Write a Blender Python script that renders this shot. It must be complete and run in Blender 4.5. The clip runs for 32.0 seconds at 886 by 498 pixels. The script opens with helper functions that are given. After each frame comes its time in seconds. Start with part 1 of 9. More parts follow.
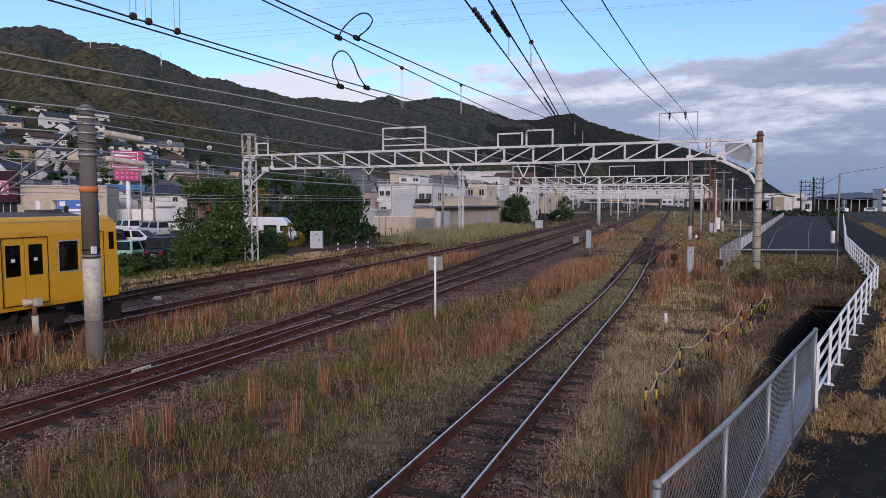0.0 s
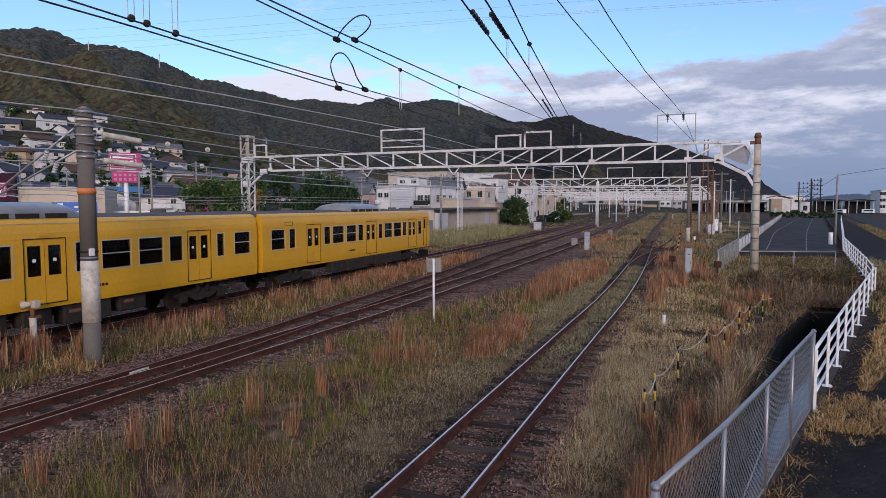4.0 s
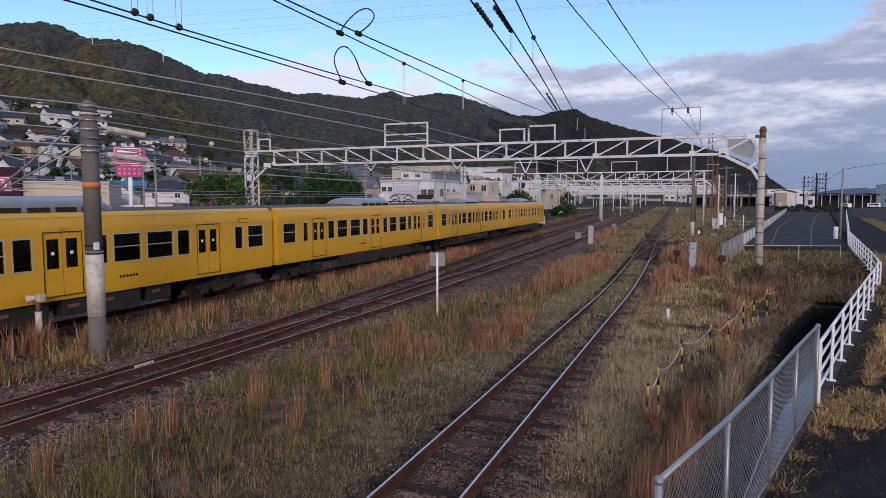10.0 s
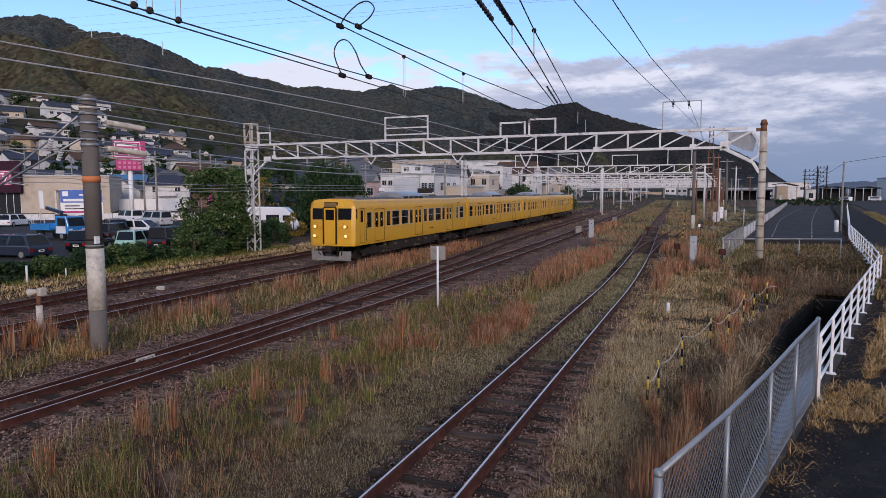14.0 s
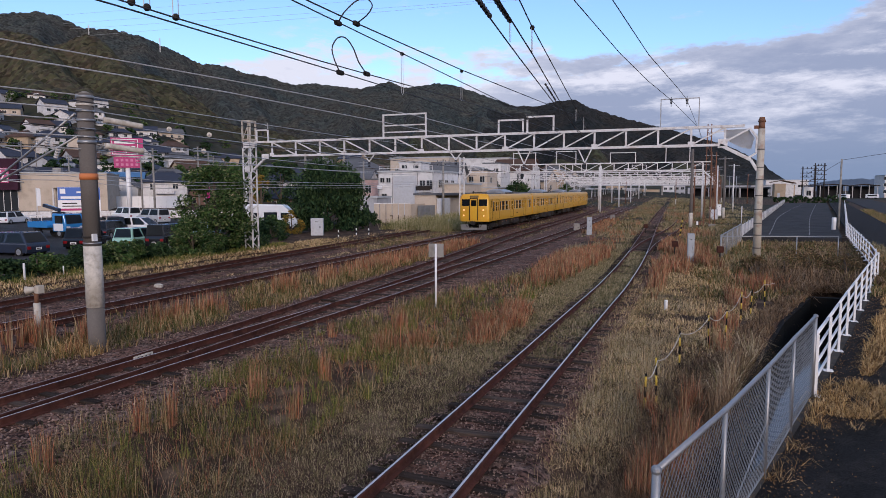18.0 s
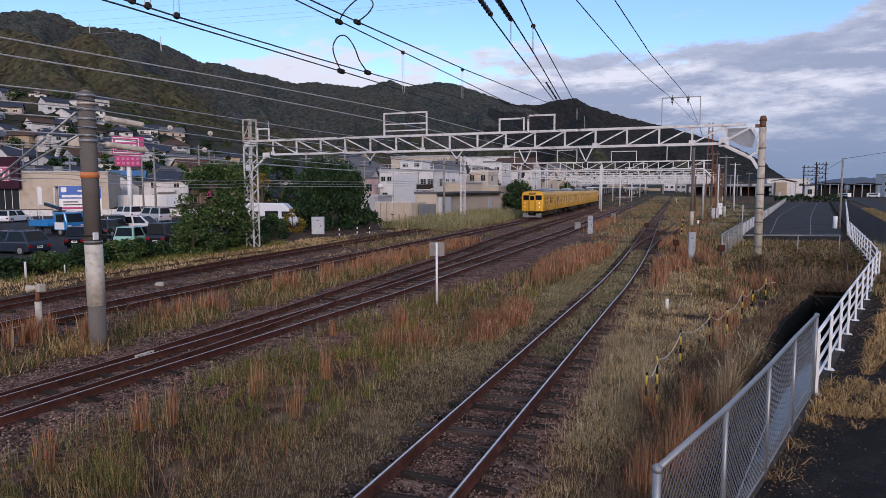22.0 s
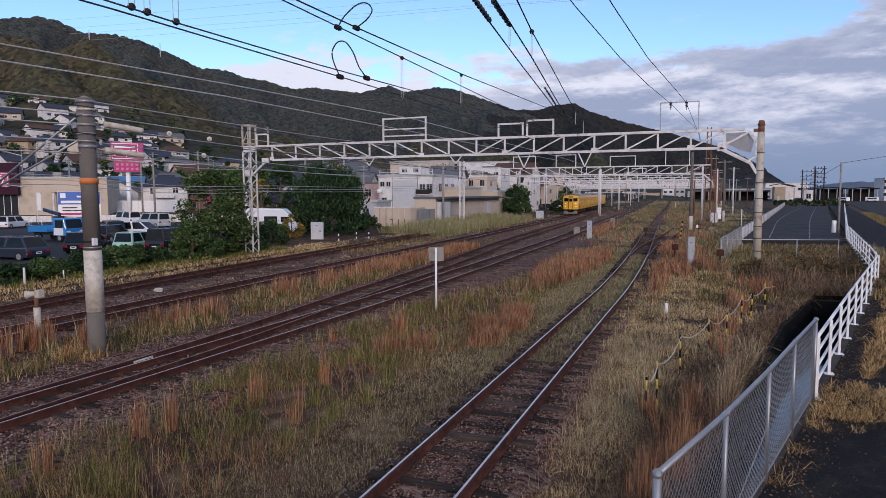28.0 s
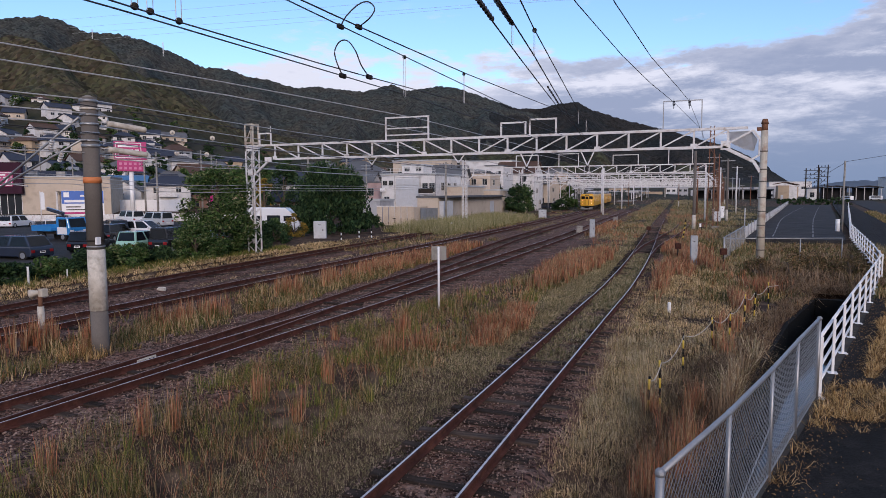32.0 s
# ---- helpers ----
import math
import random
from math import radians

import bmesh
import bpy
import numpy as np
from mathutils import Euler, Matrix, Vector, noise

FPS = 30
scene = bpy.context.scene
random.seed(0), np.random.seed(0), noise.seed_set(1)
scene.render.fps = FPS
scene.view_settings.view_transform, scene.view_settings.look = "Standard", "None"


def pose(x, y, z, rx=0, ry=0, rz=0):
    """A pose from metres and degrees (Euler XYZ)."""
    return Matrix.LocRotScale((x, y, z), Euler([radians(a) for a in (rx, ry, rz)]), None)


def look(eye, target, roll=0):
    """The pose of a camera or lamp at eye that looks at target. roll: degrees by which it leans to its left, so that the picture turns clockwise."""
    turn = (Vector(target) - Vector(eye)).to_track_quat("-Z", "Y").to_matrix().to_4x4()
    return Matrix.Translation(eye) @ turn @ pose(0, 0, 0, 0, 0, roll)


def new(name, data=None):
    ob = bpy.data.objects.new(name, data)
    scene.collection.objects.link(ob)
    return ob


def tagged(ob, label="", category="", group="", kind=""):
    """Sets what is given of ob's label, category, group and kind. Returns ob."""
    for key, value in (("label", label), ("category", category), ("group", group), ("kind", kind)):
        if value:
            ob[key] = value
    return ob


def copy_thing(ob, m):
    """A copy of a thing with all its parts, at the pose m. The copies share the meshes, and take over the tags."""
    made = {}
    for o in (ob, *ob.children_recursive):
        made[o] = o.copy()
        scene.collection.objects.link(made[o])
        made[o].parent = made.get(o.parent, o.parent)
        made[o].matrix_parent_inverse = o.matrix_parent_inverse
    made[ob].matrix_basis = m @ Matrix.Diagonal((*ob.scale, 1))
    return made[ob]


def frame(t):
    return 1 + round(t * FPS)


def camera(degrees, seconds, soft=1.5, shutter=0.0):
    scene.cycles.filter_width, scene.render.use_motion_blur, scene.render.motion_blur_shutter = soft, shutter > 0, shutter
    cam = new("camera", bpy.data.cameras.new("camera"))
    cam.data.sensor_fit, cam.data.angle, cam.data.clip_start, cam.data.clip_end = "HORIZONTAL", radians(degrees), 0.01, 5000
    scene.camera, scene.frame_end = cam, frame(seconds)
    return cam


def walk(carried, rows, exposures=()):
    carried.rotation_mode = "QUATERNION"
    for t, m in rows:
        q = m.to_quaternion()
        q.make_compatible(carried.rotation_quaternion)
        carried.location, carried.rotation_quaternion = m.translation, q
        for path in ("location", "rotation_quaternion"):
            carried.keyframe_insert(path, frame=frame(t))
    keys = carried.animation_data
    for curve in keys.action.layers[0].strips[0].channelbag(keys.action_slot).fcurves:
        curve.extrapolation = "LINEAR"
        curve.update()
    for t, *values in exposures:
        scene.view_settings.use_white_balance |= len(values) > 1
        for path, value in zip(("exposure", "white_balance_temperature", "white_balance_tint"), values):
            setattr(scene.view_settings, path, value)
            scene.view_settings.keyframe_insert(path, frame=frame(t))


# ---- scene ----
# The camera stands on a footbridge over the yard and sways a little in its stand.
# x: across the tracks to the right, y: along the tracks, z: above the rails.
EYE_HEIGHT = 3.914


def aim(turn, tilt, lean):
    return pose(0, 0, EYE_HEIGHT, tilt, 0, turn) @ pose(0, 0, 0, 0, 0, lean)


cam = camera(69.07, 32.0, soft=0.75)
walk(cam, [
    (0.0, aim(20.480, 85.956, -0.062)),
    (0.5, aim(20.466, 86.076, -0.062)),
    (1.0, aim(20.473, 86.194, -0.069)),
    (1.5, aim(20.480, 86.340, -0.079)),
    (2.0, aim(20.482, 86.411, -0.090)),
    (2.5, aim(20.443, 86.349, -0.098)),
    (3.0, aim(20.420, 86.271, -0.105)),
    (3.5, aim(20.369, 86.188, -0.110)),
    (5.5, aim(20.336, 85.964, -0.055)),
    (6.0, aim(20.375, 85.913, -0.039)),
    (6.5, aim(20.414, 85.844, -0.022)),
    (7.0, aim(20.471, 85.804, -0.010)),
    (7.5, aim(20.510, 85.781, -0.010)),
    (8.0, aim(20.576, 85.760, -0.025)),
    (8.5, aim(20.595, 85.731, -0.046)),
    (9.0, aim(20.671, 85.685, -0.065)),
    (9.5, aim(20.672, 85.646, -0.082)),
    (10.0, aim(20.667, 85.593, -0.096)),
    (10.5, aim(20.639, 85.556, -0.108)),
    (11.0, aim(20.613, 85.494, -0.118)),
    (11.5, aim(20.587, 85.443, -0.129)),
    (12.0, aim(20.588, 85.365, -0.139)),
    (12.5, aim(20.635, 85.258, -0.145)),
    (13.0, aim(20.647, 85.187, -0.144)),
    (13.5, aim(20.664, 85.103, -0.142)),
    (14.0, aim(20.703, 85.026, -0.138)),
    (14.5, aim(20.676, 84.994, -0.134)),
    (16.5, aim(20.621, 84.874, -0.173)),
    (17.0, aim(20.607, 84.851, -0.164)),
    (17.5, aim(20.547, 84.834, -0.148)),
    (18.0, aim(20.539, 84.802, -0.128)),
    (18.5, aim(20.535, 84.770, -0.111)),
    (19.0, aim(20.535, 84.770, -0.100)),
    (19.5, aim(20.572, 84.769, -0.100)),
    (20.0, aim(20.615, 84.763, -0.107)),
    (20.5, aim(20.615, 84.763, -0.117)),
    (21.0, aim(20.688, 84.734, -0.121)),
    (21.5, aim(20.668, 84.693, -0.119)),
    (22.0, aim(20.615, 84.685, -0.117)),
    (22.5, aim(20.615, 84.685, -0.121)),
    (23.0, aim(20.616, 84.678, -0.128)),
    (23.5, aim(20.618, 84.672, -0.134)),
    (24.0, aim(20.615, 84.685, -0.140)),
    (24.5, aim(20.620, 84.735, -0.146)),
    (25.0, aim(20.617, 84.772, -0.152)),
    (25.5, aim(20.620, 84.811, -0.157)),
    (27.5, aim(20.574, 85.054, -0.236)),
    (28.0, aim(20.547, 85.130, -0.233)),
    (28.5, aim(20.557, 85.139, -0.234)),
    (29.0, aim(20.604, 85.109, -0.237)),
    (29.5, aim(20.625, 85.038, -0.244)),
    (30.0, aim(20.643, 85.031, -0.255)),
    (30.5, aim(20.700, 85.017, -0.267)),
    (31.0, aim(20.716, 85.033, -0.272)),
    (31.5, aim(20.734, 85.045, -0.272)),
    (32.0, aim(20.785, 85.040, -0.273)),
], exposures=((0.0, 0.60, 5930, 18), (32.0, 0.60, 5930, 18)))

# ---- world and light: late afternoon, high thin cloud, the yard in open shade ----
SUN_HEIGHT, SUN_TURN = radians(16), radians(150)


def make_world():
    w = bpy.data.worlds.new("sky")
    scene.world = w
    w.use_nodes = True
    nt = w.node_tree
    nt.nodes.clear()
    out = nt.nodes.new("ShaderNodeOutputWorld")
    bg = nt.nodes.new("ShaderNodeBackground")
    bg.inputs["Strength"].default_value = 0.14
    sky = nt.nodes.new("ShaderNodeTexSky")
    sky.sky_type = "NISHITA"
    sky.sun_disc = False
    sky.sun_elevation, sky.sun_rotation = SUN_HEIGHT, SUN_TURN
    sky.air_density, sky.dust_density, sky.ozone_density = 1.0, 0.6, 2.0
    co = nt.nodes.new("ShaderNodeTexCoord")
    sep = nt.nodes.new("ShaderNodeSeparateXYZ")
    nt.links.new(co.outputs["Generated"], sep.inputs[0])

    def math_node(op, a, b=None):
        m = nt.nodes.new("ShaderNodeMath")
        m.operation = op
        for i, v in enumerate((a, b)):
            if v is None:
                continue
            if isinstance(v, (int, float)):
                m.inputs[i].default_value = v
            else:
                nt.links.new(v, m.inputs[i])
        return m.outputs[0]

    def cloud_noise(sx, sz, scale, detail, rough):
        mp = nt.nodes.new("ShaderNodeMapping")
        mp.inputs["Scale"].default_value = (sx, sx, sz)
        nt.links.new(co.outputs["Generated"], mp.inputs["Vector"])
        n = nt.nodes.new("ShaderNodeTexNoise")
        n.inputs["Scale"].default_value = scale
        n.inputs["Detail"].default_value = detail
        n.inputs["Roughness"].default_value = rough
        nt.links.new(mp.outputs[0], n.inputs["Vector"])
        return n.outputs["Fac"]

    def ramp(value, lo, hi):
        r = nt.nodes.new("ShaderNodeMapRange")
        r.interpolation_type = "SMOOTHSTEP"
        nt.links.new(value, r.inputs["Value"])
        r.inputs["From Min"].default_value, r.inputs["From Max"].default_value = lo, hi
        return r.outputs[0]

    big = cloud_noise(1, 4.5, 2.6, 5, 0.55)
    fine = cloud_noise(1, 3.2, 9, 7, 0.64)
    # the bank of cloud stands higher over the sea (to +x) and thins out over the hills
    lean = math_node("MULTIPLY", sep.outputs["X"], 0.088)
    rise = math_node("SUBTRACT", math_node("ADD", lean, 0.222), sep.outputs["Z"])
    edge = math_node("ADD", rise, math_node("MULTIPLY", math_node("SUBTRACT", big, 0.5), 0.22))
    edge = math_node("ADD", edge, math_node("MULTIPLY", math_node("SUBTRACT", fine, 0.5), 0.17))
    bank = ramp(edge, 0.0, 0.032)
    wisps = math_node("MULTIPLY", ramp(fine, 0.60, 0.76), 0.45)
    # unseen broken cloud overhead, added to make the light on the yard less blue
    high = math_node("MULTIPLY", ramp(sep.outputs["Z"], 0.36, 0.62), ramp(cloud_noise(1, 1, 3.0, 6, 0.6), 0.36, 0.58))
    cover = math_node("MAXIMUM", math_node("MAXIMUM", bank, wisps), high)
    # cloud colour: lilac-grey bodies with pale sunlit parts
    shade = nt.nodes.new("ShaderNodeMix")
    shade.data_type = "RGBA"
    shade.inputs[7].default_value = (3.75, 3.78, 3.9, 1)
    lit = cloud_noise(1, 4.2, 4.2, 9, 0.66)
    # the ragged upper edge catches the light, and so does the far end over the hills
    rim = math_node("SUBTRACT", 1.0, ramp(edge, 0.0, 0.075))
    inland = ramp(math_node("MULTIPLY", sep.outputs["X"], -1.0), 0.12, 0.42)
    glow = math_node("ADD", math_node("MULTIPLY", rim, 0.45), math_node("MULTIPLY", inland, 0.8))
    low = ramp(sep.outputs["Z"], 0.01, 0.13)
    bright = math_node("MINIMUM", math_node("ADD", math_node("MULTIPLY", ramp(lit, 0.47, 0.66), low), glow), 1.0)
    nt.links.new(bright, shade.inputs[0])
    body = nt.nodes.new("ShaderNodeMix")
    body.data_type = "RGBA"
    body.inputs[6].default_value = (1.12, 1.45, 1.98, 1)
    body.inputs[7].default_value = (1.62, 1.86, 2.36, 1)
    nt.links.new(low, body.inputs[0])
    nt.links.new(body.outputs[2], shade.inputs[6])
    mix = nt.nodes.new("ShaderNodeMix")
    mix.data_type = "RGBA"
    nt.links.new(cover, mix.inputs[0])
    clear = nt.nodes.new("ShaderNodeMix")
    clear.data_type, clear.blend_type = "RGBA", "MULTIPLY"
    clear.inputs[0].default_value = 1.0
    clear.inputs[7].default_value = (0.80, 0.88, 0.98, 1)
    nt.links.new(sky.outputs[0], clear.inputs[6])
    nt.links.new(clear.outputs[2], mix.inputs[6])
    nt.links.new(shade.outputs[2], mix.inputs[7])
    nt.links.new(mix.outputs[2], bg.inputs["Color"])
    nt.links.new(bg.outputs[0], out.inputs[0])


make_world()
sun = new("sun", bpy.data.lights.new("sun", "SUN"))
sun.data.energy, sun.data.angle, sun.data.color = 1.38, radians(14), (1.0, 0.78, 0.58)
sun.matrix_world = look(
    (30 * math.sin(SUN_TURN) * math.cos(SUN_HEIGHT), 30 * math.cos(SUN_TURN) * math.cos(SUN_HEIGHT), 30 * math.sin(SUN_HEIGHT)), (0, 0, 0))

# ---- materials ----


def surface(name, base, rough=0.7, metal=0.0, other=None, mottle=0.35, scale=2.0, fine=30.0, bump=0.15, dirt=None, dirt_amount=0.0,
            island=0.0, single=0.0, glow=None, stretch=None):
    """A surface with its base colour, a second colour in patches at two scales, dirt, and fine relief."""
    m = bpy.data.materials.new(name)
    m.use_nodes = True
    nt = m.node_tree
    b = nt.nodes["Principled BSDF"]
    b.inputs["Roughness"].default_value, b.inputs["Metallic"].default_value = rough, metal
    b.inputs["Specular IOR Level"].default_value = 0.5 if rough < 0.65 else 0.12
    co = nt.nodes.new("ShaderNodeTexCoord")
    vec = co.outputs["Object"]
    if stretch:
        mp = nt.nodes.new("ShaderNodeMapping")
        mp.inputs["Scale"].default_value = stretch
        nt.links.new(vec, mp.inputs["Vector"])
        vec = mp.outputs[0]

    def tex(sc, detail=4):
        n = nt.nodes.new("ShaderNodeTexNoise")
        n.inputs["Scale"].default_value, n.inputs["Detail"].default_value = sc, detail
        nt.links.new(vec, n.inputs["Vector"])
        return n.outputs["Fac"]

    def mixed(fac, a, c):
        n = nt.nodes.new("ShaderNodeMix")
        n.data_type = "RGBA"
        for i, v in ((0, fac), (6, a), (7, c)):
            if hasattr(v, "is_output"):
                nt.links.new(v, n.inputs[i])
            else:
                n.inputs[i].default_value = v if i == 0 else (*v, 1)
        return n.outputs[2]

    def ranged(v, lo, hi, top=1.0):
        n = nt.nodes.new("ShaderNodeMapRange")
        nt.links.new(v, n.inputs["Value"])
        n.inputs["From Min"].default_value, n.inputs["From Max"].default_value, n.inputs["To Max"].default_value = lo, hi, top
        return n.outputs[0]

    other = other or tuple(c * 0.72 for c in base)
    coarse, small = tex(scale), tex(fine, 3)
    col = mixed(ranged(coarse, 0.35, 0.65, mottle * 2), base, other)
    col = mixed(ranged(small, 0.3, 0.7, mottle), col, tuple(c * 0.6 for c in base))
    if dirt:
        col = mixed(ranged(tex(scale * 2.3, 8), 0.5, 0.72, dirt_amount), col, dirt)
    if island or single:
        n = nt.nodes.new("ShaderNodeNewGeometry" if island else "ShaderNodeObjectInfo")
        rnd = n.outputs["Random Per Island" if island else "Random"]
        hsv = nt.nodes.new("ShaderNodeHueSaturation")
        nt.links.new(ranged(rnd, 0, 1, 1), hsv.inputs["Value"])
        amt = island or single
        hsv.inputs["Value"].links[0].from_node.inputs["To Min"].default_value = 1 - amt
        hsv.inputs["Value"].links[0].from_node.inputs["To Max"].default_value = 1 + amt
        nt.links.new(col, hsv.inputs["Color"])
        col = hsv.outputs[0]
    nt.links.new(col, b.inputs["Base Color"])
    if bump:
        bm_ = nt.nodes.new("ShaderNodeBump")
        bm_.inputs["Strength"].default_value = bump
        bm_.inputs["Distance"].default_value = 0.02
        nt.links.new(small, bm_.inputs["Height"])
        nt.links.new(bm_.outputs[0], b.inputs["Normal"])
    if glow:
        b.inputs["Emission Color"].default_value, b.inputs["Emission Strength"].default_value = (*glow[:3], 1), glow[3]
    return m


def plants(name, colours, rough=0.85, thin=0.25):
    """Leaves or blades: each takes one of the colours by chance."""
    m = bpy.data.materials.new(name)
    m.use_nodes = True
    nt = m.node_tree
    b = nt.nodes["Principled BSDF"]
    b.inputs["Roughness"].default_value = rough
    b.inputs["Specular IOR Level"].default_value = 0.15
    g = nt.nodes.new("ShaderNodeNewGeometry")
    r = nt.nodes.new("ShaderNodeValToRGB")
    r.color_ramp.interpolation = "CONSTANT"
    while len(r.color_ramp.elements) < len(colours):
        r.color_ramp.elements.new(0.5)
    for i, (e, c) in enumerate(zip(r.color_ramp.elements, colours)):
        e.position, e.color = i / len(colours), (*c, 1)
    nt.links.new(g.outputs["Random Per Island"], r.inputs[0])
    # broad drifts of tone over the ground
    n = nt.nodes.new("ShaderNodeTexNoise")
    n.inputs["Scale"].default_value = 0.45
    co = nt.nodes.new("ShaderNodeTexCoord")
    nt.links.new(co.outputs["Object"], n.inputs["Vector"])
    h = nt.nodes.new("ShaderNodeHueSaturation")
    mr = nt.nodes.new("ShaderNodeMapRange")
    mr.inputs["To Min"].default_value, mr.inputs["To Max"].default_value = 0.55, 1.45
    nt.links.new(n.outputs["Fac"], mr.inputs["Value"])
    nt.links.new(mr.outputs[0], h.inputs["Value"])
    nt.links.new(r.outputs[0], h.inputs["Color"])
    nt.links.new(h.outputs[0], b.inputs["Base Color"])
    if thin:
        tr = nt.nodes.new("ShaderNodeBsdfTranslucent")
        nt.links.new(h.outputs[0], tr.inputs["Color"])
        mx = nt.nodes.new("ShaderNodeMixShader")
        mx.inputs[0].default_value = thin
        nt.links.new(b.outputs[0], mx.inputs[1])
        nt.links.new(tr.outputs[0], mx.inputs[2])
        nt.links.new(mx.outputs[0], nt.nodes["Material Output"].inputs[0])
    return m


def window_glass(name, tint, clear=0.55):
    m = bpy.data.materials.new(name)
    m.use_nodes = True
    nt = m.node_tree
    nt.nodes.remove(nt.nodes["Principled BSDF"])
    tr = nt.nodes.new("ShaderNodeBsdfTransparent")
    tr.inputs[0].default_value = (*(c * clear for c in tint), 1)
    gl = nt.nodes.new("ShaderNodeBsdfGlossy")
    gl.inputs["Roughness"].default_value = 0.04
    fr = nt.nodes.new("ShaderNodeFresnel")
    fr.inputs[0].default_value = 1.5
    mx = nt.nodes.new("ShaderNodeMixShader")
    nt.links.new(fr.outputs[0], mx.inputs[0])
    nt.links.new(tr.outputs[0], mx.inputs[1])
    nt.links.new(gl.outputs[0], mx.inputs[2])
    nt.links.new(mx.outputs[0], nt.nodes["Material Output"].inputs[0])
    return m


M_SOIL = surface("soil and dead grass", (0.072, 0.044, 0.030), 0.95, other=(0.026, 0.017, 0.012), mottle=0.5, scale=0.7, fine=14, bump=0.8,
                 dirt=(0.19, 0.135, 0.09), dirt_amount=0.75)


def forest(name, base, other):
    """Tree crowns on the far slopes: each crown its own tint and dome."""
    m = surface(name, base, 0.95, other=other, mottle=0.6, scale=0.012, fine=0.3, bump=0)
    nt = m.node_tree
    b = nt.nodes["Principled BSDF"]
    col = b.inputs["Base Color"].links[0].from_socket
    co = nt.nodes.new("ShaderNodeTexCoord")
    v = nt.nodes.new("ShaderNodeTexVoronoi")
    v.inputs["Scale"].default_value = 0.27
    nt.links.new(co.outputs["Object"], v.inputs["Vector"])
    s = nt.nodes.new("ShaderNodeSeparateColor")
    nt.links.new(v.outputs["Color"], s.inputs[0])
    h = nt.nodes.new("ShaderNodeHueSaturation")
    mr = nt.nodes.new("ShaderNodeMapRange")
    mr.inputs["To Min"].default_value, mr.inputs["To Max"].default_value = 0.45, 1.7
    nt.links.new(s.outputs[0], mr.inputs["Value"])
    nt.links.new(mr.outputs[0], h.inputs["Value"])
    mh = nt.nodes.new("ShaderNodeMapRange")
    mh.inputs["To Min"].default_value, mh.inputs["To Max"].default_value = 0.46, 0.53
    nt.links.new(s.outputs[1], mh.inputs["Value"])
    nt.links.new(mh.outputs[0], h.inputs["Hue"])
    nt.links.new(col, h.inputs["Color"])
    nt.links.new(h.outputs[0], b.inputs["Base Color"])
    bp = nt.nodes.new("ShaderNodeBump")
    bp.invert = True
    bp.inputs["Strength"].default_value, bp.inputs["Distance"].default_value = 0.5, 1.0
    nt.links.new(v.outputs["Distance"], bp.inputs["Height"])
    nt.links.new(bp.outputs[0], b.inputs["Normal"])
    return m


M_FOREST = forest("autumn forest", (0.040, 0.047, 0.025), (0.066, 0.054, 0.030))
# the haze over the islands is painted into their base colour
M_FARSHORE = surface("far shore with blue-grey haze in its colour", (0.11, 0.14, 0.18), 0.95, mottle=0.2, scale=0.004, fine=0.05, bump=0)
# darker copy of the far forest: the shade is put into its colour
M_SHADEFOREST = forest("far forest with shade in its colour", (0.014, 0.018, 0.019), (0.028, 0.025, 0.021))
# the far ridge's blue haze is mixed into its leaf colour
M_HAZEFOREST = forest("far forest with haze in its colour", (0.038, 0.048, 0.046), (0.060, 0.056, 0.044))
M_TOWN = surface("terraced slope", (0.055, 0.048, 0.034), 0.95, other=(0.020, 0.027, 0.013), mottle=0.6, scale=0.06, fine=0.6, bump=0)
M_GRAVEL = surface("brown ballast", (0.12, 0.066, 0.049), 0.95, other=(0.052, 0.029, 0.022), mottle=0.55, scale=1.2, fine=22, bump=1.0,
                   dirt=(0.16, 0.12, 0.10), dirt_amount=0.7)


def pebbled(m, scale, low, high):
    """Single stones told apart by tone, with their own relief."""
    nt = m.node_tree
    b = nt.nodes["Principled BSDF"]
    col = b.inputs["Base Color"].links[0].from_socket
    co = nt.nodes.new("ShaderNodeTexCoord")
    v = nt.nodes.new("ShaderNodeTexVoronoi")
    v.inputs["Scale"].default_value = scale
    nt.links.new(co.outputs["Object"], v.inputs["Vector"])
    s = nt.nodes.new("ShaderNodeSeparateColor")
    nt.links.new(v.outputs["Color"], s.inputs[0])
    mr = nt.nodes.new("ShaderNodeMapRange")
    mr.inputs["To Min"].default_value, mr.inputs["To Max"].default_value = low, high
    nt.links.new(s.outputs[0], mr.inputs["Value"])
    h = nt.nodes.new("ShaderNodeHueSaturation")
    nt.links.new(mr.outputs[0], h.inputs["Value"])
    nt.links.new(col, h.inputs["Color"])
    nt.links.new(h.outputs[0], b.inputs["Base Color"])
    bp = nt.nodes.new("ShaderNodeBump")
    bp.invert = True
    bp.inputs["Strength"].default_value, bp.inputs["Distance"].default_value = 1.0, 0.03
    nt.links.new(v.outputs["Distance"], bp.inputs["Height"])
    nt.links.new(bp.outputs[0], b.inputs["Normal"])


pebbled(M_GRAVEL, 17, 0.25, 2.3)
M_STONE = surface("ballast stones", (0.20, 0.14, 0.115), 0.9, island=0.85, scale=5, fine=60)
M_RAIL = surface("rusty rail side", (0.085, 0.033, 0.025), 0.9, other=(0.034, 0.016, 0.013), mottle=0.5, scale=2.6, fine=34, bump=0.6, dirt=(0.15, 0.07, 0.045), dirt_amount=0.4)
M_RAILTOP = surface("polished rail head", (0.60, 0.55, 0.53), 0.36, 0.55, scale=1.0, fine=20, mottle=0.2, bump=0.05)
M_RUSTTOP = surface("dull rail head", (0.27, 0.19, 0.16), 0.5, 0.6, scale=1.0, fine=20, bump=0.1)
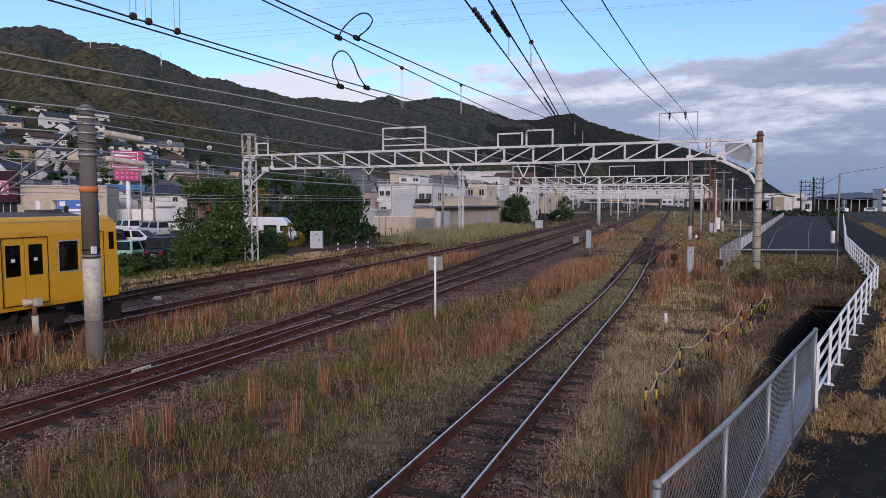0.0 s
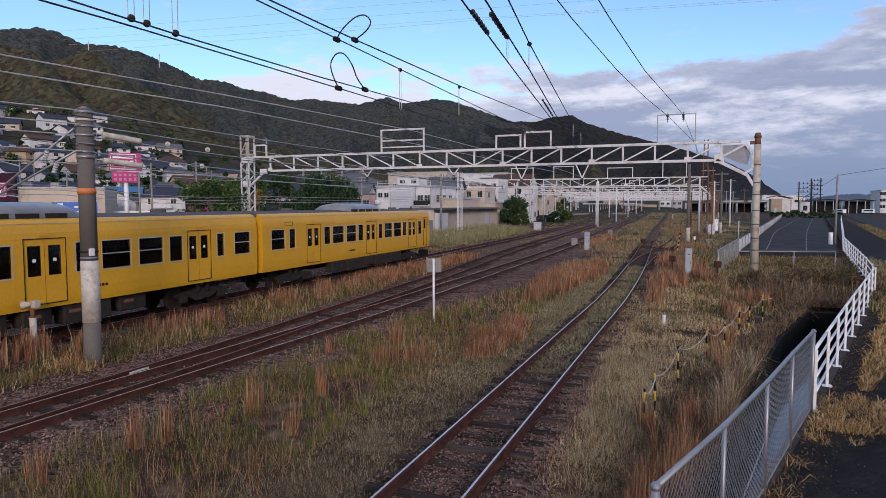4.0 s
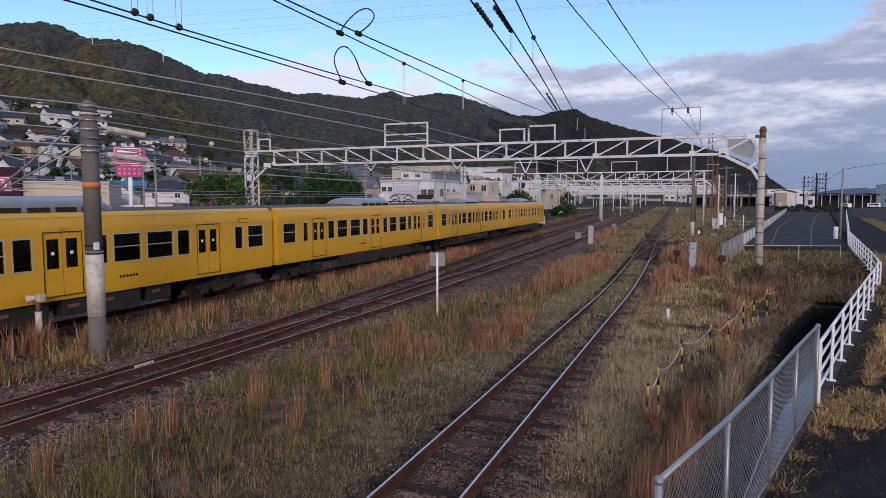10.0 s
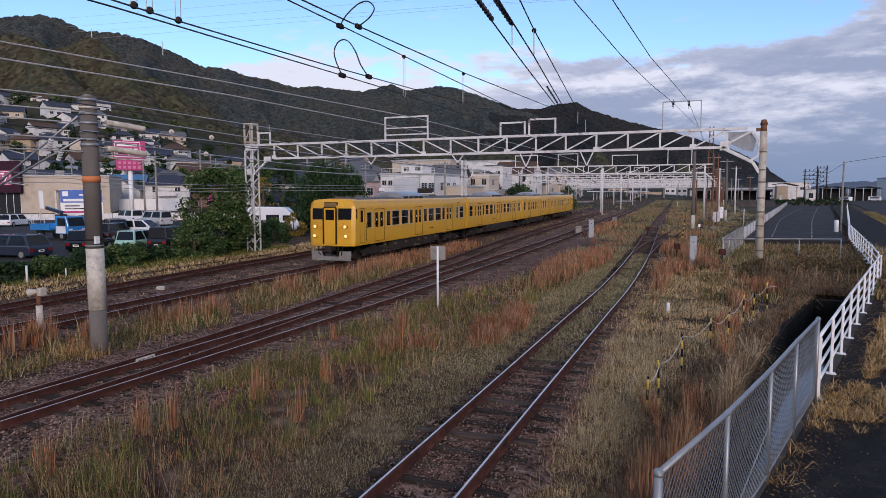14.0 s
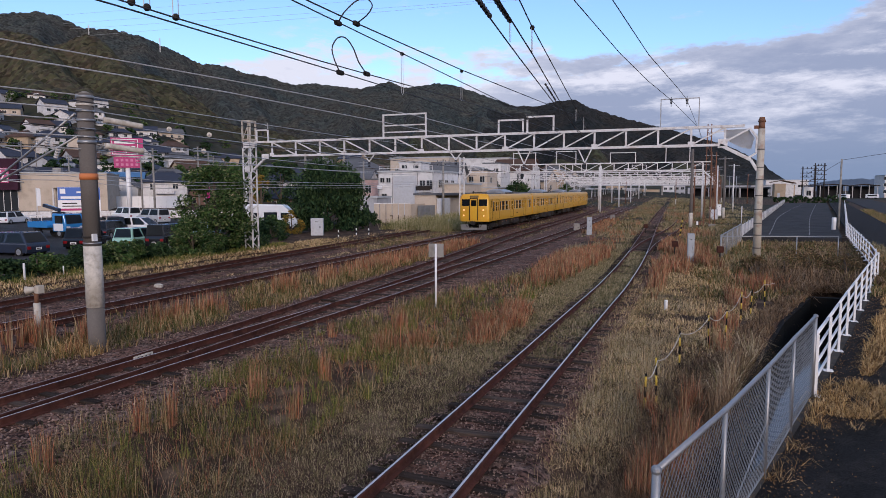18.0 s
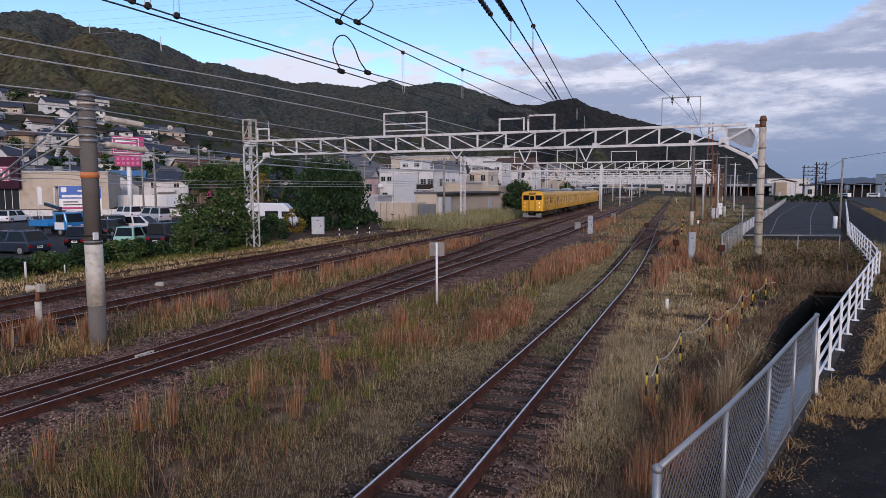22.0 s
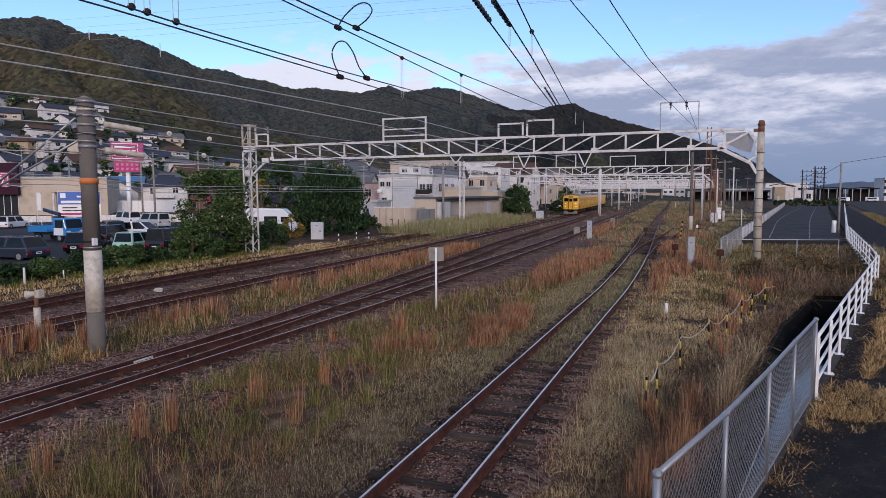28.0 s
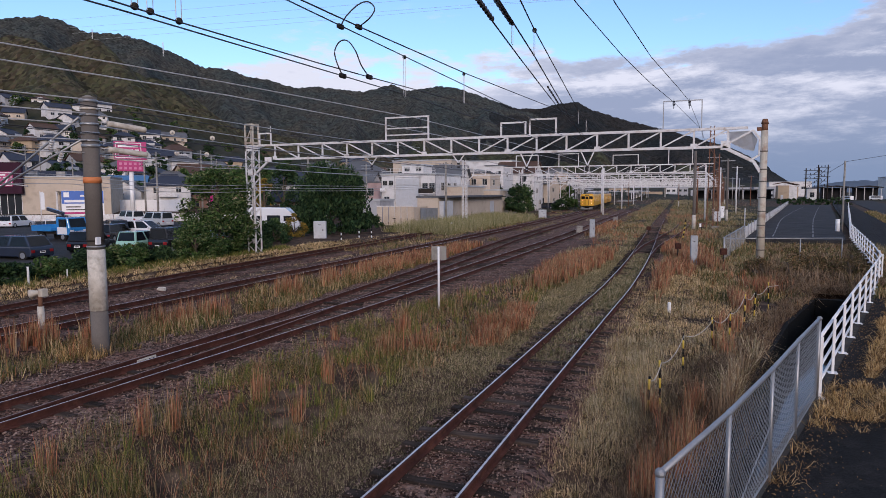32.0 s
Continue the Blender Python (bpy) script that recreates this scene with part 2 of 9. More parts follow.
M_SLEEPER = surface("creosoted wood", (0.028, 0.020, 0.016), 0.9, other=(0.10, 0.075, 0.06), scale=3, fine=26, bump=0.5, single=0.45, stretch=(0.6, 6, 3))
M_ASPHALT = surface("old asphalt", (0.020, 0.019, 0.020), 0.92, other=(0.012, 0.012, 0.012), mottle=0.5, scale=1.1, fine=60, bump=0.4, dirt=(0.05, 0.047, 0.043), dirt_amount=0.5)
M_LOT = surface("worn asphalt", (0.042, 0.041, 0.043), 0.9, other=(0.018, 0.018, 0.020), mottle=0.5, scale=0.35, fine=40, bump=0.3, dirt=(0.08, 0.074, 0.065), dirt_amount=0.4)
M_LINE = surface("worn white line paint", (0.26, 0.26, 0.25), 0.8, dirt=(0.1, 0.1, 0.1), dirt_amount=0.9, scale=2)
M_CONC = surface("weathered concrete", (0.30, 0.285, 0.26), 0.9, other=(0.2, 0.19, 0.17), scale=1.3, fine=24, bump=0.25, dirt=(0.08, 0.075, 0.06), dirt_amount=0.6)
M_KERB = surface("dirty kerb concrete", (0.07, 0.065, 0.058), 0.9, other=(0.03, 0.028, 0.025), mottle=0.5, scale=2.5, fine=22, bump=0.4, dirt=(0.13, 0.09, 0.05), dirt_amount=0.6)
# near-black: the deep shade inside the ditch is put into this colour
M_DITCHSHADE = surface("concrete with the ditch's shade in its colour", (0.009, 0.009, 0.008), 0.8, scale=0.8, fine=20, bump=0.3)
M_WATER = surface("still ditch water", (0.006, 0.008, 0.008), 0.03, bump=0.02, fine=4, mottle=0.1)
M_POLE_DK = surface("dark concrete pole", (0.155, 0.138, 0.125), 0.85, other=(0.11, 0.10, 0.09), scale=1.6, fine=30, bump=0.15)
M_POLE_WH = surface("white painted concrete", (0.62, 0.58, 0.51), 0.8, other=(0.45, 0.41, 0.35), mottle=0.5, dirt=(0.3, 0.27, 0.22), dirt_amount=0.8, scale=4, fine=20, bump=0.2)
M_STEEL = surface("galvanised steel", (0.36, 0.37, 0.38), 0.5, 0.7, scale=2, fine=40, bump=0.06)
M_STEELW = surface("pale painted steel", (0.68, 0.68, 0.68), 0.55, other=(0.58, 0.57, 0.56), scale=1.5, fine=20, bump=0.06, dirt=(0.27, 0.18, 0.12), dirt_amount=0.55)
M_CREAM = surface("cream painted steel", (0.50, 0.46, 0.38), 0.6, other=(0.38, 0.34, 0.28), scale=1.2, fine=16, dirt=(0.2, 0.1, 0.06), dirt_amount=0.7)
M_RUST = surface("rusted steel", (0.20, 0.10, 0.06), 0.9, other=(0.13, 0.07, 0.05), scale=3, fine=30, bump=0.3)
M_WHITE = surface("white paint", (0.78, 0.78, 0.78), 0.5, other=(0.68, 0.68, 0.67), scale=2, fine=20, bump=0.05, mottle=0.15)
M_DARKMET = surface("dark grimy metal", (0.026, 0.023, 0.021), 0.75, other=(0.05, 0.038, 0.03), scale=3, fine=30, bump=0.2)
M_BLACK = surface("black rubber", (0.018, 0.018, 0.018), 0.7)
M_WIRE = surface("dark copper wire", (0.035, 0.033, 0.035), 0.6, 0.3, bump=0)
M_WIREL = surface("pale aluminium wire", (0.5, 0.5, 0.5), 0.5, 0.3, bump=0)
M_INSUL = surface("dark glazed porcelain", (0.022, 0.022, 0.028), 0.25)
M_ORANGE = surface("orange band", (0.62, 0.20, 0.06), 0.6, mottle=0.2)
M_YELLOW = surface("yellow stake paint", (0.60, 0.42, 0.05), 0.6, mottle=0.3)
M_GLASS = window_glass("tinted window glass", (0.8, 0.85, 0.85), 0.5)
M_DARKWIN = surface("dark window pane", (0.03, 0.035, 0.04), 0.12, mottle=0.3, scale=0.6, bump=0)
M_DARKWIN.node_tree.nodes["Principled BSDF"].inputs["Specular IOR Level"].default_value = 0.2
for m in (M_ASPHALT, M_LOT):
    m.node_tree.nodes["Principled BSDF"].inputs["Specular IOR Level"].default_value = 0.12
    m.node_tree.nodes["Principled BSDF"].inputs["Roughness"].default_value = 0.85
pebbled(M_ASPHALT, 60, 0.55, 1.6)
M_CASE = surface("weathered pale cabinet paint", (0.36, 0.39, 0.42), 0.6, mottle=0.3, dirt=(0.22, 0.21, 0.19), dirt_amount=0.6)
M_GREYBOX = surface("grey enamel cabinet", (0.50, 0.52, 0.55), 0.5, mottle=0.15, dirt=(0.35, 0.33, 0.3), dirt_amount=0.5)

# ---- mesh helpers ----


def box(bm, x0, x1, y0, y1, z0, z1, m=0):
    v = [bm.verts.new((x, y, z)) for z in (z0, z1) for y in (y0, y1) for x in (x0, x1)]
    for q in ((0, 2, 3, 1), (4, 5, 7, 6), (0, 1, 5, 4), (2, 6, 7, 3), (0, 4, 6, 2), (1, 3, 7, 5)):
        f = bm.faces.new([v[i] for i in q])
        f.material_index = m


def tube(bm, pts, r, seg=6, m=0, r2=None, caps=True):
    """A round bar along the points; it may taper from r to r2."""
    pts = [Vector(p) for p in pts]
    rings = []
    for i, p in enumerate(pts):
        d = (pts[min(i + 1, len(pts) - 1)] - pts[max(i - 1, 0)]).normalized()
        a = d.orthogonal().normalized() if abs(d.z) > 0.99 else d.cross(Vector((0, 0, 1))).normalized()
        c = d.cross(a)
        rr = r if r2 is None else r + (r2 - r) * i / (len(pts) - 1)
        rings.append([bm.verts.new(p + (a * math.cos(2 * math.pi * k / seg) + c * math.sin(2 * math.pi * k / seg)) * rr) for k in range(seg)])
    for a, c in zip(rings, rings[1:]):
        for k in range(seg):
            f = bm.faces.new((a[k], a[(k + 1) % seg], c[(k + 1) % seg], c[k]))
            f.material_index, f.smooth = m, seg > 5
    if caps:
        bm.faces.new(rings[0][::-1]).material_index = m
        bm.faces.new(rings[-1]).material_index = m


def bar(bm, a, b, w, h=None, m=0):
    """A square-cut bar from a to b."""
    a, b = Vector(a), Vector(b)
    h = h or w
    d = (b - a).normalized()
    s = Vector((1, 0, 0)) if abs(d.z) > 0.99 else d.cross(Vector((0, 0, 1))).normalized()
    t = d.cross(s)
    v = [bm.verts.new(p + s * i * w / 2 + t * j * h / 2) for p in (a, b) for j in (-1, 1) for i in (-1, 1)]
    for q in ((0, 2, 3, 1), (4, 5, 7, 6), (0, 1, 5, 4), (2, 6, 7, 3), (0, 4, 6, 2), (1, 3, 7, 5)):
        bm.faces.new([v[i] for i in q]).material_index = m


def prism(bm, outline, y0, y1, m=0, axis="y"):
    """An outline in (x, z), drawn out along y (or in (y, z) along x)."""
    def at(p, k):
        return (p[0], k, p[1]) if axis == "y" else (k, p[0], p[1])
    a = [bm.verts.new(at(p, y0)) for p in outline]
    b = [bm.verts.new(at(p, y1)) for p in outline]
    n = len(outline)
    for i in range(n):
        bm.faces.new((a[i], a[(i + 1) % n], b[(i + 1) % n], b[i])).material_index = m
    bm.faces.new(a[::-1]).material_index = m
    bm.faces.new(b).material_index = m


def rounded(bm, width=0.02, seg=2):
    bmesh.ops.recalc_face_normals(bm, faces=bm.faces)
    bmesh.ops.bevel(bm, geom=bm.edges[:], offset=width, segments=seg, profile=0.6, affect="EDGES", clamp_overlap=True)
    return bm


def link_mesh(name, bm, material, parent=None):
    bmesh.ops.recalc_face_normals(bm, faces=bm.faces)
    me = bpy.data.meshes.new(name)
    bm.to_mesh(me)
    bm.free()
    for m in material if isinstance(material, (list, tuple)) else (material,):
        me.materials.append(m)
    ob = new(name, me)
    if parent:
        ob.parent = parent
    return ob


def part(name, bm, material, parent, label=""):
    return tagged(link_mesh(name, bm, material, parent), label)


def same_part(name, ob, parent, m):
    """Another part on the mesh of ob."""
    o = new(name, ob.data)
    o.parent, o.matrix_basis = parent, m
    return o


def thing(name, label, category, m=None, group="", kind=""):
    ob = new(name)
    ob.empty_display_size = 0.2
    if m:
        ob.matrix_basis = m
    return tagged(ob, label, category, group, kind)


def solo(name, bm, material, label, category, group="", kind="", m=None):
    ob = tagged(link_mesh(name, bm, material), label, category, group, kind)
    if m:
        ob.matrix_basis = m
    return ob


def mesh_from_arrays(name, verts, faces, material, mat_index=None, smooth=False):
    """verts (n, 3); faces (k, 3) or (k, 4)."""
    me = bpy.data.meshes.new(name)
    k, c = faces.shape
    me.vertices.add(len(verts))
    me.vertices.foreach_set("co", np.asarray(verts, np.float32).ravel())
    me.loops.add(k * c)
    me.loops.foreach_set("vertex_index", np.asarray(faces, np.int32).ravel())
    me.polygons.add(k)
    me.polygons.foreach_set("loop_start", np.arange(0, k * c, c, dtype=np.int32))
    me.polygons.foreach_set("loop_total", np.full(k, c, np.int32))
    for m in material if isinstance(material, (list, tuple)) else (material,):
        me.materials.append(m)
    if mat_index is not None:
        me.polygons.foreach_set("material_index", np.asarray(mat_index, np.int32))
    if smooth:
        me.polygons.foreach_set("use_smooth", np.ones(k, bool))
    me.update(calc_edges=True)
    return new(name, me)


def vnoise(x, y, size, seed=0):
    """Smooth noise from 0 to 1 on a grid of that size."""
    x, y = np.asarray(x) / size, np.asarray(y) / size
    xi, yi = np.floor(x).astype(np.int64), np.floor(y).astype(np.int64)
    fx, fy = x - xi, y - yi
    fx, fy = fx * fx * (3 - 2 * fx), fy * fy * (3 - 2 * fy)

    def h(a, b):
        n = (a * 374761393 + b * 668265263 + seed * 982451653) & 0x7FFFFFFF
        n = ((n ^ (n >> 13)) * 1274126177) & 0x7FFFFFFF
        return ((n ^ (n >> 16)) & 0xFFFF) / 65535.0

    return (h(xi, yi) * (1 - fx) + h(xi + 1, yi) * fx) * (1 - fy) + (h(xi, yi + 1) * (1 - fx) + h(xi + 1, yi + 1) * fx) * fy


def domes(x, y, size, seed=0):
    """Rounded crowns on a jittered grid: 1 at a crown's top, falling to 0 between them."""
    x, y = np.asarray(x) / size, np.asarray(y) / size
    xi, yi = np.floor(x), np.floor(y)
    best = np.full(x.shape, 9.0)
    for i in (-1, 0, 1):
        for j in (-1, 0, 1):
            a, b = xi + i, yi + j
            r1 = np.abs(np.sin(a * 127.1 + b * 311.7 + seed) * 43758.5453) % 1
            r2 = np.abs(np.sin(a * 269.5 + b * 183.3 + seed) * 43758.5453) % 1
            best = np.minimum(best, (x - a - r1) ** 2 + (y - b - r2) ** 2)
    return np.clip(1 - best / 0.7, 0, 1)

# ---- ground: one sheet from the yard to the hills and the horizon ----
# the far ridge: bearing from the tracks and height of its crest in degrees above the yard; the near spur likewise
RIDGE = ((-70, 11.6), (-60, 11.9), (-54.3, 12.4), (-52, 12.9), (-50.6, 12.7), (-49, 12.1), (-46.7, 12.2), (-44.3, 11.6), (-42, 10.7), (-41, 10.2), (-38.8, 10.0),
         (-37.5, 9.5), (-35.7, 9.3), (-33.2, 8.7), (-31.7, 8.9), (-29.1, 8.7), (-27.6, 8.6), (-25.2, 9.2), (-24.1, 8.7), (-22.7, 8.75), (-21.2, 9.0), (-19.8, 8.9),
         (-16.3, 7.9), (-14.4, 7.25), (-12.4, 7.0), (-10, 7.5), (-9, 7.5), (-7.9, 6.9), (-5.3, 6.0), (-2.5, 5.2), (3.5, 3.2), (7.2, 1.0), (9, 0.0))
SPUR_HILL = ((-70, 10.8), (-60, 11.0), (-54.4, 11.3), (-50.9, 11.8), (-49, 11.7), (-46.8, 10.9), (-44.8, 9.9), (-43.2, 8.8), (-41.5, 7.5), (-39.8, 6.4), (-36, 5.0),
             (-30, 3.8), (-25, 2.8), (-15, 1.7), (-5, 0.8), (4, 0.0))
# islands across the water: bearing, distance, height, half width across and along
ISLANDS = ((11.6, 3600, 40, 150, 150), (14.8, 3700, 30, 230, 150))


def ditch_left(y):
    """The bank's edge; the ditch runs to the right as it goes away."""
    return np.interp(y, (2, 8.6, 15, 23, 29.5), (-0.95, 0.22, 1.2, 3.0, 4.9))


def path_left(y):
    """The line of the fence and of the white railing along the path."""
    y = np.asarray(y, float)
    return np.where(y < 13, 2.26 + (y - 13) * 0.314, np.where(y < 31.5, 2.26 + (y - 13) * 0.2925, 7.67 + (y - 31.5) * 0.172))


def hill_height(x, y):
    x, y = np.asarray(x, float), np.asarray(y, float)
    r = np.hypot(x, y)
    a = np.degrees(np.arctan2(x, y))

    def crest(line):
        return np.interp(a, [p[0] for p in line], [p[1] for p in line], left=0.0, right=0.0)

    # the houses stand on the lower half of the near spur
    d = 620.0
    top = d * np.tan(np.radians(crest(SPUR_HILL))) + 3
    u = np.clip((r - 140) / (d - 140), 0, 1)
    near = top * np.where(r < d, u ** 1.62, np.exp(-((r - d) / 190) ** 2))
    near = near - 0.16 * top * np.clip((r - 440) / 90, 0, 1) * np.clip((760 - r) / 140, 0, 1) * np.abs(np.sin(np.radians(a) * 27 + r * 0.004 + 2 * vnoise(x, y, 150, 31))) ** 2.5 * np.clip(1.4 - u, 0, 1) * 1.6
    # spurs and gullies run down from the crest of the far ridge
    d = np.interp(a, (-54, -40, -28, 8), (1250, 1330, 1440, 1400))
    top = d * np.tan(np.radians(crest(RIDGE) + 0.2 * (a < 6)))
    u = np.clip((r - 430) / (d - 430), 0, 1)
    far = top * np.where(r < d, u ** 1.15, np.exp(-((r - d) / 230) ** 2))
    bend = a + 2.2 * (vnoise(x, y, 220, 32) - 0.5)
    gully = 0.6 * np.abs(np.sin(np.radians(bend) * 24)) ** 1.6 + 0.4 * np.abs(np.sin(np.radians(bend) * 57 + 1)) ** 1.5
    far = far - 0.42 * top * gully * u * np.clip(1 - u, 0, 1) * 2.0
    z = np.maximum(near, far)
    for b, d, k, sa, sr in ISLANDS:
        b = radians(b)
        cx, cy = math.sin(b) * d, math.cos(b) * d
        dr = (x - cx) * math.sin(b) + (y - cy) * math.cos(b)
        dt = (x - cx) * math.cos(b) - (y - cy) * math.sin(b)
        z = z + k * np.exp(-0.5 * ((dr / sr) ** 2 + (dt / sa) ** 2))
    return np.maximum(z, 0)


def ground_height(x, y):
    x, y = np.asarray(x, float), np.asarray(y, float)
    z = -0.27 + 0.10 * (vnoise(x, y, 3.1, 1) - 0.5) + 0.05 * (vnoise(x, y, 0.9, 2) - 0.5)
    z = np.where(x > -26, z, -0.1)
    h = hill_height(x, y)
    z = z + h
    # ditch beside the path, with a sloping grassy bank
    left, right = ditch_left(y), path_left(y)
    inside = (y > 2) & (y < 30) & (x < right + 0.9)
    depth = np.clip((x - left) / 0.25, 0, 1) * 3.0
    z = np.where(inside & (x > left), z - depth, z)
    # the path, the lot and what lies beyond stand a little higher
    z = np.where((x > right + 0.9) & (y > -30) & (y < 420), 0.0, z)
    return z


def make_ground():
    turn = np.concatenate([np.arange(-58, 17, 0.17), np.arange(17, 302, 4.0)])
    ring = [0.6]
    while ring[-1] < 240:
        ring.append(ring[-1] * 1.028)
    while ring[-1] < 450:
        ring.append(ring[-1] + 6.0)
    while ring[-1] < 640:
        ring.append(ring[-1] + 1.9)
    while ring[-1] < 1500:
        ring.append(ring[-1] + 3.4)
    while ring[-1] < 4700:
        ring.append(ring[-1] * 1.04)
    ring = np.array(ring)
    a, r = np.meshgrid(np.radians(turn), ring)
    x, y = np.sin(a) * r, np.cos(a) * r
    z = ground_height(x, y)
    h = hill_height(x, y)
    far = np.clip((h - 18) / 20, 0, 1) * np.clip((r - 330) / 120, 0, 1)
    crowns = np.where(r < 700, 4.6 * domes(x, y, 5.2, 3), 6.0 * domes(x, y, 8.0, 3)) + 3.4 * domes(x, y, 19.0, 4) + 5 * (vnoise(x, y, 90, 5) - 0.5) - 4.5
    z = z + far * crowns
    n, m = r.shape
    idx = np.arange(n * m).reshape(n, m)
    nxt = np.roll(idx, -1, axis=1)
    faces = np.stack([idx[:-1].ravel(), nxt[:-1].ravel(), nxt[1:].ravel(), idx[1:].ravel()], 1)
    hm = h[:-1].ravel() + 10 * (vnoise(x[:-1], y[:-1], 60, 6).ravel() - 0.5)
    rr = r[:-1].ravel()
    kind = np.where((hm > 44) | ((rr > 500) & (hm > 9)), 1, np.where(hm > 1.0, 2, 0))
    # slopes past 800 m take the forest tinted for haze
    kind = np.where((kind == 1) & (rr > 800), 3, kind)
    # the ridge's seaward end takes the copy darkened for shade
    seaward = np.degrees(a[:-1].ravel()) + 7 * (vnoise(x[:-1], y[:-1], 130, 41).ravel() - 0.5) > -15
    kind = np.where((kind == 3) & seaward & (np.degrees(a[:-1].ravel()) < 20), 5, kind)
    kind = np.where(rr > 2600, 4, kind)
    kind = np.where((kind == 0) & (rr > 160) & ((x[:-1].ravel() < -48) | (rr > 700)), 2, kind)
    ob = mesh_from_arrays("ground", np.stack([x, y, z], -1).reshape(-1, 3), faces, [M_SOIL, M_FOREST, M_TOWN, M_HAZEFOREST, M_FARSHORE, M_SHADEFOREST], kind, smooth=True)
    tagged(ob, "brown yard soil with dead grass, rising to forested hills", "ground", kind="structure")


make_ground()

# ---- tracks ----
def drift(y, start=35.0, k=2.0e-4):
    y = max(0.0, y - start)
    return k * min(y, 200.0) ** 2 + (k * 400.0 * (y - 200.0) if y > 200 else 0.0)


def along(points, y):
    """Smooth path through (y, x) points."""
    ys, xs = [p[0] for p in points], [p[1] for p in points]
    if y <= ys[0]:
        return xs[0] + (xs[1] - xs[0]) / (ys[1] - ys[0]) * (y - ys[0])
    if y >= ys[-1]:
        return xs[-1] + (xs[-1] - xs[-2]) / (ys[-1] - ys[-2]) * (y - ys[-1])
    i = max(k for k in range(len(ys) - 1) if ys[k] <= y)
    def slope(k):
        lo, hi = max(k - 1, 0), min(k + 1, len(ys) - 1)
        return (xs[hi] - xs[lo]) / (ys[hi] - ys[lo])
    h = ys[i + 1] - ys[i]
    t = (y - ys[i]) / h
    return ((2 * t ** 3 - 3 * t * t + 1) * xs[i] + (t ** 3 - 2 * t * t + t) * h * slope(i)
            + (3 * t * t - 2 * t ** 3) * xs[i + 1] + (t ** 3 - t * t) * h * slope(i + 1))


def train_line(y):
    return -18.4 - drift(y)


SIDING = ((-6, -3.65), (7, -3.26), (21, -2.86), (28, -2.66), (41, -2.66), (73, -3.25), (120, -3.9), (200, -4.7), (330, -6.0))
LOOP = ((-6, -11.8), (8, -11.76), (14, -11.74), (24, -12.25), (31, -12.52), (38, -12.9), (46, -13.5), (55, -14.05), (68, -14.45), (100, -15.2), (150, -17.2), (300, -27))
MAIN = ((-6, -12.3), (8, -11.53), (14, -11.19), (22, -10.78), (30, -10.66), (46, -10.45), (62, -10.4), (90, -10.9), (134, -11.5), (282, -13.6), (400, -16))
BACK = ((-6, -20.6), (8, -21.6), (15, -22.15), (24, -22.95), (31, -23.3), (45, -23.8), (60, -24.4), (90, -25.0), (150, -26.6), (300, -36))
SPUR = ((41, -2.66), (50, -2.45), (57, -1.9), (75, -0.7), (100, -0.2), (200, -0.1), (330, 0.0))


def make_track(name, label, line, y0, y1, head, sleepers=(0, 0), gap=0.64, lift=0.0):
    """Two rails with their sleepers."""
    track = thing(name, label, "railway track", kind="structure")
    ys = [y0]
    while ys[-1] < y1:
        ys.append(ys[-1] + (0.8 if ys[-1] < 60 else 4.0))
    prof = ((-0.063, -0.15), (0.063, -0.15), (0.063, -0.137), (0.011, -0.115), (0.009, -0.04), (0.033, -0.03), (0.033, -0.003), (0.026, 0.0), (0.004, 0.0),
            (-0.026, 0.0), (-0.033, -0.003), (-0.033, -0.03), (-0.009, -0.04), (-0.011, -0.115), (-0.063, -0.137))
    for side in (-0.566, 0.566):
        bm = bmesh.new()
        last = None
        for y in ys:
            dx = (line(y + 0.5) - line(y - 0.5))
            row = [bm.verts.new((line(y) + (side + px), y - dx * (side + px), pz)) for px, pz in prof]
            if last:
                n = len(prof)
                for i in range(n):
                    f = bm.faces.new((last[i], last[(i + 1) % n], row[(i + 1) % n], row[i]))
                    f.material_index = 1 if i in (8, 9) else 0
            last = row
        part("rail", bm, [M_RAIL, head], track)
    # wooden sleepers, the near ones each apart
    a, b = sleepers
    first = None
    y, i = a, 0
    while y < b:
        if first is None:
            bm = bmesh.new()
            box(bm, -1.05, 1.05, -0.1, 0.1, -0.31, -0.155)
            rounded(bm, 0.012, 1)
            first = part("sleeper", bm, M_SLEEPER, track)
            o = first
        else:
            o = same_part("sleeper", first, track, Matrix())
        rnd = random.Random(i * 7 + len(name))
        o.matrix_basis = pose(line(y) + rnd.uniform(-0.06, 0.06), y + rnd.uniform(-0.05, 0.05), lift + rnd.uniform(-0.05, 0.01), 0, rnd.uniform(-0.6, 0.6), rnd.uniform(-1.5, 1.5))
        y += gap
        i += 1
    return track


make_track("siding_track", "lightly used siding with bright worn rail heads", lambda y: along(SIDING, y), -12, 44, M_RAILTOP, (3.0, 44))
make_track("siding_track", "overgrown siding with dull rails beyond the turnout", lambda y: along(SIDING, y), 44.01, 330, M_RUSTTOP, (44.2, 80))
make_track("main_track", "main line with rusty-sided rails on brown ballast", lambda y: along(MAIN, y), -12, 400, M_RAILTOP, (2.0, 70), lift=0.03)
make_track("loop_track", "loop line that parts from the main at a turnout", lambda y: along(LOOP, y), 6.5, 300, M_RUSTTOP, (20.0, 70), lift=0.03)
make_track("platform_track", "platform line on which the yellow train runs", train_line, -70, 420, M_RAILTOP, (2.0, 80))
make_track("back_track", "rusty back siding among dry grass", lambda y: along(BACK, y), -6, 300, M_RUSTTOP, (6.0, 60))
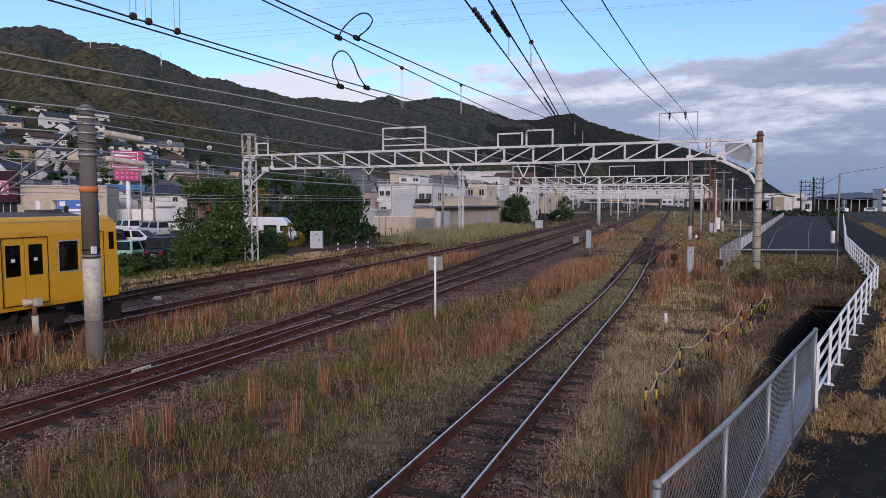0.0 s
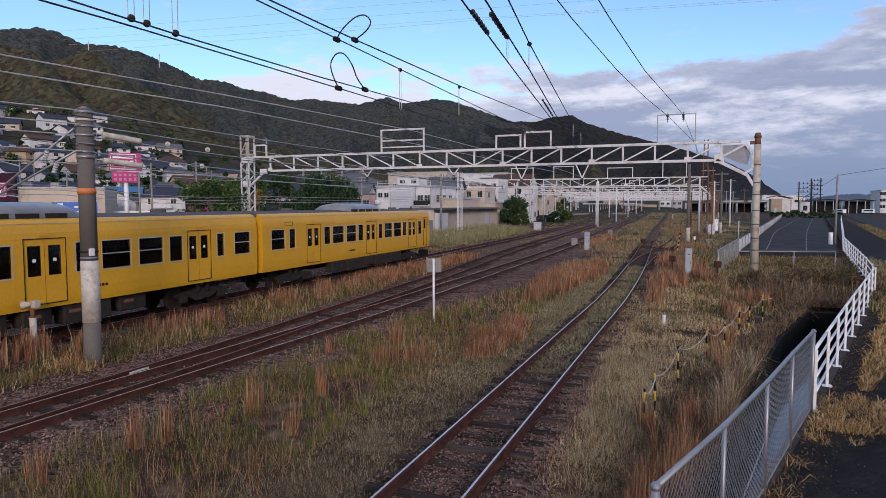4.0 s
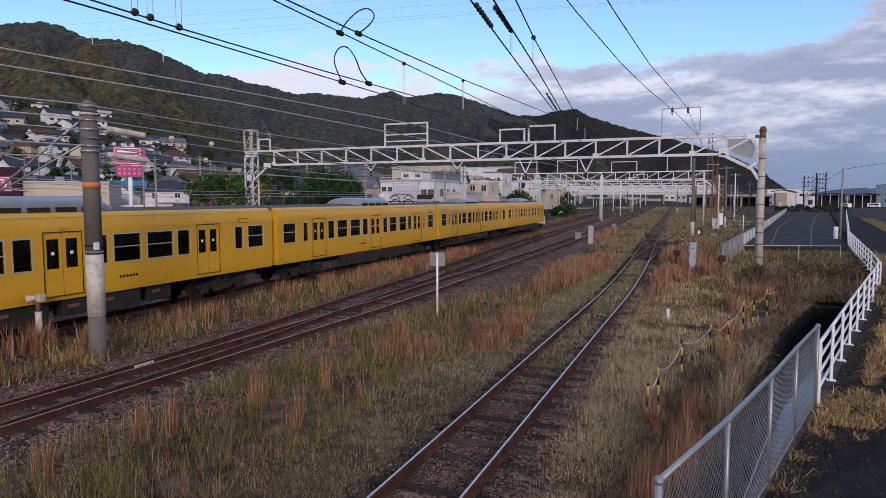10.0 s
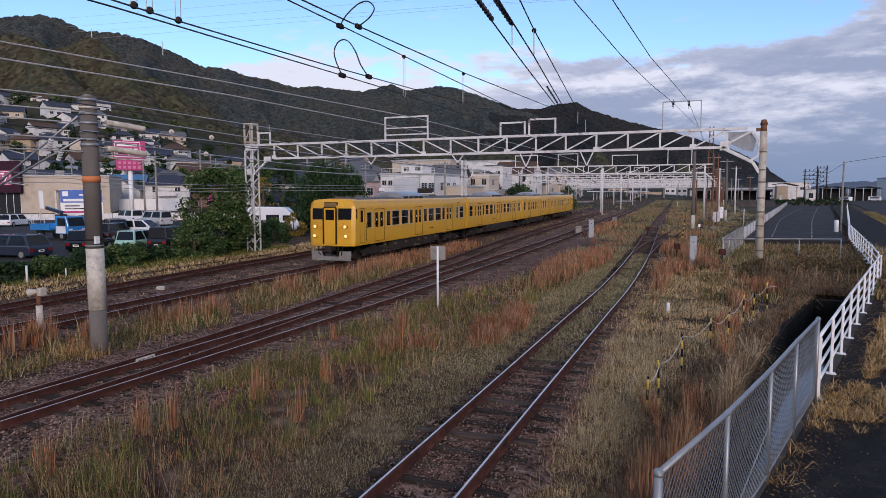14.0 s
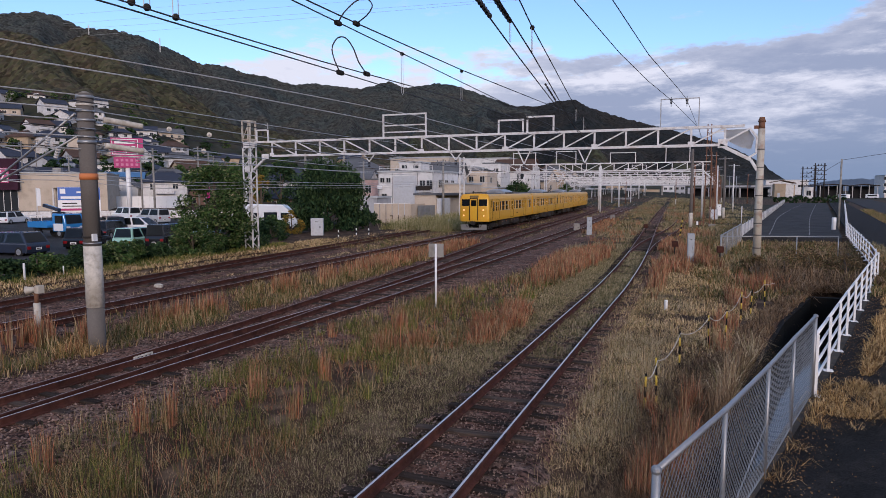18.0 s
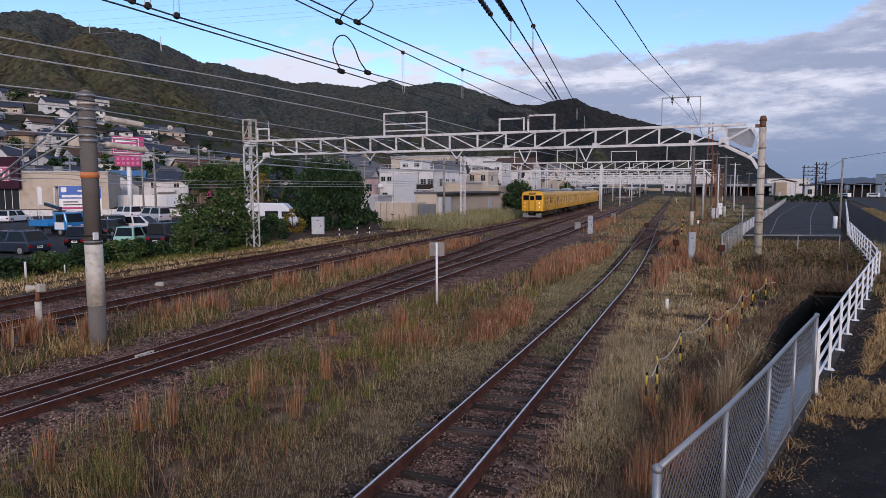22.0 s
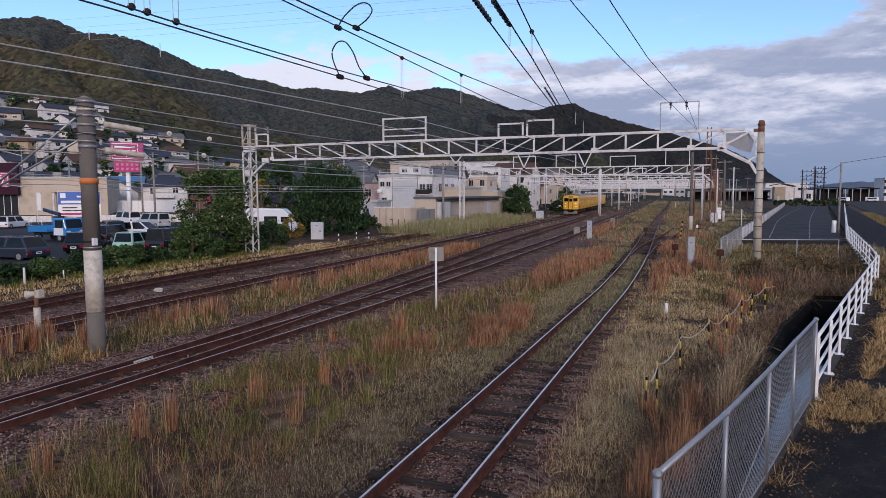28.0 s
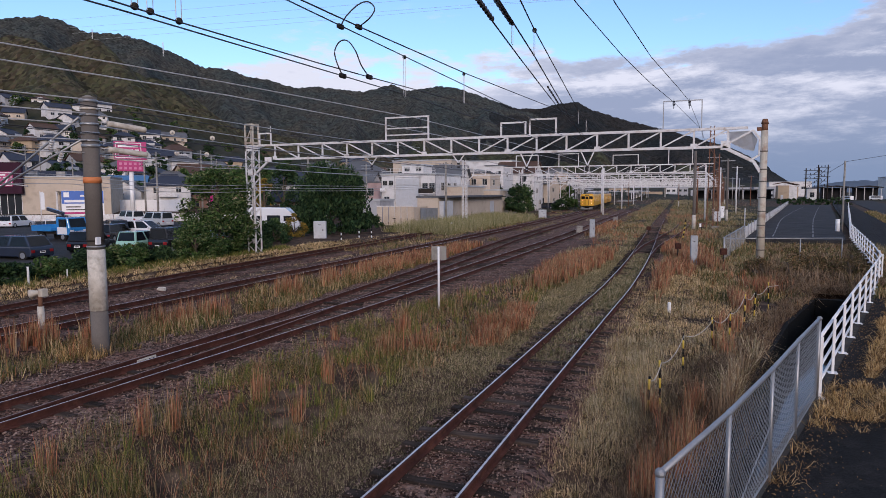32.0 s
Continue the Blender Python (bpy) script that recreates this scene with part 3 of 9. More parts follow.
make_track("spur_track", "rusty spur that leaves the siding at a turnout", lambda y: along(SPUR, y), 41, 92, M_RUSTTOP, (46, 64))


def ballast_bed(name, label, line, y0, y1, half, top=-0.19):
    """A low bank of gravel under a track."""
    ys = [y0]
    while ys[-1] < y1:
        ys.append(ys[-1] + (0.35 if ys[-1] < 45 else 2.5))
    across = np.concatenate([[-half - 0.55, -half - 0.25], np.linspace(-half, half, 15), [half + 0.25, half + 0.55]])
    Y, A = np.meshgrid(np.array(ys), across, indexing="ij")
    X = np.array([line(v) for v in ys])[:, None] + A
    edge = np.clip((np.abs(A) - half) / 0.55, 0, 1)
    Z = top + 0.05 * (vnoise(X, Y, 0.5, 8) - 0.5) + 0.03 * (vnoise(X, Y, 0.23, 9) - 0.5) - 0.22 * edge
    n, m = X.shape
    i = np.arange(n * m).reshape(n, m)
    f = np.stack([i[:-1, :-1].ravel(), i[:-1, 1:].ravel(), i[1:, 1:].ravel(), i[1:, :-1].ravel()], 1)
    tagged(mesh_from_arrays(name, np.stack([X, Y, Z], -1).reshape(-1, 3), f, M_GRAVEL, smooth=True), label, "ballast", kind="structure")


ballast_bed("ballast_siding", "thin dirty gravel bed under the siding", lambda y: along(SIDING, y) + 0.22, -12, 260, 0.93, -0.2)
ballast_bed("ballast_main", "brown gravel bed under the main line", lambda y: along(MAIN, y) - 0.1, -12, 380, 2.75, -0.17)
ballast_bed("ballast_loop", "brown gravel bed under the loop line", lambda y: along(LOOP, y), 22, 300, 1.7, -0.175)
ballast_bed("ballast_platform", "brown gravel bed under the platform line", train_line, -70, 420, 1.9, -0.18)
ballast_bed("ballast_back", "weedy gravel bed under the back siding", lambda y: along(BACK, y), -6, 280, 1.7, -0.2)
ballast_bed("ballast_spur", "weedy gravel bed under the spur", lambda y: along(SPUR, y) + 0.3, 46, 66, 1.2, -0.2)


def stones(name, label, spots, size, seed, material=None):
    """Loose stones: rough eight-sided pieces, strewn over the spots (x, y, z)."""
    rng = np.random.default_rng(seed)
    n = len(spots)
    unit = np.array([(1, 0, 0), (-1, 0, 0), (0, 1, 0), (0, -1, 0), (0, 0, 1), (0, 0, -1)], float)
    tri = np.array([(0, 2, 4), (2, 1, 4), (1, 3, 4), (3, 0, 4), (2, 0, 5), (1, 2, 5), (3, 1, 5), (0, 3, 5)])
    s = size * rng.uniform(0.55, 1.35, (n, 1, 1)) * rng.uniform(0.6, 1.25, (n, 6, 1))
    ang = rng.uniform(0, 6.28, n)
    v = unit[None] * s + rng.normal(0, size * 0.18, (n, 6, 3))
    c, sn = np.cos(ang)[:, None], np.sin(ang)[:, None]
    v = np.stack([v[..., 0] * c - v[..., 1] * sn, v[..., 0] * sn + v[..., 1] * c, v[..., 2] * 0.8], -1) + spots[:, None, :]
    f = (tri[None] + 6 * np.arange(n)[:, None, None]).reshape(-1, 3)
    return tagged(mesh_from_arrays(name, v.reshape(-1, 3), f, material or M_STONE), label, "gravel", kind="stuff")


def bed_spots(line, half, y0, y1, per_m2, seed, z=-0.17):
    rng = np.random.default_rng(seed)
    n = int((y1 - y0) * 2 * half * per_m2)
    # nearer stretches get more of them
    y = y0 + (y1 - y0) * rng.random(n) ** 1.7
    x = np.array([line(v) for v in y]) + rng.uniform(-half, half, n)
    return np.stack([x, y, z + rng.uniform(-0.02, 0.02, n)], -1)


stones("siding_stones", "small brown stones between the siding's rails", bed_spots(lambda y: along(SIDING, y), 1.1, 5, 26, 300, 11, -0.185), 0.019, 1)
stones("main_stones", "brown and grey ballast stones along the main line",
       np.concatenate([bed_spots(lambda y: along(MAIN, y) - 0.45, 2.55, 6, 34, 120, 12, -0.17), bed_spots(lambda y: along(MAIN, y) + 1.9, 0.7, 5, 26, 120, 13, -0.2), bed_spots(lambda y: along(MAIN, y) + 2.6, 1.4, 18, 44, 60, 15, -0.22)]), 0.028, 2)

rng_p = np.random.default_rng(14)
n_p = 11000
y_p = 4.0 + 26 * rng_p.random(n_p) ** 1.8
x_p = rng_p.uniform(-10, 1.2, n_p)
ok_p = (np.abs(x_p - np.interp(y_p, [p[0] for p in SIDING], [p[1] for p in SIDING])) > 0.75) & (x_p < ditch_left(y_p) - 0.3)
x_p, y_p = x_p[ok_p], y_p[ok_p]
stones("yard_pebbles", "small brown pebbles over the yard's bare soil", np.stack([x_p, y_p, ground_height(x_p, y_p) + 0.004], -1), 0.012, 3)

# ---- the yellow train: four cars, each a thing of its own ----
M_TRAIN = surface("deep yellow train paint", (0.66, 0.355, 0.013), 0.38, other=(0.59, 0.31, 0.012), mottle=0.25, scale=0.6, fine=12, bump=0.02,
                  dirt=(0.42, 0.22, 0.03), dirt_amount=0.22)
M_TRAINROOF = surface("grey coated train roof", (0.12, 0.115, 0.11), 0.8, other=(0.08, 0.075, 0.07), scale=0.8, fine=14, bump=0.1)
M_AC = surface("grey roof unit", (0.24, 0.245, 0.25), 0.3, other=(0.09, 0.09, 0.09), scale=1.2, fine=14)
M_TRIM = surface("aluminium window frame", (0.55, 0.54, 0.5), 0.4, 0.5, mottle=0.15)
M_SEAM = surface("dark door seam rubber", (0.03, 0.025, 0.02), 0.8)
M_SEAT = surface("dark blue seat cloth", (0.03, 0.045, 0.09), 0.9)
M_INSIDE = surface("cream inner lining", (0.35, 0.33, 0.28), 0.7)
M_BELLOWS = surface("lilac-grey gangway bellows", (0.42, 0.42, 0.46), 0.7, scale=4)
M_LAMP = surface("lit warm lamp", (0.9, 0.75, 0.5), 0.3, glow=(1.0, 0.42, 0.14, 0.9))
M_LAMPOFF = surface("lamp glass", (0.6, 0.58, 0.5), 0.15, mottle=0.1)
M_PLOUGH = surface("grimy grey skirt paint", (0.24, 0.235, 0.22), 0.7, other=(0.15, 0.14, 0.13), scale=2, fine=14)
M_CABWIN = surface("black cab glass", (0.006, 0.006, 0.007), 0.25, mottle=0.3, scale=0.6, bump=0)
M_CABWIN.node_tree.nodes["Principled BSDF"].inputs["Specular IOR Level"].default_value = 0.12
M_BOARD = surface("faded route board", (0.20, 0.14, 0.06), 0.6)
M_STICKER = surface("white sticker", (0.75, 0.75, 0.75), 0.6, mottle=0.1)
SIDE_X = 1.43


def side_x(z):
    """The half width of the body at a height: upright, drawn in at the sill and under the gutter."""
    if z < 1.45:
        return SIDE_X - 0.05 * ((1.45 - z) / 0.5) ** 2
    if z > 3.0:
        return SIDE_X - 0.10 * ((z - 3.0) / 0.42) ** 2
    return SIDE_X


def panel_with_holes(bm, s, y0, y1, z0, z1, holes, depth=0.05):
    """One body side with its openings and their reveals."""
    ys = sorted({y0, y1, *(v for h in holes for v in h[:2])})
    zs = sorted({z0, z1, 1.2, 1.45, 3.0, 3.15, 3.3, *(v for h in holes for v in h[2:])})
    grid = {(i, j): bm.verts.new((s * side_x(z), y, z)) for i, y in enumerate(ys) for j, z in enumerate(zs)}
    for i in range(len(ys) - 1):
        for j in range(len(zs) - 1):
            cy, cz = (ys[i] + ys[i + 1]) / 2, (zs[j] + zs[j + 1]) / 2
            if any(h[0] < cy < h[1] and h[2] < cz < h[3] for h in holes):
                continue
            bm.faces.new((grid[i, j], grid[i + 1, j], grid[i + 1, j + 1], grid[i, j + 1]))
    for a, b, c, d in holes:
        o = [bm.verts.new((s * side_x(z), y, z)) for y, z in ((a, c), (b, c), (b, d), (a, d))]
        q = [bm.verts.new((s * (side_x(z) - depth), y, z)) for y, z in ((a, c), (b, c), (b, d), (a, d))]
        for k in range(4):
            bm.faces.new((o[k], o[(k + 1) % 4], q[(k + 1) % 4], q[k]))


def roof_outline():
    pts = []
    for k in range(13):
        a = math.pi * k / 12
        pts.append((1.16 * math.cos(a), 3.47 + 0.20 * math.sin(a) ** 0.75))
    return pts


def flat_ring(bm, s, a, b, c, d, w, x, m=0):
    """A thin frame round an opening."""
    for y0, y1, z0, z1 in ((a - w, b + w, d, d + w), (a - w, b + w, c - w, c), (a - w, a, c, d), (b, b + w, c, d)):
        box(bm, min(s * x, s * (x + 0.012)), max(s * x, s * (x + 0.012)), y0, y1, z0, z1, m)


def make_car(name, label, windows, doors, cab, pantograph):
    """A car along y, its floor over the rails at z = 0, from y = 0 (cab end, if any) to 19.6."""
    car = thing(name, label, "railway car", group="cars of the yellow train")
    L = 19.6
    wz, dz = (1.95, 2.82), (1.14, 2.98)
    holes = [(a, b, *wz) for a, b in windows] + [(a, b, *dz) for a, b in doors]
    bm = bmesh.new()
    for s in (-1, 1):
        extra = [(0.5, 1.08, 1.14, 3.06), (0.06, 0.3, 2.48, 3.04)] if cab else []
        panel_with_holes(bm, s, 0.0, L, 1.0, 3.42, holes + extra)
    # ends
    for y in ((L,) if cab else (0.0, L)):
        z = [1.0, 1.2, 1.45, 2.2, 3.0, 3.15, 3.3, 3.42]
        for a, b in zip(z, z[1:]):
            for x0, x1 in ((-1, -0.45), (0.45, 1)):
                v = [(x0 * side_x(a) if abs(x0) == 1 else x0, y, a), (x1 * side_x(a) if abs(x1) == 1 else x1, y, a),
                     (x1 * side_x(b) if abs(x1) == 1 else x1, y, b), (x0 * side_x(b) if abs(x0) == 1 else x0, y, b)]
                bm.faces.new([bm.verts.new(p) for p in v])
    if cab:
        # rounded cab front with three openings
        cols = [-1.0, -0.92, -0.86, -0.33, -0.29, 0.29, 0.33, 0.86, 0.92, 1.0]
        rows = [1.0, 1.25, 1.6, 2.0, 2.46, 3.08, 3.2, 3.40, 3.50, 3.57]
        def front(u, z):
            hx = side_x(min(z, 3.42)) if z < 3.42 else 1.33 - (z - 3.42) * 1.9
            back = 0.26 * abs(u) ** 4 + 0.07 * max(0, (z - 2.0)) ** 1.3 + (0.5 * (z - 3.3) if z > 3.3 else 0)
            return (u * hx, -0.30 + back, z)
        g = {(i, j): bm.verts.new(front(u, z)) for i, u in enumerate(cols) for j, z in enumerate(rows)}
        for i in range(len(cols) - 1):
            for j in range(len(rows) - 1):
                if rows[j] == 2.46 and i in (2, 4, 6):
                    continue
                bm.faces.new([g[k] for k in ((i, j), (i + 1, j), (i + 1, j + 1), (i, j + 1))])
        for s, i in ((-1, 0), (1, len(cols) - 1)):
            for j in range(6):
                f = [bm.verts.new(front(cols[i], z)) for z in (rows[j], rows[j + 1])]
                v = [bm.verts.new((s * side_x(z), 0.0, z)) for z in (rows[j + 1], rows[j])]
                bm.faces.new(f + v)
    bmesh.ops.remove_doubles(bm, verts=bm.verts, dist=0.002)
    part("body", bm, M_TRAIN, car)
    bm = bmesh.new()
    prism(bm, roof_outline() + [(-1.10, 3.38), (1.10, 3.38)], 1.0 if cab else 0.0, L)
    part("roof", bm, M_TRAINROOF, car, "grey coated roof")
    bm = bmesh.new()
    for s in (-1, 1):
        prism(bm, [(s * 1.33, 3.40), (s * 1.325, 3.43), (s * 1.27, 3.49), (s * 1.20, 3.53), (s * 1.13, 3.55), (s * 1.13, 3.40)], 0.1 if cab else 0.0, L)
    part("shoulder", bm, M_TRAIN, car, "yellow roof shoulder")
    if cab:
        bm = bmesh.new()
        prism(bm, [(1.34 * math.cos(math.pi * k / 12), 3.40 + 0.205 * math.sin(math.pi * k / 12) ** 0.7) for k in range(13)], 0.06, 1.25)
        rounded(bm, 0.05, 2)
        part("cab_roof", bm, M_TRAIN, car, "rounded yellow cab roof")
    bm = bmesh.new()
    for s in (-1, 1):
        box(bm, s * 1.335 - 0.015, s * 1.335 + 0.015, 0.0, L, 3.405, 3.42)
    part("gutter", bm, M_TRIM, car)
    bm = bmesh.new()
    box(bm, -1.34, 1.34, 0.02, L - 0.02, 1.02, 1.16)
    part("floor", bm, M_INSIDE, car)
    for a, b in windows:
        for s in (-1, 1):
            bm = bmesh.new()
            prism(bm, [(s * 0.75, 1.16), (s * 1.3, 1.16), (s * 1.3, 2.05), (s * 1.14, 2.05), (s * 1.14, 1.62), (s * 0.75, 1.62)], a, b)
            part("seat", bm, M_SEAT, car, "dark blue long seat")
    for s in (-1, 1):
        for a, b in windows:
            wide = b - a > 0.75
            bm = bmesh.new()
            flat_ring(bm, s, a, b, *wz, 0.035, side_x(2.4) - 0.004)
            if wide:
                box(bm, min(s * 1.39, s * 1.41), max(s * 1.39, s * 1.41), a, b, 2.40, 2.43)
            w = part("window", bm, M_TRIM, car)
            bm = bmesh.new()
            box(bm, min(s * 1.375, s * 1.385), max(s * 1.375, s * 1.385), a, b, *wz)
            part("pane", bm, M_GLASS, w)
        for a, b in doors:
            mid = (a + b) / 2
            for p, q in ((a + 0.012, mid - 0.008), (mid + 0.008, b - 0.012)):
                bm = bmesh.new()
                x0, x1 = s * 1.36, s * 1.40
                x0, x1 = min(x0, x1), max(x0, x1)
                ga, gb, gc, gd = p + 0.105, q - 0.105, 1.93, 2.79
                for y0, y1, z0, z1 in ((p, q, dz[0] + 0.01, gc), (p, q, gd, dz[1] - 0.01), (p, ga, gc, gd), (gb, q, gc, gd)):
                    box(bm, x0, x1, y0, y1, z0, z1)
                leaf = part("door_leaf", bm, M_TRAIN, car)
                bm = bmesh.new()
                box(bm, s * 1.38 - 0.005, s * 1.38 + 0.005, ga, gb, gc, gd)
                part("pane", bm, M_GLASS, leaf)
                bm = bmesh.new()
                box(bm, s * 1.392 - 0.006, s * 1.392 + 0.006, (ga + gb) / 2 - 0.05, (ga + gb) / 2 + 0.05, 2.33, 2.42)
                part("sticker", bm, M_STICKER, leaf, "small white sticker")
            bm = bmesh.new()
            flat_ring(bm, s, a, b, *dz, 0.022, SIDE_X - 0.006)
            box(bm, s * 1.38 - 0.012, s * 1.38 + 0.012, mid - 0.012, mid + 0.012, *dz)
            part("door_seal", bm, M_SEAM, car)
            bm = bmesh.new()
            box(bm, s * 1.44 - 0.02, s * 1.44 + 0.02, mid - 0.16, mid + 0.16, 3.06, 3.14)
            part("door_lamp", bm, M_TRAIN, car)
        # destination plate and small marks
        bm = bmesh.new()
        flat_ring(bm, s, 17.3 if cab else 1.0, 17.9 if cab else 1.6, 3.0, 3.14, 0.02, SIDE_X - 0.01)
        part("plate_frame", bm, M_SEAM, car)
        bm = bmesh.new()
        for k in range(6):
            box(bm, s * 1.436 - 0.003, s * 1.436 + 0.003, 11.2 + k * 0.13, 11.29 + k * 0.13, 1.42, 1.5)
        part("painted_mark", bm, M_SEAM, car, "row of small dark painted marks")
    # roof units
    bm = bmesh.new()
    last = None
    for yy, grow in ((6.85, 0.35), (6.95, 0.72), (7.2, 0.93), (7.7, 1.0), (10.7, 1.0), (11.2, 0.93), (11.45, 0.72), (11.55, 0.35)):
        ring = [bm.verts.new((1.08 * (0.75 + 0.25 * grow) * math.cos(math.pi * k / 12), yy, 3.5 + 0.53 * grow * math.sin(math.pi * k / 12) ** 0.75)) for k in range(13)]
        if last:
            for p, q in zip(range(12), range(1, 13)):
                bm.faces.new((last[p], last[q], ring[q], ring[p])).smooth = True
        else:
            bm.faces.new(ring)
        last = ring
    bm.faces.new(last[::-1])
    ac = part("cooling_unit", bm, M_AC, car, "large grey roof cooling unit")
    for k in range(4):
        for s in (-1, 1):
            bm = bmesh.new()
            box(bm, s * 1.05 - 0.03, s * 1.05 + 0.03, 7.5 + k * 0.9, 8.2 + k * 0.9, 3.56, 3.7)
            part("louvre", bm, M_DARKMET, ac)
    if pantograph:
        bm = bmesh.new()
        for x in (-0.55, 0.55):
            bar(bm, (x, 2.0, 3.78), (x, 4.0, 3.78), 0.06)
        for y in (2.2, 3.8):
            bar(bm, (-0.6, y, 3.78), (0.6, y, 3.78), 0.06)
            for x in (-0.5, 0.5):
                tube(bm, [(x, y, 3.6), (x, y, 3.78)], 0.06, 8)
        base = part("pantograph", bm, M_DARKMET, car, "dark pantograph on insulators")
        for x in (-0.45, 0.45):
            for ya, yb in ((2.3, 3.9), (3.7, 2.1)):
                bm = bmesh.new()
                tube(bm, [(x, ya, 3.82), (x * 1.2, yb, 4.0), (x, 3.0, 4.2)], 0.025)
                part("pantograph_arm", bm, M_DARKMET, base)
        bm = bmesh.new()
        tube(bm, [(-0.85, 3.0, 4.12), (-0.6, 3.0, 4.24), (0.6, 3.0, 4.24), (0.85, 3.0, 4.12)], 0.03)
        part("collector_head", bm, M_DARKMET, base)
    else:
        for y in (3.2, 15.6):
            bm = bmesh.new()
            tube(bm, [(0, y, 3.62), (0, y, 3.78)], 0.28, 12)
            part("ventilator", bm, M_TRAINROOF, car)
    # under the floor
    for k, (y0, y1, w, z0) in enumerate(((5.2, 6.6, 1.2, 0.42), (7.0, 8.8, 1.15, 0.36), (9.2, 10.1, 1.2, 0.5), (10.5, 12.2, 1.18, 0.38), (12.6, 13.7, 1.1, 0.45))):
        for s in (-1, 1):
            bm = bmesh.new()
            box(bm, s * w - 0.35, s * w + 0.1, y0, y1, z0, 0.98)
            rounded(bm, 0.03, 1)
            e = part("equipment_box", bm, M_DARKMET, car)
            bm = bmesh.new()
            box(bm, s * (w + 0.1) - 0.008, s * (w + 0.1) + 0.008, y0 + 0.15, y0 + 0.55, 0.72, 0.82)
            part("label_plate", bm, M_RUST, e)
    bm = bmesh.new()
    bar(bm, (-0.5, 0.3, 0.95), (-0.5, L - 0.2, 0.95), 0.14, 0.16)
    bar(bm, (0.5, 0.3, 0.95), (0.5, L - 0.2, 0.95), 0.14, 0.16)
    part("underframe", bm, M_DARKMET, car)
    for y in (2.9, L - 2.9):
        bm = bmesh.new()
        for s in (-1, 1):
            prism(bm, [(y - 1.6, 0.62), (y - 1.35, 0.46), (y - 0.7, 0.46), (y - 0.45, 0.34), (y + 0.45, 0.34), (y + 0.7, 0.46),
                       (y + 1.35, 0.46), (y + 1.6, 0.62), (y + 0.5, 0.74), (y - 0.5, 0.74)], s * 0.95 - 0.06, s * 0.95 + 0.06, axis="x")
            for d in (-0.25, 0.25):
                tube(bm, [(s * 0.98, y + d, 0.62), (s * 0.98, y + d, 0.95)], 0.12, 8)
            for d in (-1.05, 1.05):
                box(bm, s * 1.0 - 0.08, s * 1.0 + 0.08, y + d - 0.16, y + d + 0.16, 0.3, 0.6)
        box(bm, -0.95, 0.95, y - 0.3, y + 0.3, 0.5, 0.75)
        bogie = part("bogie", bm, M_DARKMET, car)
        for d in (-1.05, 1.05):
            bm = bmesh.new()
            tube(bm, [(-0.7, y + d, 0.43), (0.7, y + d, 0.43)], 0.07, 8)
            for s in (-1, 1):
                tube(bm, [(s * 0.50, y + d, 0.43), (s * 0.63, y + d, 0.43)], 0.43, 20)
                tube(bm, [(s * 0.49, y + d, 0.43), (s * 0.52, y + d, 0.43)], 0.455, 20)
            part("wheelset", bm, M_DARKMET, bogie)
    # ends: coupler, bellows
    for y, d in ((0.0, -1), (L, 1)):
        if cab and d < 0:
            continue
        bm = bmesh.new()
        box(bm, -0.12, 0.12, min(y, y + d * 0.2), max(y, y + d * 0.2), 0.72, 1.0)
        part("coupler", bm, M_DARKMET, car)
        bm = bmesh.new()
        for k in range(3):
            a, b = y + d * (0.02 + 0.06 * k), y + d * (0.06 + 0.06 * k)
            a, b = min(a, b), max(a, b)
            for x0, x1, z0, z1 in ((-0.62, -0.5, 1.1, 3.15), (0.5, 0.62, 1.1, 3.15), (-0.62, 0.62, 3.05, 3.17), (-0.62, 0.62, 1.05, 1.15)):
                box(bm, x0, x1, a, b, z0, z1)
        part("bellows", bm, M_BELLOWS, car, "lilac-grey folded gangway bellows")
        bm = bmesh.new()
        box(bm, -0.45, 0.45, y - d * 0.03, y - d * 0.02, 1.05, 3.0) if d > 0 else box(bm, -0.45, 0.45, y + 0.02, y + 0.03, 1.05, 3.0)
        part("end_door", bm, M_TRAIN, car)
    if cab:
        cab_front(car)
    return car


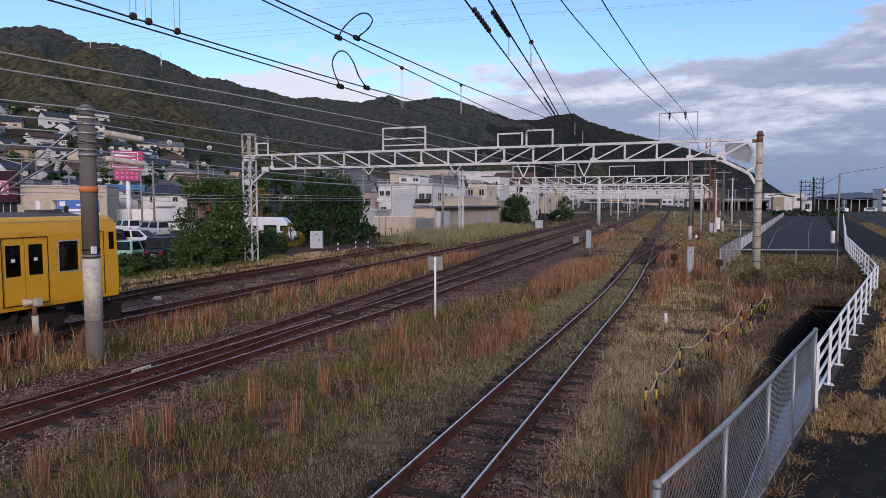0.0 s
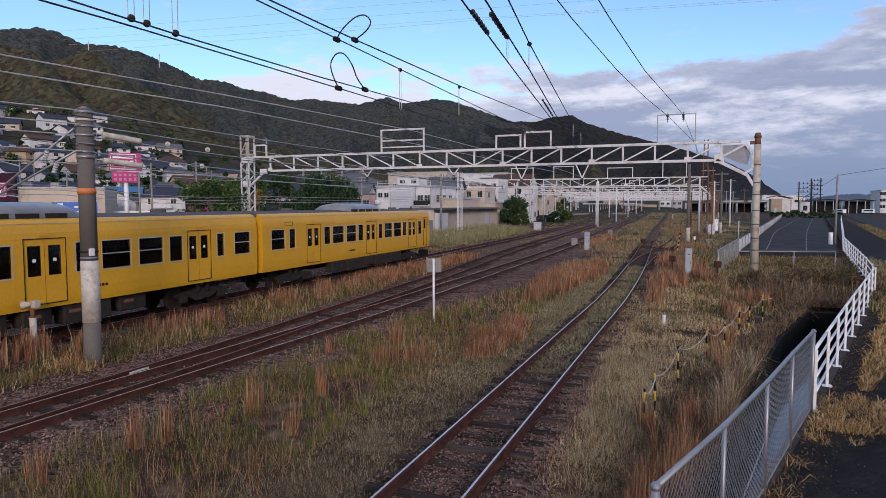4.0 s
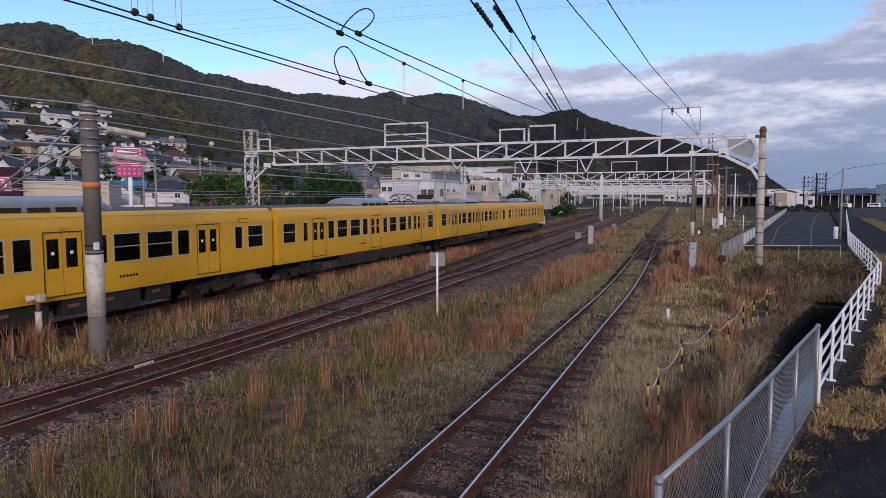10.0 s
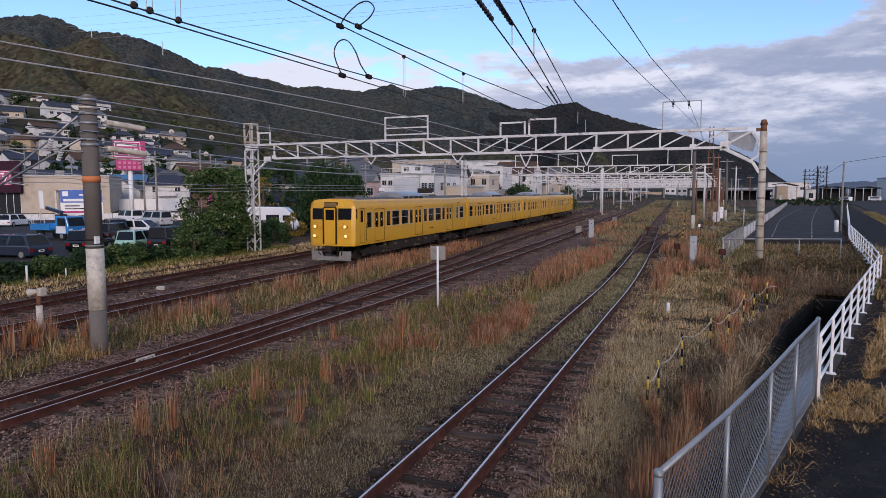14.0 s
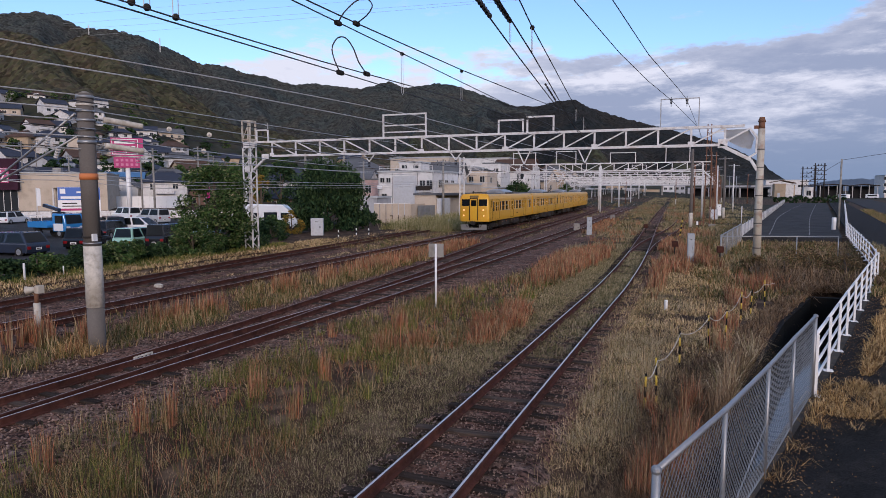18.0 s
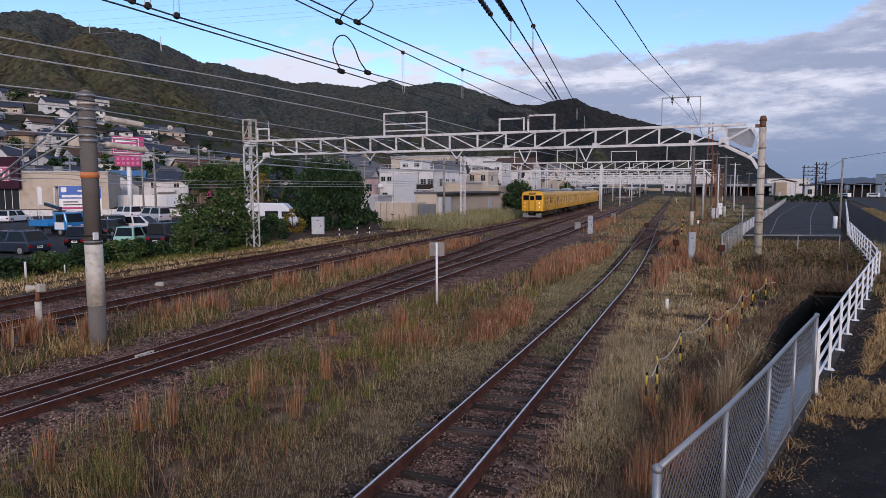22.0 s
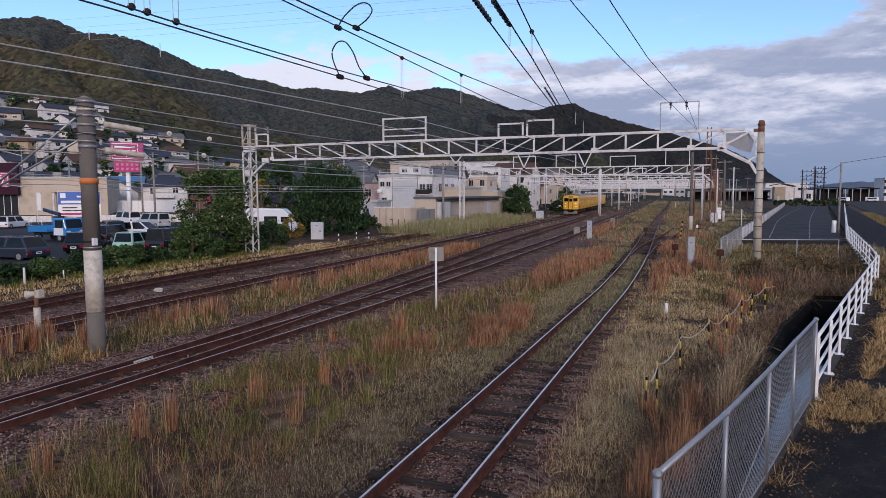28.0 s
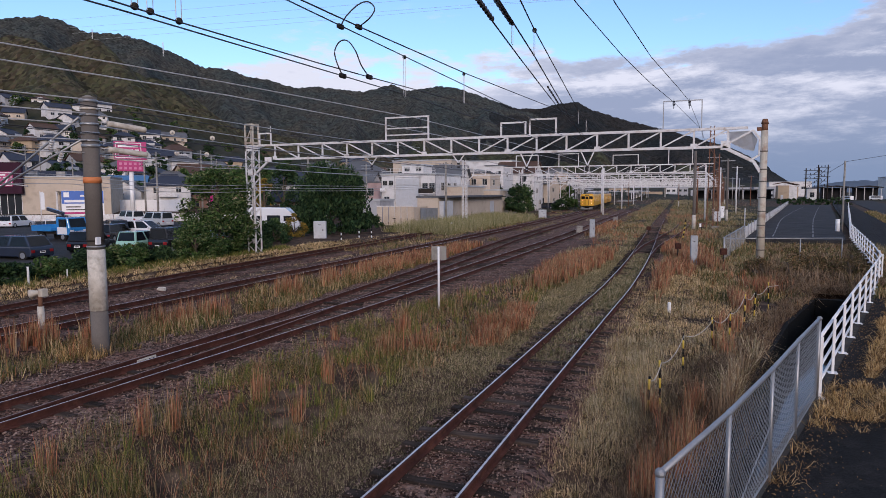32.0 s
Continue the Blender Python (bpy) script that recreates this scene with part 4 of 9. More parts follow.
def cab_front(car):
    def pane(name, u0, u1, z0, z1, mat, y):
        bm = bmesh.new()
        box(bm, u0, u1, y, y + 0.02, z0, z1)
        return part(name, bm, mat, car)
    for u0, u1 in ((-1.27, -0.46), (0.46, 1.27)):
        bm = bmesh.new()
        z0, z1 = 2.46, 3.08
        ya, yb = (-0.10, -0.24) if u0 < 0 else (-0.24, -0.10)
        v = [bm.verts.new(p) for p in ((u0, ya, z0), (u1, yb, z0), (u1, yb + 0.05, z1), (u0, ya + 0.05, z1))]
        bm.faces.new(v)
        w = part("windscreen", bm, M_CABWIN, car, "dark cab windscreen")
        bm = bmesh.new()
        bar(bm, (u0 + 0.2, -0.30, 2.42), (u0 + 0.45, -0.27, 2.62), 0.018)
        part("wiper", bm, M_SEAM, w)
    # gangway door in the middle with its dark surround
    bm = bmesh.new()
    for x in (-0.40, 0.40):
        tube(bm, [(x, -0.38, 1.12), (x, -0.36, 3.05), (x * 0.85, -0.30, 3.16)], 0.045, 6)
    tube(bm, [(-0.34, -0.30, 3.16), (0.34, -0.30, 3.16)], 0.04, 6)
    part("gangway_frame", bm, M_SEAM, car, "dark rubber gangway surround")
    bm = bmesh.new()
    for x0, x1, z0, z1 in ((-0.38, 0.38, 1.1, 2.44), (-0.38, 0.38, 3.0, 3.1), (-0.38, -0.27, 2.44, 3.0), (0.27, 0.38, 2.44, 3.0)):
        box(bm, x0, x1, -0.345, -0.32, z0, z1)
    d = part("gangway_door", bm, M_TRAIN, car)
    bm = bmesh.new()
    box(bm, -0.27, 0.27, -0.335, -0.325, 2.44, 3.0)
    part("pane", bm, M_CABWIN, d)
    bm = bmesh.new()
    box(bm, -0.42, 0.42, -0.20, 0.0, 3.21, 3.42)
    rounded(bm, 0.02, 2)
    r = part("route_box", bm, M_SEAM, car, "dark framed blank route display")
    bm = bmesh.new()
    box(bm, -0.36, 0.36, -0.212, -0.202, 3.25, 3.38)
    part("display", bm, M_BOARD, r)
    for s in (-1, 1):
        for x, z, lit in ((0.94, 2.08, True), (0.64, 2.08, None), (0.98, 1.56, True)):
            bm = bmesh.new()
            tube(bm, [(s * x, -0.36, z), (s * x, -0.2, z)], 0.105, 14)
            h = part("lamp_housing", bm, M_TRAIN, car)
            bm = bmesh.new()
            tube(bm, [(s * x, -0.372, z), (s * x, -0.355, z)], 0.08, 14)
            part("lamp", bm, M_LAMP if lit else M_TRAIN if lit is None else M_LAMPOFF, h, "lit warm marker lamp" if lit else "round headlamp")
        bm = bmesh.new()
        tube(bm, [(s * 0.7, -0.33, 2.3), (s * 1.2, -0.2, 2.3)], 0.012, 5)
        tube(bm, [(s * 0.75, -0.33, 1.16), (s * 1.2, -0.2, 1.16)], 0.015, 5)
        part("grab_rail", bm, M_TRAIN, car)
        # cab side door and window
        bm = bmesh.new()
        for a, b, z0, z1 in ((0.51, 1.07, 1.15, 2.3), (0.51, 1.07, 2.95, 3.05), (0.51, 0.62, 2.3, 2.95), (0.96, 1.07, 2.3, 2.95)):
            box(bm, s * 1.39 - 0.02, s * 1.39 + 0.02, a, b, z0, z1)
        cd = part("cab_door", bm, M_TRAIN, car)
        bm = bmesh.new()
        box(bm, s * 1.385 - 0.005, s * 1.385 + 0.005, 0.62, 0.96, 2.3, 2.95)
        part("pane", bm, M_CABWIN, cd)
        bm = bmesh.new()
        box(bm, s * 1.37 - 0.005, s * 1.37 + 0.005, 0.06, 0.3, 2.48, 3.04)
        part("corner_window", bm, M_CABWIN, car)
        bm = bmesh.new()
        flat_ring(bm, s, 0.5, 1.08, 1.14, 3.06, 0.016, SIDE_X - 0.006)
        part("door_seal", bm, M_SEAM, car)
        bm = bmesh.new()
        for y in (1.22,):
            tube(bm, [(s * 1.46, y, 1.2), (s * 1.46, y, 2.2)], 0.014, 5)
        part("handrail", bm, M_SEAM, car)
    # skirt plough, couplers and hoses
    bm = bmesh.new()
    prism(bm, [(-1.25, 0.72), (-1.22, 0.2), (1.22, 0.2), (1.25, 0.72), (0.55, 0.72), (0.5, 0.42), (-0.5, 0.42), (-0.55, 0.72)], -0.28, -0.22)
    part("plough", bm, M_PLOUGH, car, "pale grey front skirt")
    bm = bmesh.new()
    box(bm, -0.13, 0.13, -0.55, 0.1, 0.74, 1.0)
    box(bm, -0.2, 0.2, -0.62, -0.5, 0.7, 1.04)
    part("coupler", bm, M_DARKMET, car)
    bm = bmesh.new()
    for x in (-0.75, -0.5, 0.5, 0.75):
        tube(bm, [(x, -0.25, 0.98), (x, -0.36, 0.8), (x * 0.95, -0.36, 0.6), (x * 0.85, -0.28, 0.5)], 0.03, 6)
    part("air_hoses", bm, M_SEAM, car, "dark hanging air hoses")
    bm = bmesh.new()
    tube(bm, [(0.0, 0.6, 3.56), (0.0, 0.6, 3.72), (0.5, 0.6, 3.72)], 0.03, 6)
    part("horn", bm, M_DARKMET, car)
    bm = bmesh.new()
    tube(bm, [(-0.4, 0.9, 3.55), (-0.4, 0.9, 3.85)], 0.06, 8)
    part("aerial", bm, M_DARKMET, car)
    bm = bmesh.new()
    box(bm, -0.7, 0.1, 1.3, 1.9, 3.6, 3.74)
    part("roof_box", bm, M_TRAINROOF, car)


MID_WINDOWS = ((0.62, 1.7), (2.28, 2.58), (4.6, 5.2), (5.42, 6.55), (6.92, 8.0), (8.3, 8.88), (10.85, 11.5), (11.78, 12.9), (13.25, 14.3), (14.62, 15.25), (17.1, 17.52), (18.15, 19.15))
MID_DOORS = ((2.95, 4.25), (9.22, 10.5), (15.5, 16.72))
CAB_WINDOWS = ((1.38, 2.04), (4.02, 4.66), (4.84, 6.02), (6.28, 7.4), (7.64, 8.2), (10.14, 10.78), (11.02, 12.12), (12.42, 13.6), (13.84, 14.46), (17.05, 17.55), (17.9, 18.95))
CAB_DOORS = ((2.4, 3.72), (8.55, 9.82), (14.84, 16.08))
tail_car = make_car("rear_railcar", "deep yellow electric railcar with a gangwayed cab front", CAB_WINDOWS, CAB_DOORS, True, False)
mid_car = make_car("middle_railcar", "deep yellow middle railcar with a folded pantograph on its grey roof", MID_WINDOWS, MID_DOORS, False, True)
mid_car_b = make_car("plain_railcar", "deep yellow middle railcar with roof ventilators", MID_WINDOWS, MID_DOORS, False, False)
lead_car = copy_thing(tail_car, pose(0, 0, 0))
lead_car.name = "leading_railcar"
for child in lead_car.children:
    if child.name.startswith("plough"):
        # the leading skirt is black, the trailing one grey
        child.data = child.data.copy()
        child.data.materials[0] = M_BLACK
tail_car.scale = (1, 0.975, 1)
# how far along the line the rear end stands, second by second
RUN = ((0, -64.2), (2, -50.65), (3, -43.85), (6, -22.9), (9, -2.75), (11, 10.65), (13, 24.1), (14.5, 33.95), (16.5, 47.5), (18, 57.2), (19, 63.6),
       (20, 69.8), (21, 76.4), (22, 83.0), (23, 89.8), (24, 96.4), (25, 102.6), (27.5, 117.3), (28, 120.4), (29, 126.4), (30, 132.3), (31, 138.1), (32, 143.9))


def run_car(car, ahead, flip):
    rows = []
    for k in range(0, 65):
        t = k / 2
        y0 = along(RUN, t) + ahead
        y1 = y0 + 19.6
        a, b = Vector((train_line(y0 + 2.9), y0 + 2.9, 0)), Vector((train_line(y1 - 2.9), y1 - 2.9, 0))
        d = (b - a).normalized()
        turn = math.degrees(math.atan2(-d.x, d.y))
        start = a - d * 2.9
        rows.append((t, pose(*start, 0, 0, turn) if not flip else pose(*(start + d * 19.6), 0, 0, turn + 180)))
    walk(car, rows)


def motions():
    run_car(tail_car, 0.7, False)
    run_car(mid_car, 20.2, True)
    run_car(mid_car_b, 40.2, False)
    run_car(lead_car, 60.2, True)

# ---- gantries over the tracks ----


def lattice_post(parent, x, y, z1, wide=0.55, mat=None, rust_top=False):
    """A square post of four angles with zigzag lacing."""
    mat = mat or M_STEELW
    bm = bmesh.new()
    h = wide / 2
    for sx in (-h, h):
        for sy in (-h, h):
            bar(bm, (x + sx, y + sy, -0.3), (x + sx, y + sy, z1), 0.08)
    z, k = 0.0, 0
    while z + 0.5 < z1:
        for (ax, ay), (bx, by) in (((-h, -h), (h, -h)), ((-h, h), (h, h)), ((-h, -h), (-h, h)), ((h, -h), (h, h))):
            p, q = ((ax, ay), (bx, by)) if k % 2 else ((bx, by), (ax, ay))
            bar(bm, (x + p[0], y + p[1], z), (x + q[0], y + q[1], z + 0.5), 0.05, 0.02)
        z += 0.5
        k += 1
    p = part("lattice_post", bm, mat, parent)
    bm = bmesh.new()
    box(bm, x - h - 0.1, x + h + 0.1, y - h - 0.1, y + h + 0.1, -0.55, 0.02)
    part("footing", bm, M_CONC, p)
    if rust_top:
        bm = bmesh.new()
        for s in (-h, h):
            for q in (-h, h):
                bar(bm, (x + s, y + q, z1 + 0.004), (x + s, y + q, z1 + 1.45), 0.09)
        for zz in (z1 + 0.2, z1 + 1.4):
            for s in (-h, h):
                bar(bm, (x - h, y + s, zz), (x + h, y + s, zz), 0.1)
                bar(bm, (x + s, y - h, zz), (x + s, y + h, zz), 0.1)
        bar(bm, (x - h, y - h, z1 + 0.2), (x + h, y - h, z1 + 1.4), 0.05)
        part("rusty_head", bm, M_CREAM, p, "rusty lattice head of the post")


def truss(parent, x0, x1, y, z0, z1, panels, mat, widen=0.0):
    """A flat lattice beam; the diagonals fall towards its middle."""
    bm = bmesh.new()
    bar(bm, (x0 - 1.3, y, z1), (x1 + 0.9, y, z1), 0.16, 0.13)
    part("top_chord", bm, mat, parent)
    bm = bmesh.new()
    bar(bm, (x0, y, z0), (x1, y, z0), 0.16, 0.13)
    part("bottom_chord", bm, mat, parent)
    def upright_x(i):
        """The panels widen a little towards the start of the beam."""
        t = i / panels
        return x0 + (x1 - x0) * (t + widen * t * (1 - t))

    for i in range(panels + 1):
        x, w = upright_x(i), upright_x(i + 1) - upright_x(i)
        bm = bmesh.new()
        bar(bm, (x, y, z0 + 0.056), (x, y, z1 - 0.056), 0.10, 0.07)
        part("upright", bm, mat, parent)
        if i < panels:
            bm = bmesh.new()
            up = i >= panels / 2
            bar(bm, (x + 0.05, y + 0.02, z0 + 0.06 if up else z1 - 0.06), (x + w - 0.05, y + 0.02, z1 - 0.06 if up else z0 + 0.06), 0.07, 0.07)
            part("diagonal", bm, mat, parent)
        if i % 3 == 0:
            bm = bmesh.new()
            box(bm, x - 0.16, x + 0.16, y - 0.05, y - 0.035, z0 - 0.02, z0 + 0.2)
            part("gusset_plate", bm, mat, parent)


def top_frame(parent, x0, x1, y, z0, z1, rails, mat, insulators=(), thick=0.09):
    bm = bmesh.new()
    bar(bm, (x0, y, z0 + 0.056), (x0, y, z1), thick)
    bar(bm, (x1, y, z0 + 0.056), (x1, y, z1), thick)
    bar(bm, (x0 - thick / 2, y, z1 + thick / 2), (x1 + thick / 2, y, z1 + thick / 2), thick)
    for z in rails:
        bar(bm, (x0 + thick / 2, y, z), (x1 - thick / 2, y, z), thick * 0.8)
    f = part("wire_frame", bm, mat, parent)
    for x, z in insulators:
        bm = bmesh.new()
        for k in range(4):
            tube(bm, [(x, y - 0.02, z - k * 0.07), (x, y - 0.02, z - k * 0.07 - 0.045)], 0.075 - 0.008 * k, 8)
        tube(bm, [(x, y - 0.02, z + 0.12), (x, y - 0.02, z - 0.4)], 0.015, 5)
        part("insulator", bm, M_INSUL, f)


def v_hanger(parent, x, y, z, drop=0.85):
    bm = bmesh.new()
    bar(bm, (x - 0.35, y, z - 0.06), (x, y, z - drop), 0.06)
    bar(bm, (x + 0.35, y, z - 0.06), (x, y, z - drop), 0.06)
    h = part("v_hanger", bm, M_STEELW, parent)
    bm = bmesh.new()
    for k in range(4):
        tube(bm, [(x, y, z - drop - 0.02 - k * 0.08), (x, y, z - drop - 0.07 - k * 0.08)], 0.08, 8)
    part("insulator", bm, M_INSUL, h)


def near_gantry():
    g = thing("catenary_gantry", "pale steel lattice gantry spanning all the tracks", "gantry", group="gantries over the tracks")
    y = 36.1
    truss(g, -25.5, 1.83, y, 6.2, 7.12, 16, M_STEELW, 0.06)
    lattice_post(g, -27.3, y, 7.1, 0.6, M_STEELW, True)
    bm = bmesh.new()
    bar(bm, (-25.95, y, 6.15), (-27.0, y, 5.32), 0.14, 0.12)
    part("knee_brace", bm, M_STEELW, g)
    for q in ((-26.3, -25.8, y - 0.06, y + 0.06, 6.0, 6.34), (-27.45, -26.85, y - 0.34, y - 0.305, 5.15, 5.55), (-27.65, -26.6, y - 0.34, y - 0.305, 6.75, 7.15)):
        bm = bmesh.new()
        box(bm, *q)
        part("gusset_plate", bm, M_STEELW, g)
    # round cream post at the other end, with the braced bracket
    bm = bmesh.new()
    tube(bm, [(3.5, y, -0.4), (3.5, y, 6.95)], 0.2, 16, r2=0.165)
    post = part("round_post", bm, M_CREAM, g, "cream steel post with rust streaks")
    for z in (0.45, 0.95, 1.6, 2.2, 2.9, 3.6, 4.4, 5.0, 5.9):
        bm = bmesh.new()
        r = 0.203 - 0.038 * z / 7
        tube(bm, [(3.5, y, z), (3.5, y, z + 0.055)], r + 0.01, 16)
        part("band", bm, M_POLE_DK, post)
    bm = bmesh.new()
    tube(bm, [(3.5, y, 6.95), (3.5, y, 7.28)], 0.15, 10)
    tube(bm, [(3.5, y, 7.28), (3.5, y, 7.52)], 0.19, 10, r2=0.12)
    box(bm, 3.15, 3.5, y - 0.05, y + 0.05, 6.95, 7.12)
    part("post_cap", bm, M_RUST, post, "rusty cap on the post")
    bm = bmesh.new()
    bar(bm, (1.6, y, 6.2), (3.05, y, 5.42), 0.16, 0.16)
    bar(bm, (3.05, y, 5.42), (3.36, y, 4.9), 0.16, 0.14)
    bar(bm, (1.75, y, 6.3), (2.95, y, 6.98), 0.09)
    bar(bm, (2.95, y, 7.0), (3.3, y, 6.55), 0.1)
    bar(bm, (3.3, y, 6.55), (3.3, y, 5.75), 0.1)
    bar(bm, (3.3, y, 5.75), (2.9, y, 5.5), 0.1)
    box(bm, 1.5, 1.95, y - 0.06, y + 0.06, 6.05, 6.5)
    part("curved_brace", bm, M_STEELW, g)
    # torn grey sheet in the bracket
    bm = bmesh.new()
    pts = [(1.75, 6.95), (2.9, 6.98), (3.2, 6.5), (3.05, 5.95), (2.6, 6.05), (1.95, 6.4)]
    bm.faces.new([bm.verts.new((a, y + 0.07 + 0.03 * math.sin(a * 9), b)) for a, b in pts])
    bmesh.ops.solidify(bm, geom=bm.faces[:], thickness=0.012)
    part("mesh_guard", bm, M_GREYBOX, g, "grey sheet guard in the bracket")
    top_frame(g, -17.4, -14.6, y, 7.12, 8.45, (7.45, 7.85), M_STEELW, ((-15.95, 8.32), (-15.1, 8.30)))
    top_frame(g, -10.1, -8.68, y, 7.12, 7.84, (), M_STEELW, ((-9.35, 7.7),))
    top_frame(g, -8.43, -6.95, y, 7.12, 7.97, (), M_STEELW, ((-8.43, 8.1),))
    top_frame(g, -1.31, 0.56, y, 7.12, 8.6, (), M_STEEL, ((-0.81, 8.62), (-0.04, 8.6)), 0.05)
    top_frame(g, -26.7, -25.8, y, 7.12, 7.85, (), M_STEELW, ((-26.2, 7.78),))
    bm = bmesh.new()
    tube(bm, [(-25.8, y, 7.9), (-25.8, y, 8.35)], 0.02, 5)
    tube(bm, [(-26.0, y, 8.2), (-25.6, y, 8.2)], 0.02, 5)
    part("aerial", bm, M_STEELW, g)
    for x in (-5.2, -8.6, -12.7, -18.4):
        v_hanger(g, x, y, 6.2, 0.8 if x > -10 else 0.5)


def far_gantry(y, x0, x1, panels, frames, posts, hangers):
    g = thing("catenary_gantry", "pale steel gantry farther along the line", "gantry", group="gantries over the tracks")
    truss(g, x0 + 1.2, x1 - 1.2, y, 6.2, 7.12, panels, M_STEELW)
    for x in posts:
        if x < x0 + 1 or x > x1 - 1:
            lattice_post(g, x, y, 8.2, 0.5, M_STEELW if x < 0 else M_RUST)
        else:
            bm = bmesh.new()
            tube(bm, [(x, y, -0.4), (x, y, 8.3)], 0.17, 10)
            part("post", bm, M_STEELW, g)
    for s, x in ((1, x0), (-1, x1)):
        bm = bmesh.new()
        bar(bm, (x + s * 1.2, y, 6.2), (x + s * 0.1, y, 5.2), 0.14)
        part("knee_brace", bm, M_STEELW, g)
    for a, b, z in frames:
        top_frame(g, a, b, y, 7.12, z, (), M_STEELW)
    for x in hangers:
        v_hanger(g, x, y, 6.2)


near_gantry()
far_gantry(80, -27.3, 3.0, 17, ((-20.4, -17.6, 8.5), (-15, -12.6, 8.6), (-8.5, -5.6, 8.3), (-2.2, 0.4, 8.8)), (-27.3, 3.0), (-18.5, -14, -10.5, -3))
far_gantry(121, -30, 4.5, 17, ((-21, -18, 8.6), (-9, -6.6, 8.3)), (-30, -14.5, 4.5), (-19.4, -11, -3.4))
far_gantry(162, -33, 7, 18, ((-22, -19, 8.6),), (-33, -15.0, 7), (-21, -12))
far_gantry(205, -36, 9, 18, ((-24, -21, 8.6),), (-36, -15.5, 9), (-23, -12))
far_gantry(140, -31, 5.5, 16, ((-12, -9.4, 8.3),), (-31, 5.5), (-20, -3))
far_gantry(183, -34, 8, 16, ((-23, -20, 8.5),), (-34, 8), (-12,))
far_gantry(228, -38, 10.5, 16, ((-14, -11, 8.4),), (-38, 10.5), ())
far_gantry(250, -40, 12, 18, (), (-40, -16, 12), ())
far_gantry(275, -42, 13, 16, (), (-42, 13), ())
far_gantry(300, -45, 14, 18, (), (-45, -17, 14), ())


def line_pole(x, y, top, r, label, white_foot=True, arms=0, mat=None):
    p = thing("line_pole", label, "pole", pose(x, y, 0), group="poles beside the tracks")
    bm = bmesh.new()
    tube(bm, [(0, 0, -0.5), (0, 0, top)], r, 12, r2=r * 0.75)
    part("shaft", bm, mat or M_POLE_DK, p)
    if white_foot:
        bm = bmesh.new()
        tube(bm, [(0, 0, 0.0), (0, 0, 1.5)], r + 0.012, 12)
        part("white_foot", bm, M_POLE_WH, p)
    for k in range(arms):
        bm = bmesh.new()
        bar(bm, (-0.9, 0, top - 0.3 - 0.5 * k), (0.9, 0, top - 0.3 - 0.5 * k), 0.08)
        a = part("cross_arm", bm, M_STEEL, p)
        for x1 in (-0.8, -0.3, 0.3, 0.8):
            bm = bmesh.new()
            tube(bm, [(x1, 0, top - 0.26 - 0.5 * k), (x1, 0, top - 0.1 - 0.5 * k)], 0.045, 6)
            part("insulator", bm, M_INSUL, a)
    return p


line_pole(0.65, 73.4, 8.2, 0.19, "dark steel pole with a white painted foot")
line_pole(5.0, 96, 8.4, 0.16, "dark steel pole with a cross arm", True, 1)
line_pole(1.6, 128, 8.6, 0.17, "rusty steel pole farther along the yard", False, 1, M_RUST)
line_pole(6.5, 150, 8.6, 0.17, "grey steel pole farther along the yard", True, 1)
line_pole(4.5, 190, 8.6, 0.18, "grey steel pole farther along the yard", False, 0)
line_pole(10.5, 215, 8.6, 0.18, "grey steel pole farther along the yard", True, 1)
line_pole(14.36, 73.6, 6.9, 0.11, "thin grey street pole beside the lot", False, 0, M_CONC)
rp = random.Random(41)
for k in range(26):
    y = rp.uniform(95, 300)
    x = rp.uniform(-6, 4 + (y - 60) * 0.11) if k % 3 else rp.uniform(-34, -6) - 2
    if min(abs(x - along(l, y)) for l in (SIDING, MAIN, LOOP, SPUR)) > 1.7 and abs(x - train_line(y)) > 2.2:
        line_pole(x, y, rp.uniform(6.5, 9.5), 0.13, "slim yard mast among the far tracks", k % 4 == 0, min(k % 3, 1), rp.choice((M_STEELW, M_POLE_DK, M_RUST, M_STEEL)))
line_pole(-16.0, 131, 8.4, 0.16, "pale steel pole between the tracks", False, 0, M_STEELW)
line_pole(-20.6, 200, 8.4, 0.18, "pale steel pole between the tracks", False, 0, M_STEELW)


def rusty_lattice(x, y, top):
    p = thing("lattice_pole", "rusty lattice pole with a cross arm and bracket", "pole", pose(x, y, 0), group="lattice poles")
    w0, w1 = 0.34, 0.2
    for sx in (-1, 1):
        for sy in (-1, 1):
            bm = bmesh.new()
            bar(bm, (sx * w0, sy * w0, -0.3), (sx * w1, sy * w1, top), 0.09)
            part("leg", bm, M_RUST, p)
    n = 14
    for k in range(n):
        za, zb = top * k / n, top * (k + 1) / n
        wa, wb = w0 + (w1 - w0) * k / n, w0 + (w1 - w0) * (k + 1) / n
        s = 1 if k % 2 else -1
        bm = bmesh.new()
        bar(bm, (-s * wa, -wa, za), (s * wb, -wb, zb), 0.05)
        part("lace", bm, M_RUST, p)
        bm = bmesh.new()
        bar(bm, (wa, -s * wa, za), (wb, s * wb, zb), 0.05)
        part("lace", bm, M_RUST, p)
    bm = bmesh.new()
    bar(bm, (-0.2, 0, top - 1.0), (2.6, 0, top - 0.8), 0.1)
    part("cross_arm", bm, M_STEELW, p)


rusty_lattice(2.45, 80.6, 11.4)


